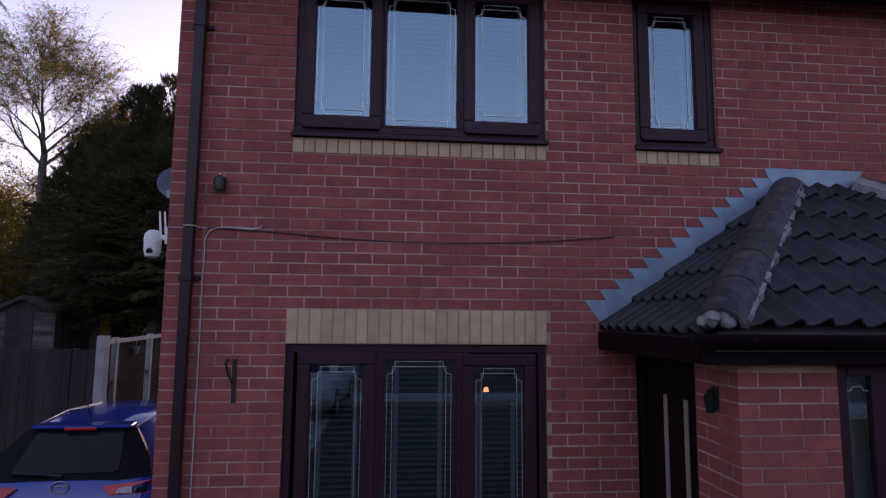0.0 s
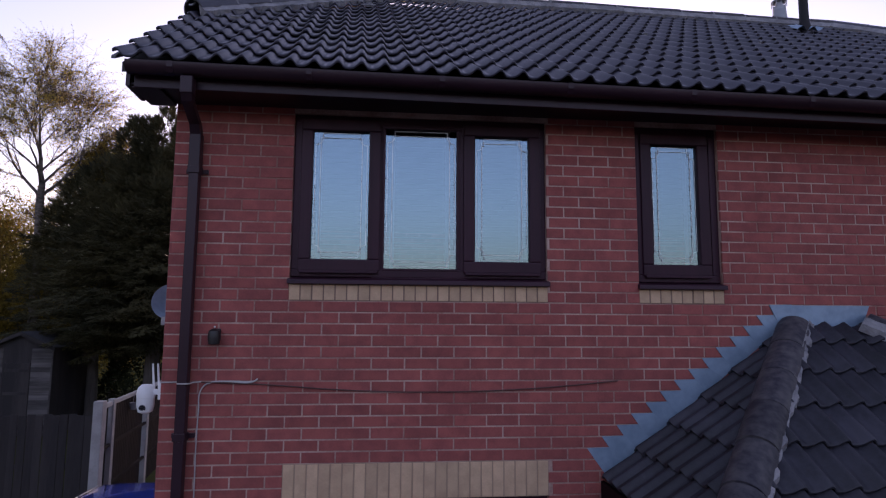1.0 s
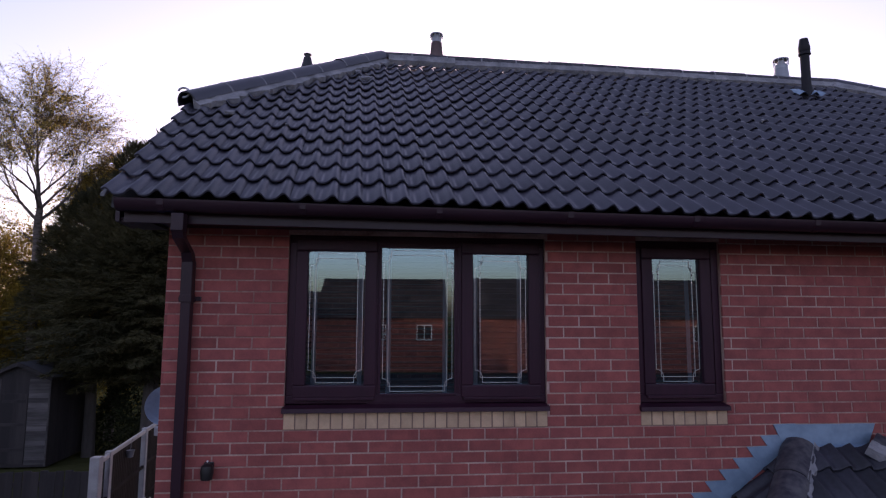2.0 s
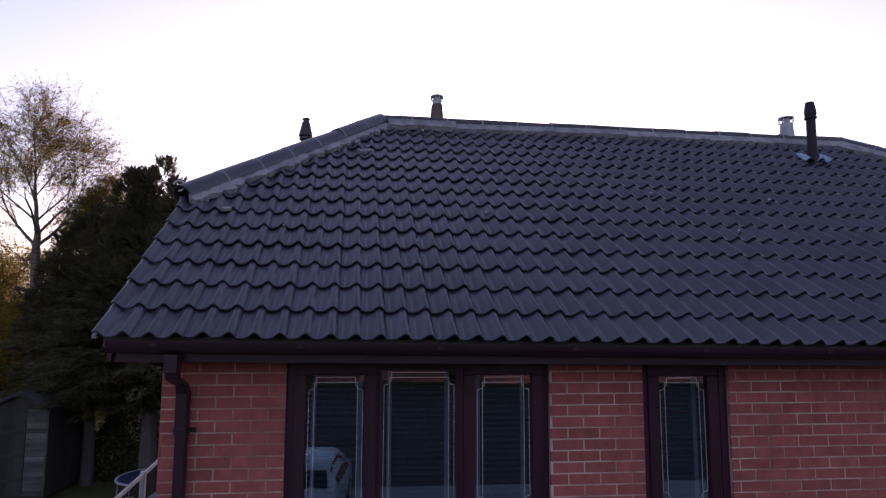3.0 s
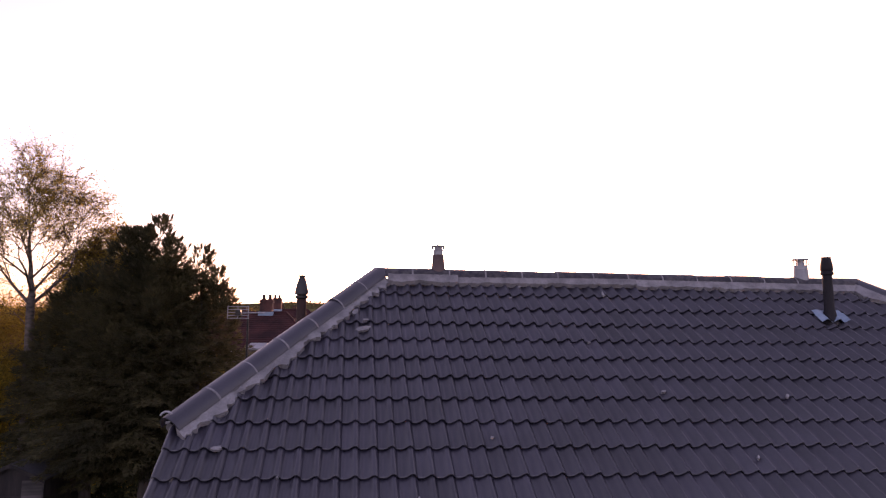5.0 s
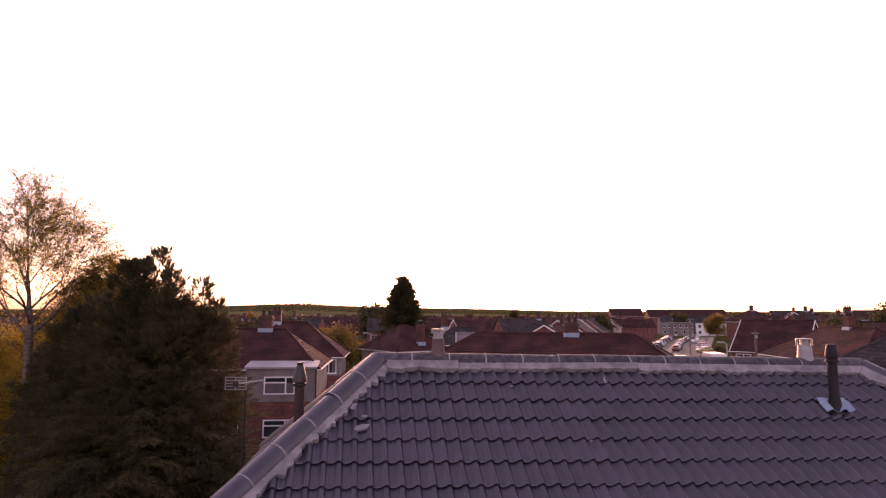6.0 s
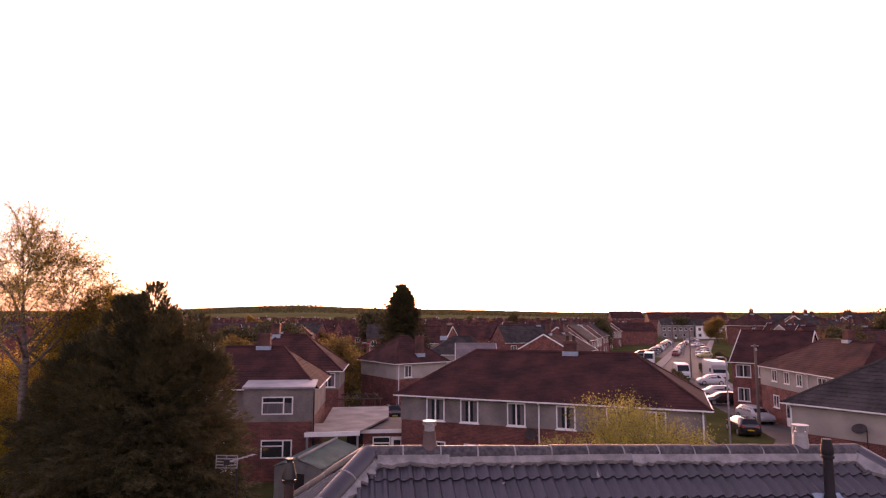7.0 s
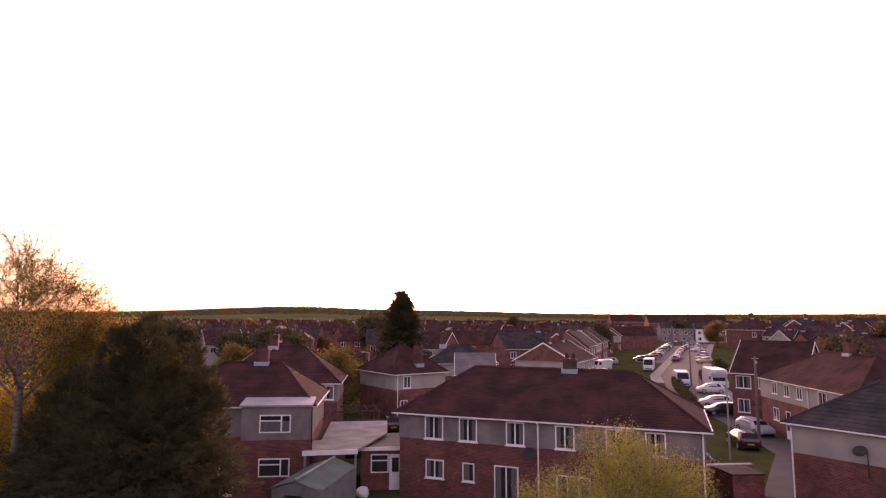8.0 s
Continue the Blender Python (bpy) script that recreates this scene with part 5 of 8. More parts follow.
pf = thing("panel_fence", "slatted fence panels between pale concrete posts running back along the drive", "fence")
line = [(-3.05, 6.0), (-3.15, 6.65), (-3.38, 8.75), (-3.62, 10.9), (-3.85, 13.0)]
for k, (x, y) in enumerate(line):
    bm = bmesh.new()
    w = 0.075 if k == 0 else 0.05
    box(bm, x - w, x + w, y - w, y + w, -0.2, 2.05 if k == 0 else 2.0, 0.012)
    part("post", bm, CONCRETE, pf, "pale concrete post")
# Shade on the backlit panels is put into a near-black wood colour.
BACKLIT_WOOD = shade("backlit_slat_wood", (0.018, 0.014, 0.014), (0.010, 0.008, 0.008), 0.9, grain=30, patch=3, bump=0.3, vary=0.2, spec=0.1, stretch=(1, 1, 0.12))
rng = random.Random(6)
for (x0, y0), (x1, y1) in zip(line, line[1:]):
    a, l = math.degrees(math.atan2(y1 - y0, x1 - x0)), math.hypot(x1 - x0, y1 - y0)
    m = pose(x0, y0, 0, 0, 0, a)
    for z, h, mat in ((1.90, 0.07, CONCRETE), (1.22, 0.05, BACKLIT_WOOD), (0.55, 0.05, BACKLIT_WOOD)):
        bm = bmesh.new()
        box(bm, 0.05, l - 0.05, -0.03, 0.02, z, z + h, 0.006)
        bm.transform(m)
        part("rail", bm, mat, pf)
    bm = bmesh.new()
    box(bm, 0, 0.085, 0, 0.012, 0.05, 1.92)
    slat = mesh_of("slat", bm, BACKLIT_WOOD)
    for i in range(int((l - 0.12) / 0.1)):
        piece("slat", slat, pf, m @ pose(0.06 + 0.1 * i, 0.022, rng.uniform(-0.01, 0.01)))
hb = thing("hanging_pot", "small grey pot hanging on the fence rail", "plant pot", pose(-3.22, 7.75, 1.74))
bm = bmesh.new()
lathe(bm, [(0.05, -0.08), (0.075, 0.04), (0.08, 0.045), (0.07, 0.045), (0.045, -0.06)], (0, -0.06, 0), 14)
part("pot", bm, GALV, hb, smooth=True)
bm = bmesh.new()
sweep(bm, [(0, -0.06, 0.04), (0.0, -0.045, 0.15), (0.0, 0.0, 0.235), (0, 0.03, 0.20)], 0.005)
part("hook", bm, GALV, hb)

sh = thing("garden_shed", "weathered timber garden shed with felt apex roof on the lawn", "shed", pose(-9.95, 14.3, 0))
# Paler wood for the cladding right of the shed door.
SHED_PALE = shade("paler_shed_wood", (0.11, 0.10, 0.098), (0.045, 0.04, 0.039), 0.9, grain=24, patch=4, bump=0.3, vary=0.3, stretch=(0.12, 1, 1))
SW, SD_, SE, SR = 1.80, 2.3, 2.46, 2.86
bm = bmesh.new()
prism(bm, [(0, -0.05), (SW, -0.05), (SW, SE), (SW / 2, SR), (0, SE)], 0.02, SD_, "y")
part("carcass", bm, FENCE_WOOD, sh)
for i in range(18):
    z = 0.02 + 0.133 * i
    for x0, x1 in ((0.0, 0.42), (1.20, SW)):
        bm = bmesh.new()
        prism(bm, [(0.0, z), (-0.022, z), (-0.006, z + 0.138), (0.0, z + 0.138)], x0, x1, "x")
        bmesh.ops.translate(bm, verts=bm.verts, vec=(0, 0.02, 0))
        part("cladding_board", bm, SHED_WOOD if x0 < 1 else SHED_PALE, sh)
for x in (0.0, SW - 0.05):
    bm = bmesh.new()
    box(bm, x, x + 0.05, -0.012, 0.03, -0.03, SE, 0.004)
    part("corner_trim", bm, SHED_WOOD, sh)
bm = bmesh.new()
box(bm, 0.45, 1.18, -0.006, 0.018, 0.05, 2.0, 0.003)
d = part("shed_door", bm, FENCE_WOOD, sh)
for z in (0.4, 1.1, 1.75):
    bm = bmesh.new()
    box(bm, 0.5, 1.14, -0.022, -0.006, z, z + 0.08)
    part("ledge", bm, FENCE_WOOD, d)
for sg in (0, 1):
    bm = bmesh.new()
    x0, x1 = (-0.08, SW / 2) if not sg else (SW / 2, SW + 0.08)
    z0, z1 = (SE - 0.02, SR + 0.02) if not sg else (SR + 0.02, SE - 0.02)
    prism(bm, [(x0, z0), (x1, z1), (x1, z1 + 0.03), (x0, z0 + 0.03)], -0.10, SD_ + 0.1, "y")
    part("roof_slope", bm, FELT, sh)
    bm = bmesh.new()
    prism(bm, [(x0, z0 - 0.08), (x1, z1 - 0.08), (x1, z1 + 0.03), (x0, z0 + 0.03)], -0.125, -0.102, "y")
    part("barge_board", bm, FENCE_WOOD, sh)

pool = thing("garden_trampoline", "round garden trampoline with a pale padded rim on the lawn", "trampoline", pose(-5.25, 14.6, -0.05) @ Matrix.Diagonal((0.74, 0.74, 0.8, 1)))
bm = bmesh.new()
lathe(bm, [(1.31, 0.57), (1.31, 0.60), (1.34, 0.625), (1.39, 0.625), (1.42, 0.60), (1.42, 0.57)], (0, 0, 0), 36)
part("rim_pad", bm, CONCRETE, pool, "pale padded rim", smooth=True)
bm = bmesh.new()
lathe(bm, [(1.25, 0.595), (1.325, 0.60), (1.325, 0.607), (1.25, 0.602)], (0, 0, 0), 36)
part("bed", bm, shade("trampoline_bed", (0.02, 0.03, 0.085), (0.015, 0.022, 0.06), 0.7), pool, "dark blue bed")
for i in range(6):
    a = math.pi * i / 3 + 0.3
    bm = bmesh.new()
    tube(bm, (1.3 * math.cos(a), 1.3 * math.sin(a), 0), (1.3 * math.cos(a), 1.3 * math.sin(a), 0.56), 0.03, seg=8)
    part("leg", bm, GALV, pool)
# ---- trees ----
def leaf_mat(name, col, col2, through_=0.35):
    m = shade(name, col, col2, 0.75, grain=3, patch=0.6, bump=0, vary=0.3, spec=0.2)
    n, l = m.node_tree.nodes, m.node_tree.links
    b = n["Principled BSDF"]
    tr, mx = n.new("ShaderNodeBsdfTranslucent"), n.new("ShaderNodeMixShader")
    l.new(b.inputs["Base Color"].links[0].from_socket, tr.inputs["Color"])
    mx.inputs[0].default_value = through_
    l.new(b.outputs[0], mx.inputs[1])
    l.new(tr.outputs[0], mx.inputs[2])
    l.new(mx.outputs[0], n["Material Output"].inputs["Surface"])
    return m


BARK = shade("bark", (0.10, 0.085, 0.075), (0.06, 0.05, 0.045), 0.9, grain=20, patch=3, bump=0.5, stretch=(1, 1, 0.3))
BIRCH_BARK = shade("birch_bark", (0.15, 0.12, 0.10), (0.055, 0.044, 0.037), 0.85, grain=14, patch=4, bump=0.3, stretch=(1, 1, 2.5))
TWIG = shade("birch_twig", (0.055, 0.036, 0.022), (0.035, 0.024, 0.015), 0.9, bump=0)
BIRCH_LEAF = leaf_mat("birch_leaf", (0.44, 0.33, 0.07), (0.28, 0.21, 0.05), 0.6)
AMBER_LEAF = leaf_mat("amber_leaf", (0.36, 0.25, 0.04), (0.22, 0.165, 0.035), 0.6)
CYPRESS_LEAF = leaf_mat("cypress_leaf", (0.112, 0.100, 0.046), (0.055, 0.055, 0.030), 0.3)
WILLOW_LEAF = leaf_mat("yellow_green_leaf", (0.46, 0.39, 0.10), (0.30, 0.26, 0.07), 0.5)
FAR_LEAF = leaf_mat("far_leaf", (0.10, 0.085, 0.035), (0.06, 0.06, 0.028), 0.3)
RUST_LEAF = leaf_mat("rust_leaf", (0.30, 0.19, 0.055), (0.17, 0.12, 0.045), 0.5)


def leaves_object(name, parent, mat, pos, axis, side, length, width, label=""):
    """Many small pointed leaves: arrays of place, long direction, side direction and sizes."""
    n = len(pos)
    axis = axis / np.linalg.norm(axis, axis=1, keepdims=True)
    side = side - axis * (side * axis).sum(1, keepdims=True)
    side /= np.linalg.norm(side, axis=1, keepdims=True) + 1e-9
    L, W = length[:, None], width[:, None]
    v = np.stack([pos, pos + axis * L * 0.45 + side * W * 0.5, pos + axis * L, pos + axis * L * 0.45 - side * W * 0.5], 1).reshape(-1, 3)
    me = bpy.data.meshes.new(name)
    me.vertices.add(len(v))
    me.vertices.foreach_set("co", v.astype(np.float32).ravel())
    me.loops.add(4 * n)
    me.loops.foreach_set("vertex_index", np.arange(4 * n, dtype=np.int32))
    me.polygons.add(n)
    me.polygons.foreach_set("loop_start", np.arange(0, 4 * n, 4, dtype=np.int32))
    me.polygons.foreach_set("loop_total", np.full(n, 4, dtype=np.int32))
    me.update(calc_edges=True)
    me.validate()
    me.materials.append(mat)
    ob = new(name, me)
    ob.parent = parent
    return tagged(ob, label)


def limb_mesh(name, limbs, mat):
    """Tapered limbs, each a ring-to-ring sleeve, in one mesh."""
    vs, fs = [], []
    for p, q, r0, r1, seg in limbs:
        d = (q - p).normalized()
        a = d.orthogonal().normalized()
        b = d.cross(a)
        k = len(vs)
        for c, r in ((p, r0), (q, r1)):
            for i in range(seg):
                t = 2 * math.pi * i / seg
                vs.append(tuple(c + a * (r * math.cos(t)) + b * (r * math.sin(t))))
        for i in range(seg):
            j = (i + 1) % seg
            fs.append((k + i, k + j, k + seg + j, k + seg + i))
    me = bpy.data.meshes.new(name)
    me.from_pydata(vs, [], fs)
    me.materials.append(mat)
    me.shade_smooth()
    return me


def grow(bm, rng, p, d, l, r, level, tips, droop, spread=38, minr=0.006, splits=(2, 3)):
    """A limb of a few bent lengths that forks until it is a twig; collects the twigs' ends."""
    n = 3
    for i in range(n):
        q = p + d * (l / n)
        r1 = max(r * (1 - 0.18), minr)
        bm.append((p, q, r, r1, 7 if r > 0.05 else 4))
        if level <= 2:
            tips.append((p.lerp(q, 0.5), d.copy()))
        p, r = q, r1
        d = (d + Vector((rng.uniform(-0.14, 0.14), rng.uniform(-0.14, 0.14), rng.uniform(-0.05, 0.10) - droop * (3 - level if level < 3 else 0)))).normalized()
        if level > 1 and i < n - 1 and rng.random() < 0.75:
            ax = d.orthogonal().normalized()
            ax.rotate(Matrix.Rotation(rng.uniform(0, 6.28), 3, d))
            e = d.copy()
            e.rotate(Matrix.Rotation(radians(rng.uniform(spread * 0.7, spread * 1.3)), 3, ax))
            grow(bm, rng, p, e, l * rng.uniform(0.5, 0.75), r * 0.55, level - 1, tips, droop, spread, minr, splits)
    if level == 0:
        tips.append((p, d))
        return
    for _ in range(rng.choice(splits)):
        ax = d.orthogonal().normalized()
        ax.rotate(Matrix.Rotation(rng.uniform(0, 6.28), 3, d))
        e = d.copy()
        e.rotate(Matrix.Rotation(radians(rng.uniform(spread * 0.4, spread)), 3, ax))
        grow(bm, rng, p, e, l * rng.uniform(0.62, 0.8), r * 0.62, level - 1, tips, droop, spread, minr, splits)


def branch_tree(name, label, at, height, trunk_r, first, levels, mat_bark, mat_leaf, seed, per_tip, leaf, spread_leaf, droop, spread=36, group="", trunks=1, hang=0.5, strands=0, lean=(0, 0)):
    t = thing(name, label, "tree", pose(*at), group)
    rng, nr = random.Random(seed), np.random.RandomState(seed)
    bm, tips = [], []
    for k in range(trunks):
        d = Vector((rng.uniform(-0.12, 0.12) + lean[0], rng.uniform(-0.1, 0.1) + lean[1], 1)).normalized() if trunks == 1 else Vector((math.cos(k * 2.4) * 0.35, math.sin(k * 2.4) * 0.35, 1)).normalized()
        p = Vector((0.0, 0.0, -0.3))
        q = p + d * first
        bm.append((p, q, trunk_r, trunk_r * 0.75, 10))
        for _ in range(3):
            e = d.copy()
            ax = d.orthogonal().normalized()
            ax.rotate(Matrix.Rotation(rng.uniform(0, 6.28), 3, d))
            e.rotate(Matrix.Rotation(radians(rng.uniform(12, spread)), 3, ax))
            grow(bm, rng, q, e, (height - first) * rng.uniform(0.34, 0.42), trunk_r * 0.6, levels, tips, droop, spread)
    P = [tuple(p) for p, _ in tips]
    if strands:
        whips = []
        for p, d in tips:
            for _ in range(strands if rng.random() < 0.8 else 0):
                e = (d * 0.6 + Vector((rng.uniform(-0.5, 0.5), rng.uniform(-0.5, 0.5), rng.uniform(-0.3, 0.3)))).normalized()
                step, q = rng.uniform(0.14, 0.36), p
                for k in range(5):
                    e = (e + Vector((rng.uniform(-0.12, 0.12), rng.uniform(-0.12, 0.12), -0.30))).normalized()
                    o = q + e * step
                    whips.append((q, o, 0.0042 - 0.0005 * k, 0.0037 - 0.0005 * k, 3))
                    P += [tuple(q.lerp(o, f)) for f in (0.4, 0.9)]
                    q = o
        tagged(new("twig_spray", limb_mesh("twig_spray", whips, TWIG)), kind="stuff").parent = t
    new("trunk", limb_mesh("trunk", bm, mat_bark)).parent = t
    P = np.array(P)
    idx = nr.randint(0, len(P), len(P) * per_tip)
    n = len(idx)
    off = nr.normal(0, 1, (n, 3)) * spread_leaf
    off[:, 2] -= np.abs(nr.normal(0, 1, n)) * hang
    ax = nr.normal(0, 1, (n, 3))
    ax[:, 2] -= 0.8
    leaves_object("crown", t, mat_leaf, P[idx] + off, ax, nr.normal(0, 1, (n, 3)), leaf * nr.uniform(0.6, 1.3, n), leaf * 0.7 * nr.uniform(0.6, 1.2, n))
    return t


def spray_crown(name, parent, mat, lobes, count, seed, size, width):
    """Dense evergreen crown: boughs that reach out of uneven cones, each a flat drooping fan of fine sprays with a feathered tip."""
    nr = np.random.RandomState(seed)
    P, A, S, L, W = [], [], [], [], []
    tot = sum(r * (t - b) for *_, b, t, r in lobes)
    per = 150
    for cx, cy, b, t, r in lobes:
        nb = int(count / per * r * (t - b) / tot)
        u = 1 - (1 - nr.uniform(0, 1, nb)) ** 1.25
        a = nr.uniform(0, 2 * np.pi, nb)
        prof = np.minimum((1 - u) ** 0.62 * 1.25, 1.0) * (0.75 + 0.25 * np.clip(u / 0.15, 0, 1))
        reach = r * prof * np.where(nr.uniform(0, 1, nb) < 0.28, nr.uniform(1.1, 1.5, nb), nr.uniform(0.62, 1.08, nb)) + size * 1.1
        rise = nr.uniform(0.0, 0.45, nb) + 0.75 * u
        fan = nr.uniform(0.7, 1.3, nb)
        n = nb * per
        s = 1 - 0.62 * nr.uniform(0, 1, n) ** 1.4
        R, H, AA, ZZ, FF, UU = (np.repeat(q, per) for q in (reach, rise, a, b + (t - b) * u, fan, u))
        flat = np.stack([np.cos(AA), np.sin(AA), 0 * AA], 1)
        tang = np.stack([-np.sin(AA), np.cos(AA), 0 * AA], 1)
        up = UU ** 5
        lat = nr.uniform(-1, 1, n)
        half = FF * size * (0.25 + 3.6 * (1 - s) ** 0.8) * np.clip(R / (size * 7), 0.25, 1)
        twig = np.floor((s - 0.3) * 14) / 14
        z = ZZ + R * s * H * 0.6 - 0.30 * R * s ** 3 * 0.6 - np.abs(lat) * half * 0.45 + nr.normal(0, 1, n) * size * 0.12
        c = np.array([cx, cy, 0]) + flat * (R * (0.7 * s + 0.3 * (twig + 0.3)))[:, None] + tang * (lat * half)[:, None] + flat * (np.abs(lat) * half * 0.55)[:, None]
        c[:, :2] -= flat[:, :2] * (R * s * 0.4 * up)[:, None]
        c[:, 2] = z + R * s * 0.9 * up
        ax = flat * 0.8 + tang * (np.sign(lat) * 0.65 + nr.normal(0, 0.25, n))[:, None]
        ax[:, 2] = -0.25 + 0.22 * nr.normal(0, 1, n) + 0.7 * UU * (s > 0.8) + 1.3 * up
        k = nr.uniform(0, 1, n) < np.clip(R / (size * 7), 0.13, 1)
        P.append(c[k])
        A.append(ax[k])
        S.append((nr.normal(0, 0.5, (n, 3)) + tang)[k])
        L.append((size * nr.uniform(0.5, 1.4, n))[k])
        W.append((width * nr.uniform(0.4, 1.0, n))[k])
    leaves_object(name, parent, mat, np.concatenate(P), np.concatenate(A), np.concatenate(S), np.concatenate(L), np.concatenate(W))


cyp = thing("cypress_tree", "tall dense dark green cypress with drooping sprays behind the garden", "tree", pose(-5.9, 15.7, -0.2))
bm = bmesh.new()
tube(bm, (0, 0, -0.2), (0, 0, 9.0), 0.28, 0.05, seg=10)
tube(bm, (-1.9, 0.3, -0.2), (-2.0, 0.3, 7.6), 0.2, 0.04, seg=10)
tube(bm, (1.3, 0, -0.2), (1.4, 0, 8.4), 0.2, 0.04, seg=10)
part("trunk", bm, BARK, cyp)
spray_crown("crown", cyp, CYPRESS_LEAF, [
    (0.0, 0.0, 3.0, 10.1, 1.35), (-0.6, 0.2, 2.5, 9.75, 1.35), (-1.0, 0.0, 2.5, 9.7, 1.2), (0.5, -0.1, 2.5, 9.4, 1.3), (1.35, 0.1, 2.5, 9.2, 1.05),
    (1.85, 0.0, 2.0, 8.5, 1.0), (1.9, 0.1, 1.6, 7.9, 1.15), (-1.9, 0.3, 2.2, 8.5, 1.3), (-2.6, 0.5, 2.2, 8.1, 1.25), (-3.2, 0.8, 2.4, 7.6, 1.2), (-3.7, 1.0, 2.4, 6.9, 1.1),
    (0.0, 0.0, 2.6, 8.6, 2.2), (0.9, 0.1, 2.8, 8.2, 1.9), (-0.9, -0.2, 2.6, 8.0, 2.0), (0.4, -0.8, 3.0, 7.6, 1.6), (-1.8, 0.2, 2.6, 7.2, 1.6), (-0.6, -1.0, 3.0, 6.8, 1.5)], 500000, 3, 0.18, 0.036)


def birch(label, at, fork, top, seed, mat_leaf, leaf, bough, levels=3, per=1.0):
    """A birch with a wandering leader, limbs swept upwards and out, and fine twigs that arch over and hang."""
    t = thing("birch_tree", label, "tree", pose(*at))
    rng, nr = random.Random(seed), np.random.RandomState(seed)
    limbs, tips = [], []
    p, r = Vector((0.25, 0, -0.3)), 0.17
    n0, n1 = 5, 9
    for k in range(n0 + n1):
        u = max(0, (k - n0) / n1)
        goal = (fork + 0.3) / n0 if k < n0 else (top - fork) / n1
        q = p + Vector((rng.uniform(-0.05, 0.02) - 0.03 * (k > n0), rng.uniform(-0.05, 0.05), goal))
        r1 = r * (0.94 if k < n0 else 0.80)
        limbs.append((p, q, r, r1, 9 if r > 0.04 else 5))
        p, r = q, r1
        for m in range(0 if k < n0 - 2 else 1 if k < n0 - 1 else 2):
            a = (2 * k + m) * 2.4 + rng.uniform(-0.4, 0.4)
            tilt = radians(rng.uniform(34, 52) - 12 * u)
            d = Vector((math.cos(a) * math.sin(tilt), math.sin(a) * math.sin(tilt), math.cos(tilt)))
            grow(limbs, rng, p.copy(), d, bough * (1 - 0.42 * u) * rng.uniform(0.85, 1.15), max(r * 0.5, 0.014), levels if u < 0.5 else levels - 1, tips, 0.012, 30, 0.005)
    whips, P = [], []
    for o, d in tips:
        for _ in range(rng.choice((1, 2, 3))):
            e = (d * 0.8 + Vector((rng.uniform(-0.5, 0.5), rng.uniform(-0.5, 0.5), rng.uniform(-0.1, 0.4)))).normalized()
            step, q = rng.uniform(0.07, 0.19), o
            full = rng.random()
            for k in range(6):
                e = (e + Vector((rng.uniform(-0.16, 0.16), rng.uniform(-0.16, 0.16), -0.24))).normalized()
                w = q + e * step
                whips.append((q, w, 0.0032 - 0.0003 * k, 0.0029 - 0.0003 * k, 3))
                P += [tuple(q.lerp(w, f)) for f in (0.2, 0.6, 1.0) if rng.random() < per * full]
                q = w
    tagged(new("twig_spray", limb_mesh("twig_spray", whips, TWIG)), kind="stuff").parent = t
    new("trunk", limb_mesh("trunk", limbs, BIRCH_BARK)).parent = t
    P = np.array(P)
    n = len(P)
    ax = nr.normal(0, 1, (n, 3))
    ax[:, 2] -= 0.8
    leaves_object("crown", t, mat_leaf, P + nr.normal(0, 0.015, (n, 3)), ax, nr.normal(0, 1, (n, 3)), leaf * nr.uniform(0.6, 1.3, n), leaf * 0.75 * nr.uniform(0.6, 1.2, n))


birch("slender birch with fine drooping twigs and sparse yellowing leaves", (-10.5, 16.9, -0.2), 7.6, 11.45, 11, BIRCH_LEAF, 0.05, 1.42, 3, 0.6)
birch("lower birch beside the cypress with amber leaves", (-8.7, 18.8, -0.3), 6.0, 9.1, 23, AMBER_LEAF, 0.075, 1.0, 3, 1.1)
branch_tree("birch_tree", "broad young birch with amber autumn leaves", (-11.4, 23.5, -0.3), 8.2, 0.14, 1.6, 4, BIRCH_BARK, AMBER_LEAF, 31, 1, 0.08, 0.07, 0.04, 42, hang=0.06, strands=1)

branch_tree("hazel_bush", "tall amber hazel thicket behind the shed", (-12.6, 20.2, -0.3), 8.6, 0.09, 1.2, 3, BARK, AMBER_LEAF, 53, 6, 0.085, 0.17, 0.02, 38, trunks=3, hang=0.15, strands=3)
# shrubs under the fence line, glossy laurel leaves
lau = thing("laurel_hedge", "dark glossy laurel hedge behind the lawn", "hedge", pose(-5.2, 16.2, -0.2))
nr = np.random.RandomState(5)
n = 16000
a, u = nr.uniform(0, 2 * np.pi, n), nr.uniform(0, 1, n)
rr = (1 - 0.5 * u ** 3) * (1 + 0.12 * np.sin(4 * a + 9 * u)) * (1 - np.abs(nr.normal(0, 0.08, n)))
pos = np.stack([2.7 * rr * np.cos(a), 0.6 + 0.8 * rr * np.sin(a), 0.1 + 4.1 * u], 1)
leaves_object("foliage", lau, leaf_mat("laurel_leaf", (0.034, 0.042, 0.018), (0.022, 0.028, 0.012), 0.15), pos, nr.normal(0, 1, (n, 3)) + np.stack([np.cos(a), np.sin(a), 0 * a], 1), nr.normal(0, 1, (n, 3)), nr.uniform(0.12, 0.2, n), nr.uniform(0.05, 0.08, n))

branch_tree("willow_shrub", "bushy yellow-green willow in the back garden", (9.75, 15.7, -0.2), 6.5, 0.09, 1.2, 4, BARK, WILLOW_LEAF, 41, 13, 0.062, 0.14, -0.01, 40, trunks=3, hang=0.22)
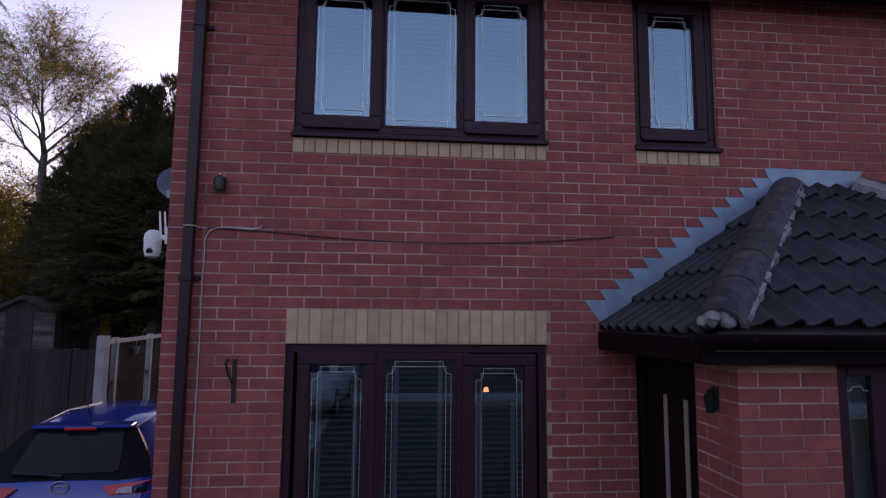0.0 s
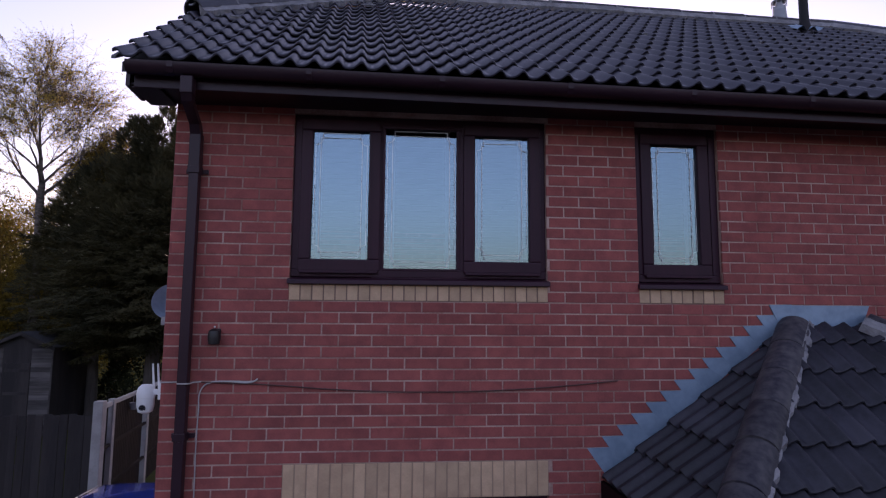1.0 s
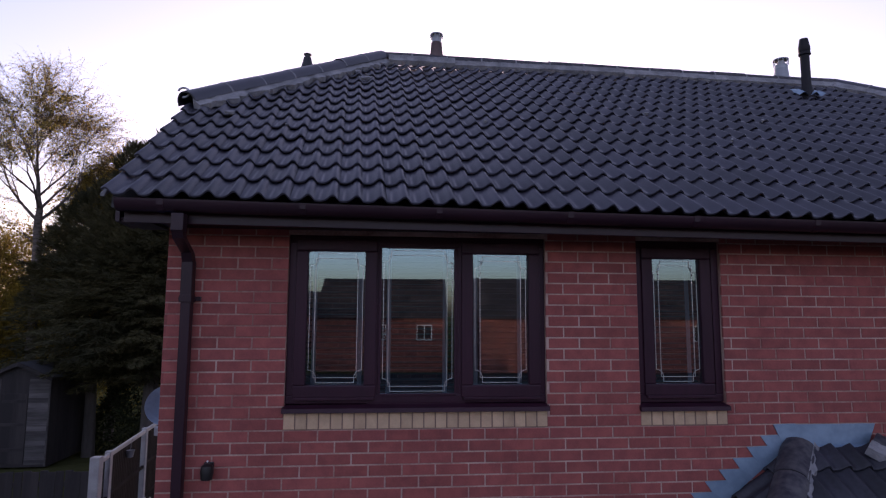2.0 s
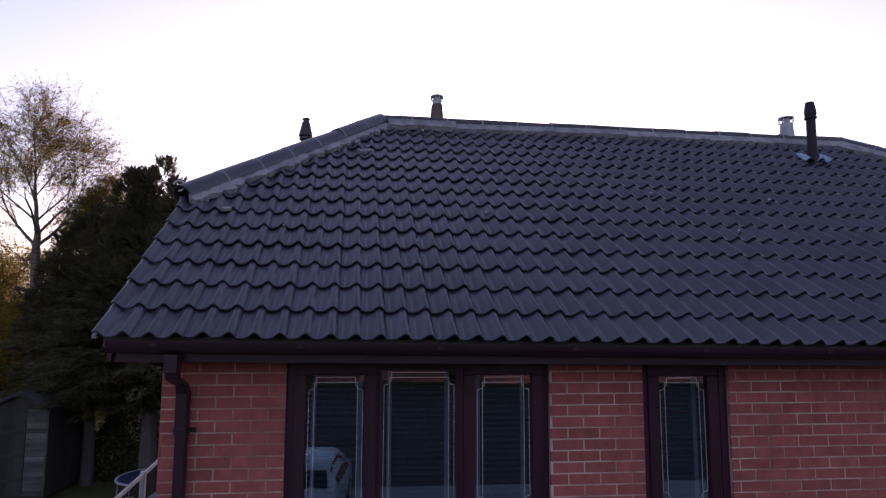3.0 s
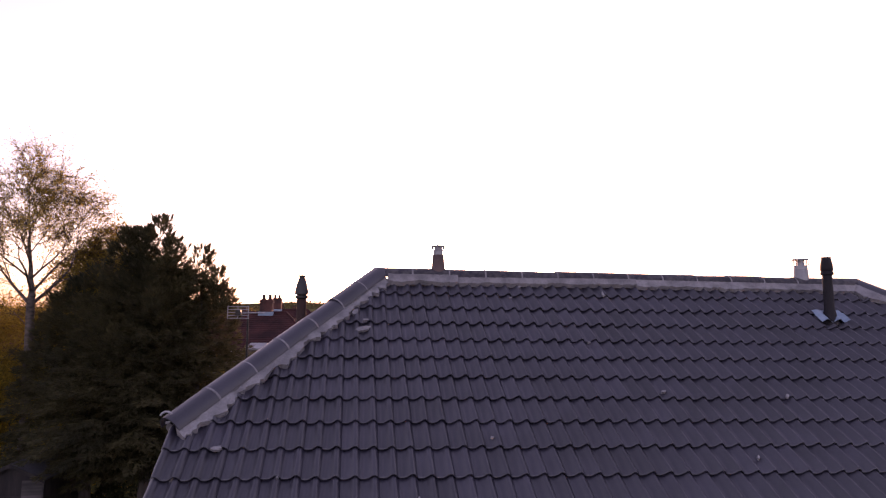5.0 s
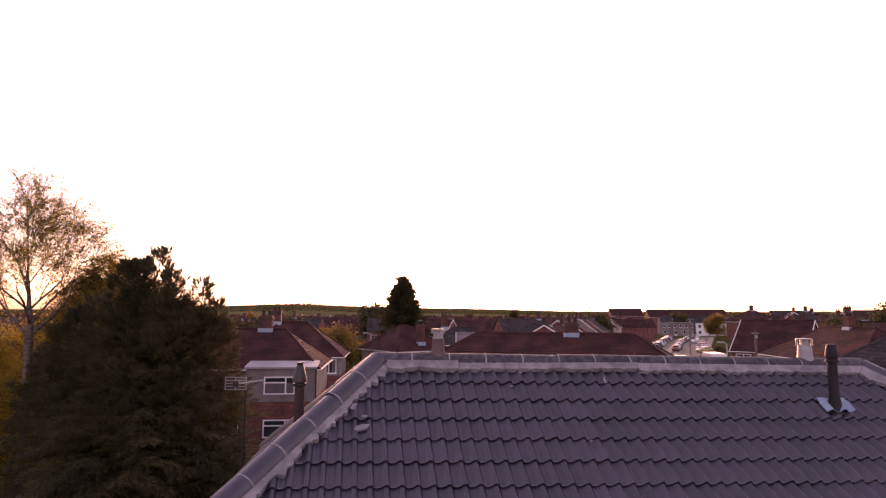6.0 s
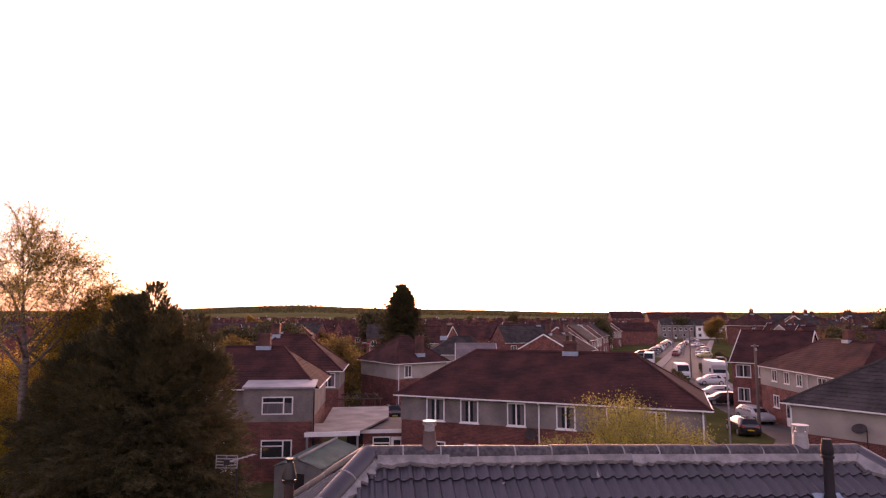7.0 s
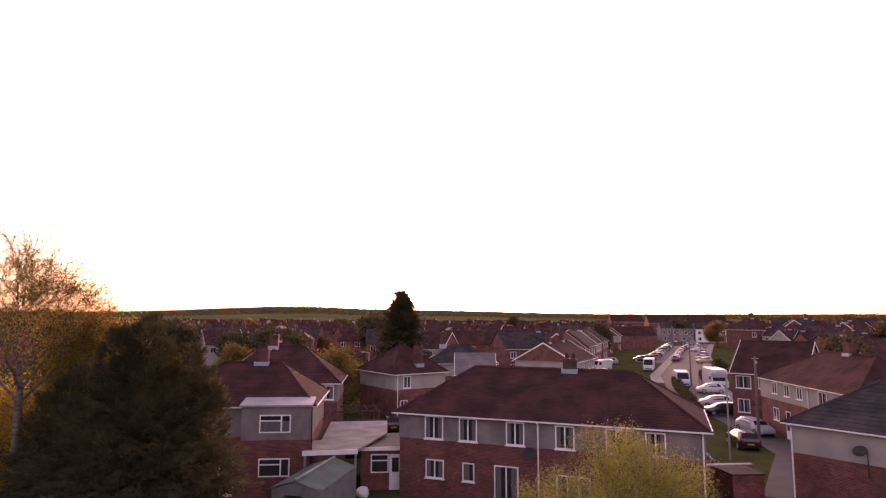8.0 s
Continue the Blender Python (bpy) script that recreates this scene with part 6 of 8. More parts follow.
branch_tree("willow_shrub", "spreading yellow-green shrub beside the willow", (11.2, 15.9, -0.2), 5.6, 0.08, 0.9, 4, BARK, WILLOW_LEAF, 47, 13, 0.062, 0.14, -0.01, 44, trunks=2, hang=0.22)

con = thing("conifer", "tall dark conical conifer rising over the roofs", "tree", pose(4.0, 92, -0.6))
bm = bmesh.new()
tube(bm, (0, 0, -0.2), (0, 0, 13.5), 0.35, 0.05, seg=8)
part("trunk", bm, BARK, con)
spray_crown("crown", con, CYPRESS_LEAF, [(0, 0, 0.4, 14.2, 4.0), (0.9, 0.2, 0.5, 12.8, 3.0), (-0.9, 0, 0.4, 12.4, 3.0), (0.1, -0.6, 0.4, 13.6, 3.0), (0, 0, 7.0, 14.0, 1.9), (0.4, 0, 7.0, 13.5, 1.8)], 190000, 8, 0.30, 0.13)


# ---- houses ----
# Darker brick colour used on the chimneys only.
CHIMNEY_BRICK = shade("dark_chimney_brick", (0.13, 0.048, 0.040), (0.055, 0.026, 0.024), 0.9, grain=9, patch=1.5, bump=0.3)


def courses(bm, el, er, rr_, rl, n, lift=0.032):
    """A tiled slope as overlapping courses from the eaves (el, er) to the head (rl, rr_), one connected skin."""
    el, er, rr_, rl = (Vector(q) for q in (el, er, rr_, rl))
    prev = None
    for i in range(n + 1):
        a, b = el.lerp(rl, i / n), er.lerp(rr_, i / n)
        low = [bm.verts.new(a), bm.verts.new(b)]
        if prev:
            bm.faces.new((prev[0], prev[1], low[1], low[0]))
        if i < n:
            high = [bm.verts.new(a + Vector((0, 0, lift))), bm.verts.new(b + Vector((0, 0, lift)))]
            bm.faces.new((low[0], low[1], high[1], high[0]))
            prev = high


def house(name, label, m, w, d, eave, rise, hip=True, upper=None, band=2.35, wins=(), chims=(), lower=None, roof_mat=None, base=-0.6, group="", n=14, gable_front=False, hipl=None, pipes=(), bargeboards=False, plain=False):
    """A house: front along x at y = 0, facing -y. wins: rows of x0, x1, z0, z1, lights and 'door' or ''. Heights over its own ground."""
    lower, roof_mat = lower or FAR_BRICK, roof_mat or FAR_TILE
    h = thing(name, label, "house", m, group)
    bm = bmesh.new()
    if hip:
        box(bm, 0, w, 0, d, base, eave - 0.02)
    else:
        prism(bm, [(0, base), (d, base), (d, eave), (d / 2, eave + rise - 0.1), (0, eave)], 0, w, "x")
    part("wall", bm, lower, h)
    if upper:
        bm = bmesh.new()
        e = 0.035
        box(bm, -e, w + e, -e, d + e, band, eave - 0.03, 0.01)
        part("rendered_wall", bm, upper, h, "rendered upper storey")
    o, z0 = 0.35, eave - 0.12
    run_ = d / 2 + o
    hl = (d / 2 + o) * 0.92 if hipl is None else hipl
    bm = bmesh.new()
    A, B, C, D = (-o, -o, z0), (w + o, -o, z0), (w + o, d + o, z0), (-o, d + o, z0)
    zr = eave + rise
    if hip:
        R0, R1 = (-o + hl, d / 2, zr), (w + o - hl, d / 2, zr)
        courses(bm, A, B, R1, R0, n)
        courses(bm, C, D, R0, R1, n)
        courses(bm, B, C, R1, R1, n)
        courses(bm, D, A, R0, R0, n)
    else:
        R0, R1 = (-0.12, d / 2, zr), (w + 0.12, d / 2, zr)
        A, B, C, D = (-0.12, -o, z0), (w + 0.12, -o, z0), (w + 0.12, d + o, z0), (-0.12, d + o, z0)
        courses(bm, A, B, R1, R0, n)
        courses(bm, C, D, R0, R1, n)
    q = [bm.verts.new(p_) for p_ in (A, B, C, D)]
    bm.faces.new(q[::-1])
    bmesh.ops.remove_doubles(bm, verts=bm.verts, dist=0.004)
    bmesh.ops.dissolve_degenerate(bm, dist=1e-4, edges=bm.edges)
    bmesh.ops.recalc_face_normals(bm, faces=bm.faces)
    rf = part("roof", bm, roof_mat, h)
    bm = bmesh.new()
    tube(bm, R0, R1, 0.11, seg=8)
    if plain:
        bm.free()
    elif hip:
        for a_, b_ in ((A, R0), (B, R1), (C, R1), (D, R0)):
            tube(bm, a_, b_, 0.09, seg=8)
    if not plain:
        part("ridge_tiles", bm, roof_mat, rf)
    bm = bmesh.new()
    for x0, y0, x1, y1 in ((-o, -o - 0.06, w + o, -o), (-o, d + o, w + o, d + o + 0.06)) + (((-o - 0.06, -o, -o, d + o), (w + o, -o, w + o + 0.06, d + o)) if hip else ()):
        box(bm, x0, x1, y0, y1, z0 - 0.05, z0 + 0.02)
    if plain:
        bm.free()
    else:
        part("gutter", bm, WHITE, h)
    if bargeboards:
        bm = bmesh.new()
        for x in (-0.17, w + 0.12):
            prism(bm, [(-o, z0 - 0.05), (d / 2, zr - 0.1), (d + o, z0 - 0.05), (d + o, z0 + 0.12), (d / 2, zr + 0.09), (-o, z0 + 0.12)], x, x + 0.05, "x")
        part("bargeboard", bm, WHITE, h)
    for x in pipes:
        bm = bmesh.new()
        tube(bm, (x, -0.09, base), (x, -0.09, z0 - 0.2), 0.045, seg=8)
        tube(bm, (x, -0.09, z0 - 0.2), (x, -o - 0.03, z0 - 0.05), 0.045, seg=8)
        part("downpipe", bm, WHITE, h)
    for x0, x1, za, zb, lights, kind in wins:
        f = 0.07
        bm = bmesh.new()
        e0 = -0.05 if (upper and za > band - 0.2) else -0.012
        ring(bm, x0, x1, za, zb, f, e0 - 0.03, 0.05, 0)
        for k in range(1, lights):
            x = x0 + (x1 - x0) * k / lights
            box(bm, x - 0.04, x + 0.04, e0 - 0.028, 0.05, za + f, zb - f)
        if kind == "top":
            box(bm, x0 + f, x0 + (x1 - x0) * 0.66, e0 - 0.027, 0.05, zb - 0.42, zb - 0.34)
        if kind == "door":
            box(bm, x0 + f, x1 - f, e0 - 0.02, 0.04, za + f, za + 0.75)
        wn_ = part("door" if kind == "door" else "window", bm, WHITE, h, "white plastic door" if kind == "door" else "white plastic window")
        bm = bmesh.new()
        box(bm, x0 + f, x1 - f, e0 - 0.005, 0.04, za + f, zb - f)
        part("pane", bm, FAR_GLASS, wn_)
        if kind != "door" and not plain:
            lw = (x1 - x0) / lights
            for k in range(lights):
                bm = bmesh.new()
                a_ = x0 + lw * k + f + (0.0 if k < lights / 2 else lw * 0.42 - f)
                box(bm, a_, a_ + lw * 0.58 - f, e0 - 0.009, e0 - 0.004, za + f, zb - f)
                part("curtain", bm, NET, wn_, "pale curtain behind the glass")
        if kind != "door" and not plain:
            bm = bmesh.new()
            box(bm, x0 - 0.05, x1 + 0.05, e0 - 0.10, 0.0, za - 0.06, za)
            part("window_sill", bm, WHITE, wn_)
    for cx, cy, top_ in chims:
        bm = bmesh.new()
        zb = eave + rise * (1 - abs(cy - d / 2) / run_) - 0.5
        box(bm, cx - 0.40, cx + 0.40, cy - 0.30, cy + 0.30, zb, top_, 0.01)
        box(bm, cx - 0.45, cx + 0.45, cy - 0.35, cy + 0.35, top_ - 0.22, top_ - 0.08, 0.01)
        c = part("chimney", bm, CHIMNEY_BRICK, h)
        if plain:
            continue
        bm = bmesh.new()
        box(bm, cx - 0.48, cx + 0.48, cy - 0.38, cy + 0.38, zb, zb + 0.56)
        part("lead_flashing", bm, LEAD, c)
        for dx in (-0.20, 0.20):
            bm = bmesh.new()
            lathe(bm, [(0.13, top_ - 0.02), (0.11, top_ + 0.10), (0.10, top_ + 0.26), (0.13, top_ + 0.29), (0.12, top_ + 0.32)], (cx + dx, cy, 0), 12)
            part("chimney_pot", bm, TERRA, c)
    return h


# the pair of houses behind the garden
h2 = pose(2.5, 32.9, 0, 0, 0, math.degrees(math.atan2(-0.44, 0.898)))
house("semi_detached_house", "red brick and grey rendered pair of houses with brown hipped roof", h2, 17.0, 7.8, 4.62, 2.42, upper=RENDER, band=3.02, base=-0.5, n=20, pipes=(8.46, 16.9), chims=((9.7, 3.9, 7.75),),
      wins=((1.66, 2.82, 3.08, 4.40, 2, ""), (3.81, 4.91, 3.08, 4.40, 2, ""), (6.63, 7.69, 3.08, 4.36, 2, ""), (1.71, 2.86, 0.84, 1.90, 2, ""), (4.01, 4.73, 0.84, 1.88, 1, ""), (5.91, 7.32, -0.28, 1.90, 2, "double"),
            (9.42, 10.47, 3.08, 4.34, 2, ""), (12.11, 13.22, 3.08, 4.34, 2, ""), (14.12, 15.14, 3.08, 4.30, 2, ""), (9.43, 11.25, -0.25, 1.70, 3, "double"), (13.2, 14.5, 0.8, 1.9, 2, "")))
sdish = thing("satellite_dish", "dark satellite dish on the brick wall", "satellite dish", h2 @ pose(8.05, -0.25, 2.72))
bm = bmesh.new()
lathe(bm, [(0.01, -0.06), (0.2, -0.03), (0.33, 0.03), (0.33, 0.04), (0.2, -0.02), (0.01, -0.05)], (0, 0, 0), 20)
bmesh.ops.rotate(bm, verts=bm.verts, matrix=Matrix.Rotation(radians(75), 3, "X"))
part("reflector", bm, GREY_TILE, sdish)
bm = bmesh.new()
tube(bm, (0, 0.05, -0.05), (0, 0.26, -0.2), 0.025, seg=8)
part("mount", bm, GALV, sdish)

# the house with the flat-roofed bay
h1 = pose(-11.5, 33.2, 0)
house("house", "dark brick house with brown hipped roof and flat-roofed bay", h1, 8.6, 7.4, 5.0, 2.2, upper=RENDER, band=3.1, base=-0.5, n=18, chims=((4.9, 3.7, 8.1),), hipl=2.75,
      wins=((1.0, 2.4, 3.4, 4.5, 2, ""), (3.35, 4.2, -0.3, 1.75, 1, "door")))
bay = thing("bay_extension", "two-storey flat-roofed bay, grey render over dark brick", "house extension", pose(-6.72, 32.2, 0))
bm = bmesh.new()
box(bm, 0, 3.95, 0, 0.96, -0.5, 3.08)
part("wall", bm, FAR_BRICK, bay)
bm = bmesh.new()
box(bm, -0.02, 3.97, -0.02, 0.96, 3.08, 5.04, 0.01)
part("rendered_wall", bm, RENDER, bay)
bm = bmesh.new()
prism(bm, [(-0.18, 5.0), (1.5, 5.28), (1.5, 5.36), (-0.18, 5.10)], -0.12, 4.07, "x")
part("felt_roof", bm, GALV, bay, "pale mineral felt roof")
for x0, x1, za, zb in ((1.02, 2.82, 3.50, 4.53), (1.04, 2.82, 1.02, 2.06)):
    bm = bmesh.new()
    ring(bm, x0, x1, za, zb, 0.07, -0.06, 0.0, 0)
    wq = part("window", bm, WHITE, bay, "white plastic window")
    bm = bmesh.new()
    box(bm, x0 + 1.22, x0 + 1.30, -0.058, 0, za + 0.07, zb - 0.07)
    part("mullion", bm, WHITE, wq)
    bm = bmesh.new()
    box(bm, x0 + 0.07, x0 + 1.22, -0.057, 0, zb - 0.38, zb - 0.31)
    part("transom", bm, WHITE, wq)
    bm = bmesh.new()
    box(bm, x0 + 0.07, x1 - 0.07, -0.035, 0.0, za + 0.07, zb - 0.07)
    part("pane", bm, FAR_GLASS, wq)
    if za > 3:
        bm = bmesh.new()
        box(bm, x0 + 0.08, x1 - 0.08, -0.0395, -0.0355, za + 0.08, zb - 0.36)
        part("blind", bm, NET, wq, "pale blind behind the glass")
bm = bmesh.new()
tube(bm, (4.03, -0.06, -0.5), (4.03, -0.06, 4.98), 0.045, seg=8)
part("downpipe", bm, BLACK, bay)

# canopy, outhouse and green shed between the two
CANOPY = shade("canopy_sheet", (0.34, 0.32, 0.30), (0.22, 0.21, 0.20), 0.95, spec=0.1, grain=14, patch=0.8, bump=0.1)
cn = thing("carport", "flat pale sheet carport roof on posts between the houses", "carport")
bm = bmesh.new()
prism(bm, [(-3.1, 31.8), (0.0, 32.05), (1.75, 37.1), (1.75, 41.8), (-2.4, 41.6), (-2.4, 35.0), (-3.0, 34.9)], 2.40, 2.50)
part("roof_sheet", bm, CANOPY, cn)
bm = bmesh.new()
prism(bm, [(-3.15, 31.74), (0.03, 31.99), (0.03, 32.04), (-3.15, 31.79)], 2.26, 2.52)
part("fascia", bm, WHITE, cn)
for x, y in ((-3.0, 31.9), (-0.1, 32.15), (1.6, 37.2)):
    bm = bmesh.new()
    box(bm, x - 0.06, x + 0.06, y - 0.06, y + 0.06, -0.4, 2.40)
    part("post", bm, GALV, cn)
oh = thing("outhouse", "small flat-roofed brick outhouse with white door and window", "outhouse", pose(0.15, 33.9, 0))
bm = bmesh.new()
box(bm, 0, 2.55, 0, 4.2, -0.5, 2.15)
part("wall", bm, FAR_BRICK, oh)
bm = bmesh.new()
box(bm, -0.12, 2.56, -0.15, 4.3, 2.152, 2.27, 0.01)
part("flat_roof", bm, FELT, oh)
bm = bmesh.new()
box(bm, -0.14, 2.56, -0.18, -0.152, 2.05, 2.28)
part("fascia", bm, WHITE, oh)
bm = bmesh.new()
ring(bm, 0.6, 1.70, 0.70, 1.82, 0.07, -0.03, 0.03, 0)
box(bm, 0.67, 1.63, -0.028, 0.03, 1.40, 1.47)
wq = part("window", bm, WHITE, oh, "white plastic window")
bm = bmesh.new()
box(bm, 0.67, 1.63, -0.012, 0.02, 0.77, 1.75)
part("pane", bm, FAR_GLASS, wq)
bm = bmesh.new()
box(bm, 1.74, 2.48, -0.03, 0.03, -0.45, 1.80, 0.01)
dq = part("door", bm, WHITE, oh, "white half-glazed door")
bm = bmesh.new()
box(bm, 1.90, 2.32, -0.036, 0.0, 0.75, 1.60)
part("pane", bm, FAR_GLASS, dq)

GREEN = shade("green_sheet", (0.17, 0.29, 0.25), (0.11, 0.20, 0.17), 0.6, grain=14, patch=1.0, bump=0.15)
gs = thing("green_roofed_shed", "shed with ribbed green sheet roof behind the garden", "shed")
e0, e1 = Vector((-2.75, 26.4, 2.25)), Vector((-1.25, 31.2, 2.25))
ax_ = (e1 - e0).normalized()
sd_ = Vector((ax_.y, -ax_.x, 0))
bm = bmesh.new()
for s in (-1, 1):
    k = 26
    for i in range(k):
        for j in (0, 1):
            a0, a1 = e0.lerp(e1, (i + 0.5 * j) / k), e0.lerp(e1, (i + 0.5 * j + 0.5) / k)
            o0, o1 = (0.025, 0.0) if j == 0 else (0.0, 0.025)
            dn = sd_ * (s * 1.35) + Vector((0, 0, -0.42))
            q = [bm.verts.new(a0 + Vector((0, 0, o0))), bm.verts.new(a1 + Vector((0, 0, o1))), bm.verts.new(a1 + dn + Vector((0, 0, o1))), bm.verts.new(a0 + dn + Vector((0, 0, o0)))]
            bm.faces.new(q)
bmesh.ops.solidify(bm, geom=bm.faces[:], thickness=0.02)
part("roof_sheet", bm, GREEN, gs)
bm = bmesh.new()
tube(bm, e0 - ax_ * 0.03 + Vector((0, 0, 0.04)), e1 + Vector((0, 0, 0.04)), 0.09, seg=8)
part("ridge_cap", bm, CANOPY, gs)
m = Matrix(((sd_.x, ax_.x, 0, e0.x), (sd_.y, ax_.y, 0, e0.y), (0, 0, 1, 0), (0, 0, 0, 1)))
bm = bmesh.new()
prism(bm, [(-1.25, -0.5), (1.25, -0.5), (1.25, 1.82), (0, 2.2), (-1.25, 1.82)], 0.08, (e1 - e0).length - 0.1, "y")
bm.transform(m)
part("wall", bm, GALV, gs)
bm = bmesh.new()
prism(bm, [(-0.55, -0.45), (0.35, -0.45), (0.35, 1.55), (-0.55, 1.55)], 0.05, 0.08, "y")
bm.transform(m)
part("door", bm, FENCE_WOOD, gs)
bag = thing("garden_bag", "white builder's sack slumped by the outhouse", "sack", pose(0.35, 32.6, -0.35))
bm = bmesh.new()
bmesh.ops.create_icosphere(bm, subdivisions=3, radius=0.5, matrix=Matrix.Diagonal((1.0, 0.8, 0.85, 1)))
for q in bm.verts:
    q.co *= (1 + 0.30 * noise.noise(q.co * 3.1) + 0.16 * noise.noise(q.co * 8.0)) * 0.82
    q.co.z = max(q.co.z, -0.30) + 0.28
part("sack", bm, WHITE_R, bag, smooth=True)

# houses farther back
house("house", "brick house with brown hipped roof behind the bay house", pose(-11.8, 49.2, 0), 9.2, 7.4, 4.6, 2.9, upper=RENDER, band=2.9, chims=((3.0, 3.7, 8.6),), wins=((7.6, 8.9, 3.1, 4.3, 2, ""),))
house("corner_house", "grey rendered and brick corner house with brown hipped roof", pose(2.55, 57.3, 0, 0, 0, 30), 6.2, 7.6, 4.55, 2.5, upper=CREAM_R, band=2.85, pipes=(0.25,), chims=((3.4, 0.9, 7.2),), hipl=2.9,
      wins=((0.95, 1.85, 3.02, 4.22, 2, ""), (0.6, 1.5, 0.7, 1.8, 2, "")))
house("house", "brick house with a low dark hipped roof behind the corner house", pose(6.6, 72.5, 0, 0, 0, -6), 9.0, 7.6, 4.5, 2.1, upper=CREAM_R, band=2.85, chims=((2.2, 3.8, 8.3),), roof_mat=GREY_TILE, wins=((0.6, 1.7, 3.0, 4.2, 2, ""), (4.2, 5.3, 3.0, 4.2, 2, "")))
# Roof colour lifted to carry the sky's sheen on this slope.
SKYLIT_TILE = shade("sky_lit_roof_tile", (0.19, 0.15, 0.16), (0.12, 0.095, 0.105), 0.6, grain=7, patch=0.9, bump=0.3)
house("house", "small house with a gable roof coloured pale by reflected sky", pose(9.1, 60.2, 0, 0, 0, -6), 4.3, 5.6, 4.2, 2.0, hip=False, roof_mat=SKYLIT_TILE, lower=RENDER, bargeboards=True)
house("terraced_house", "cream terrace with red-brown roof and white bargeboards", pose(25.9, 72.2, 0, 0, 0, 58), 12.4, 8.0, 4.5, 2.4, hip=False, upper=CREAM_R, band=2.7, base=-0.8, bargeboards=True, chims=((2.2, 4.0, 8.2), (9.0, 4.0, 8.2)),
      wins=((0.9, 1.9, 3.1, 4.2, 2, ""), (3.3, 4.3, 3.1, 4.2, 2, ""), (5.7, 6.7, 3.1, 4.2, 2, ""), (8.1, 9.1, 3.1, 4.2, 2, ""), (10.4, 11.4, 3.1, 4.2, 2, ""), (1.0, 2.2, 0.6, 1.8, 2, ""), (5.6, 6.8, 0.6, 1.8, 2, "")))
h4 = pose(38.25, 51.9, 0, 0, 0, math.degrees(math.atan2(-0.99, -0.13)))
house("semi_detached_house", "cream rendered and brick pair of houses facing the street", h4, 14.5, 8.2, 4.62, 2.6, upper=CREAM_R, band=2.7, base=-0.7, n=18, pipes=(8.16,), chims=((7.4, 4.1, 8.2),),
      wins=((2.25, 3.15, 3.25, 4.3, 2, ""), (4.4, 5.25, 3.25, 4.3, 2, ""), (6.45, 7.3, 3.25, 4.3, 2, ""), (2.25, 3.25, 0.85, 2.0, 2, ""), (4.4, 5.15, -0.5, 1.95, 1, "door"), (9.6, 10.8, 3.2, 4.3, 2, ""), (6.6, 7.6, 0.9, 2.0, 2, "")))
house("gabled_house", "brick house with a sweeping brown gable roof", pose(38.6, 57.4, 0, 0, 0, -48), 7.0, 8.6, 4.55, 3.2, hip=False, base=-0.7, bargeboards=True, wins=((0.4, 1.9, 2.9, 4.2, 2, ""), (2.6, 3.6, 3.0, 4.2, 2, ""), (0.5, 1.7, 0.4, 1.8, 2, "")))
h5 = pose(23.95, 27.6, 0, 0, 0, math.degrees(math.atan2(-3.73, 2.26)))
house("house", "cream rendered house with grey hipped tile roof and brick ground floor", h5, 13.0, 9.0, 4.62, 2.75, upper=CREAM_R, band=2.93, base=-0.6, n=16, roof_mat=GREY_TILE, pipes=(0.05,))
pd = thing("satellite_dish", "dark satellite dish on a tall pole at the house wall", "satellite dish", h5 @ pose(3.45, -0.45, 3.55))
bm = bmesh.new()
lathe(bm, [(0.01, -0.055), (0.20, -0.03), (0.34, 0.025), (0.34, 0.04), (0.20, -0.018), (0.01, -0.04)], (0, 0, 0.1), 20)
bmesh.ops.rotate(bm, verts=bm.verts, matrix=Matrix.Rotation(radians(38), 3, "X"))
part("reflector", bm, GREY_TILE, pd)
bm = bmesh.new()
tube(bm, (0.28, 0.05, -1.2), (0.28, 0.05, 0.1), 0.025, seg=8)
tube(bm, (0.28, 0.05, 0.0), (0.0, 0.0, 0.02), 0.025, seg=8)
tube(bm, (0.28, 0.05, -1.0), (0.28, 0.46, -1.0), 0.02, seg=8)
part("pole", bm, BLACK, pd)

# garden wall and gate pier by the street
gw = thing("garden_wall", "dark brick garden wall with stone coping and pier", "wall")
bm = bmesh.new()
box(bm, 20.6, 24.4, 32.1, 32.35, -0.5, 1.14)
part("wall", bm, FAR_BRICK, gw)
bm = bmesh.new()
box(bm, 20.6, 24.45, 32.05, 32.4, 1.142, 1.22, 0.01)
part("coping", bm, CONCRETE, gw)
bm = bmesh.new()
box(bm, 21.8, 23.7, 29.9, 31.6, -0.5, 1.12)
part("pier", bm, FAR_BRICK, gw)
bm = bmesh.new()
box(bm, 21.7, 23.8, 29.8, 31.7, 1.122, 1.22, 0.01)
part("pier_cap", bm, GREY_TILE, gw)

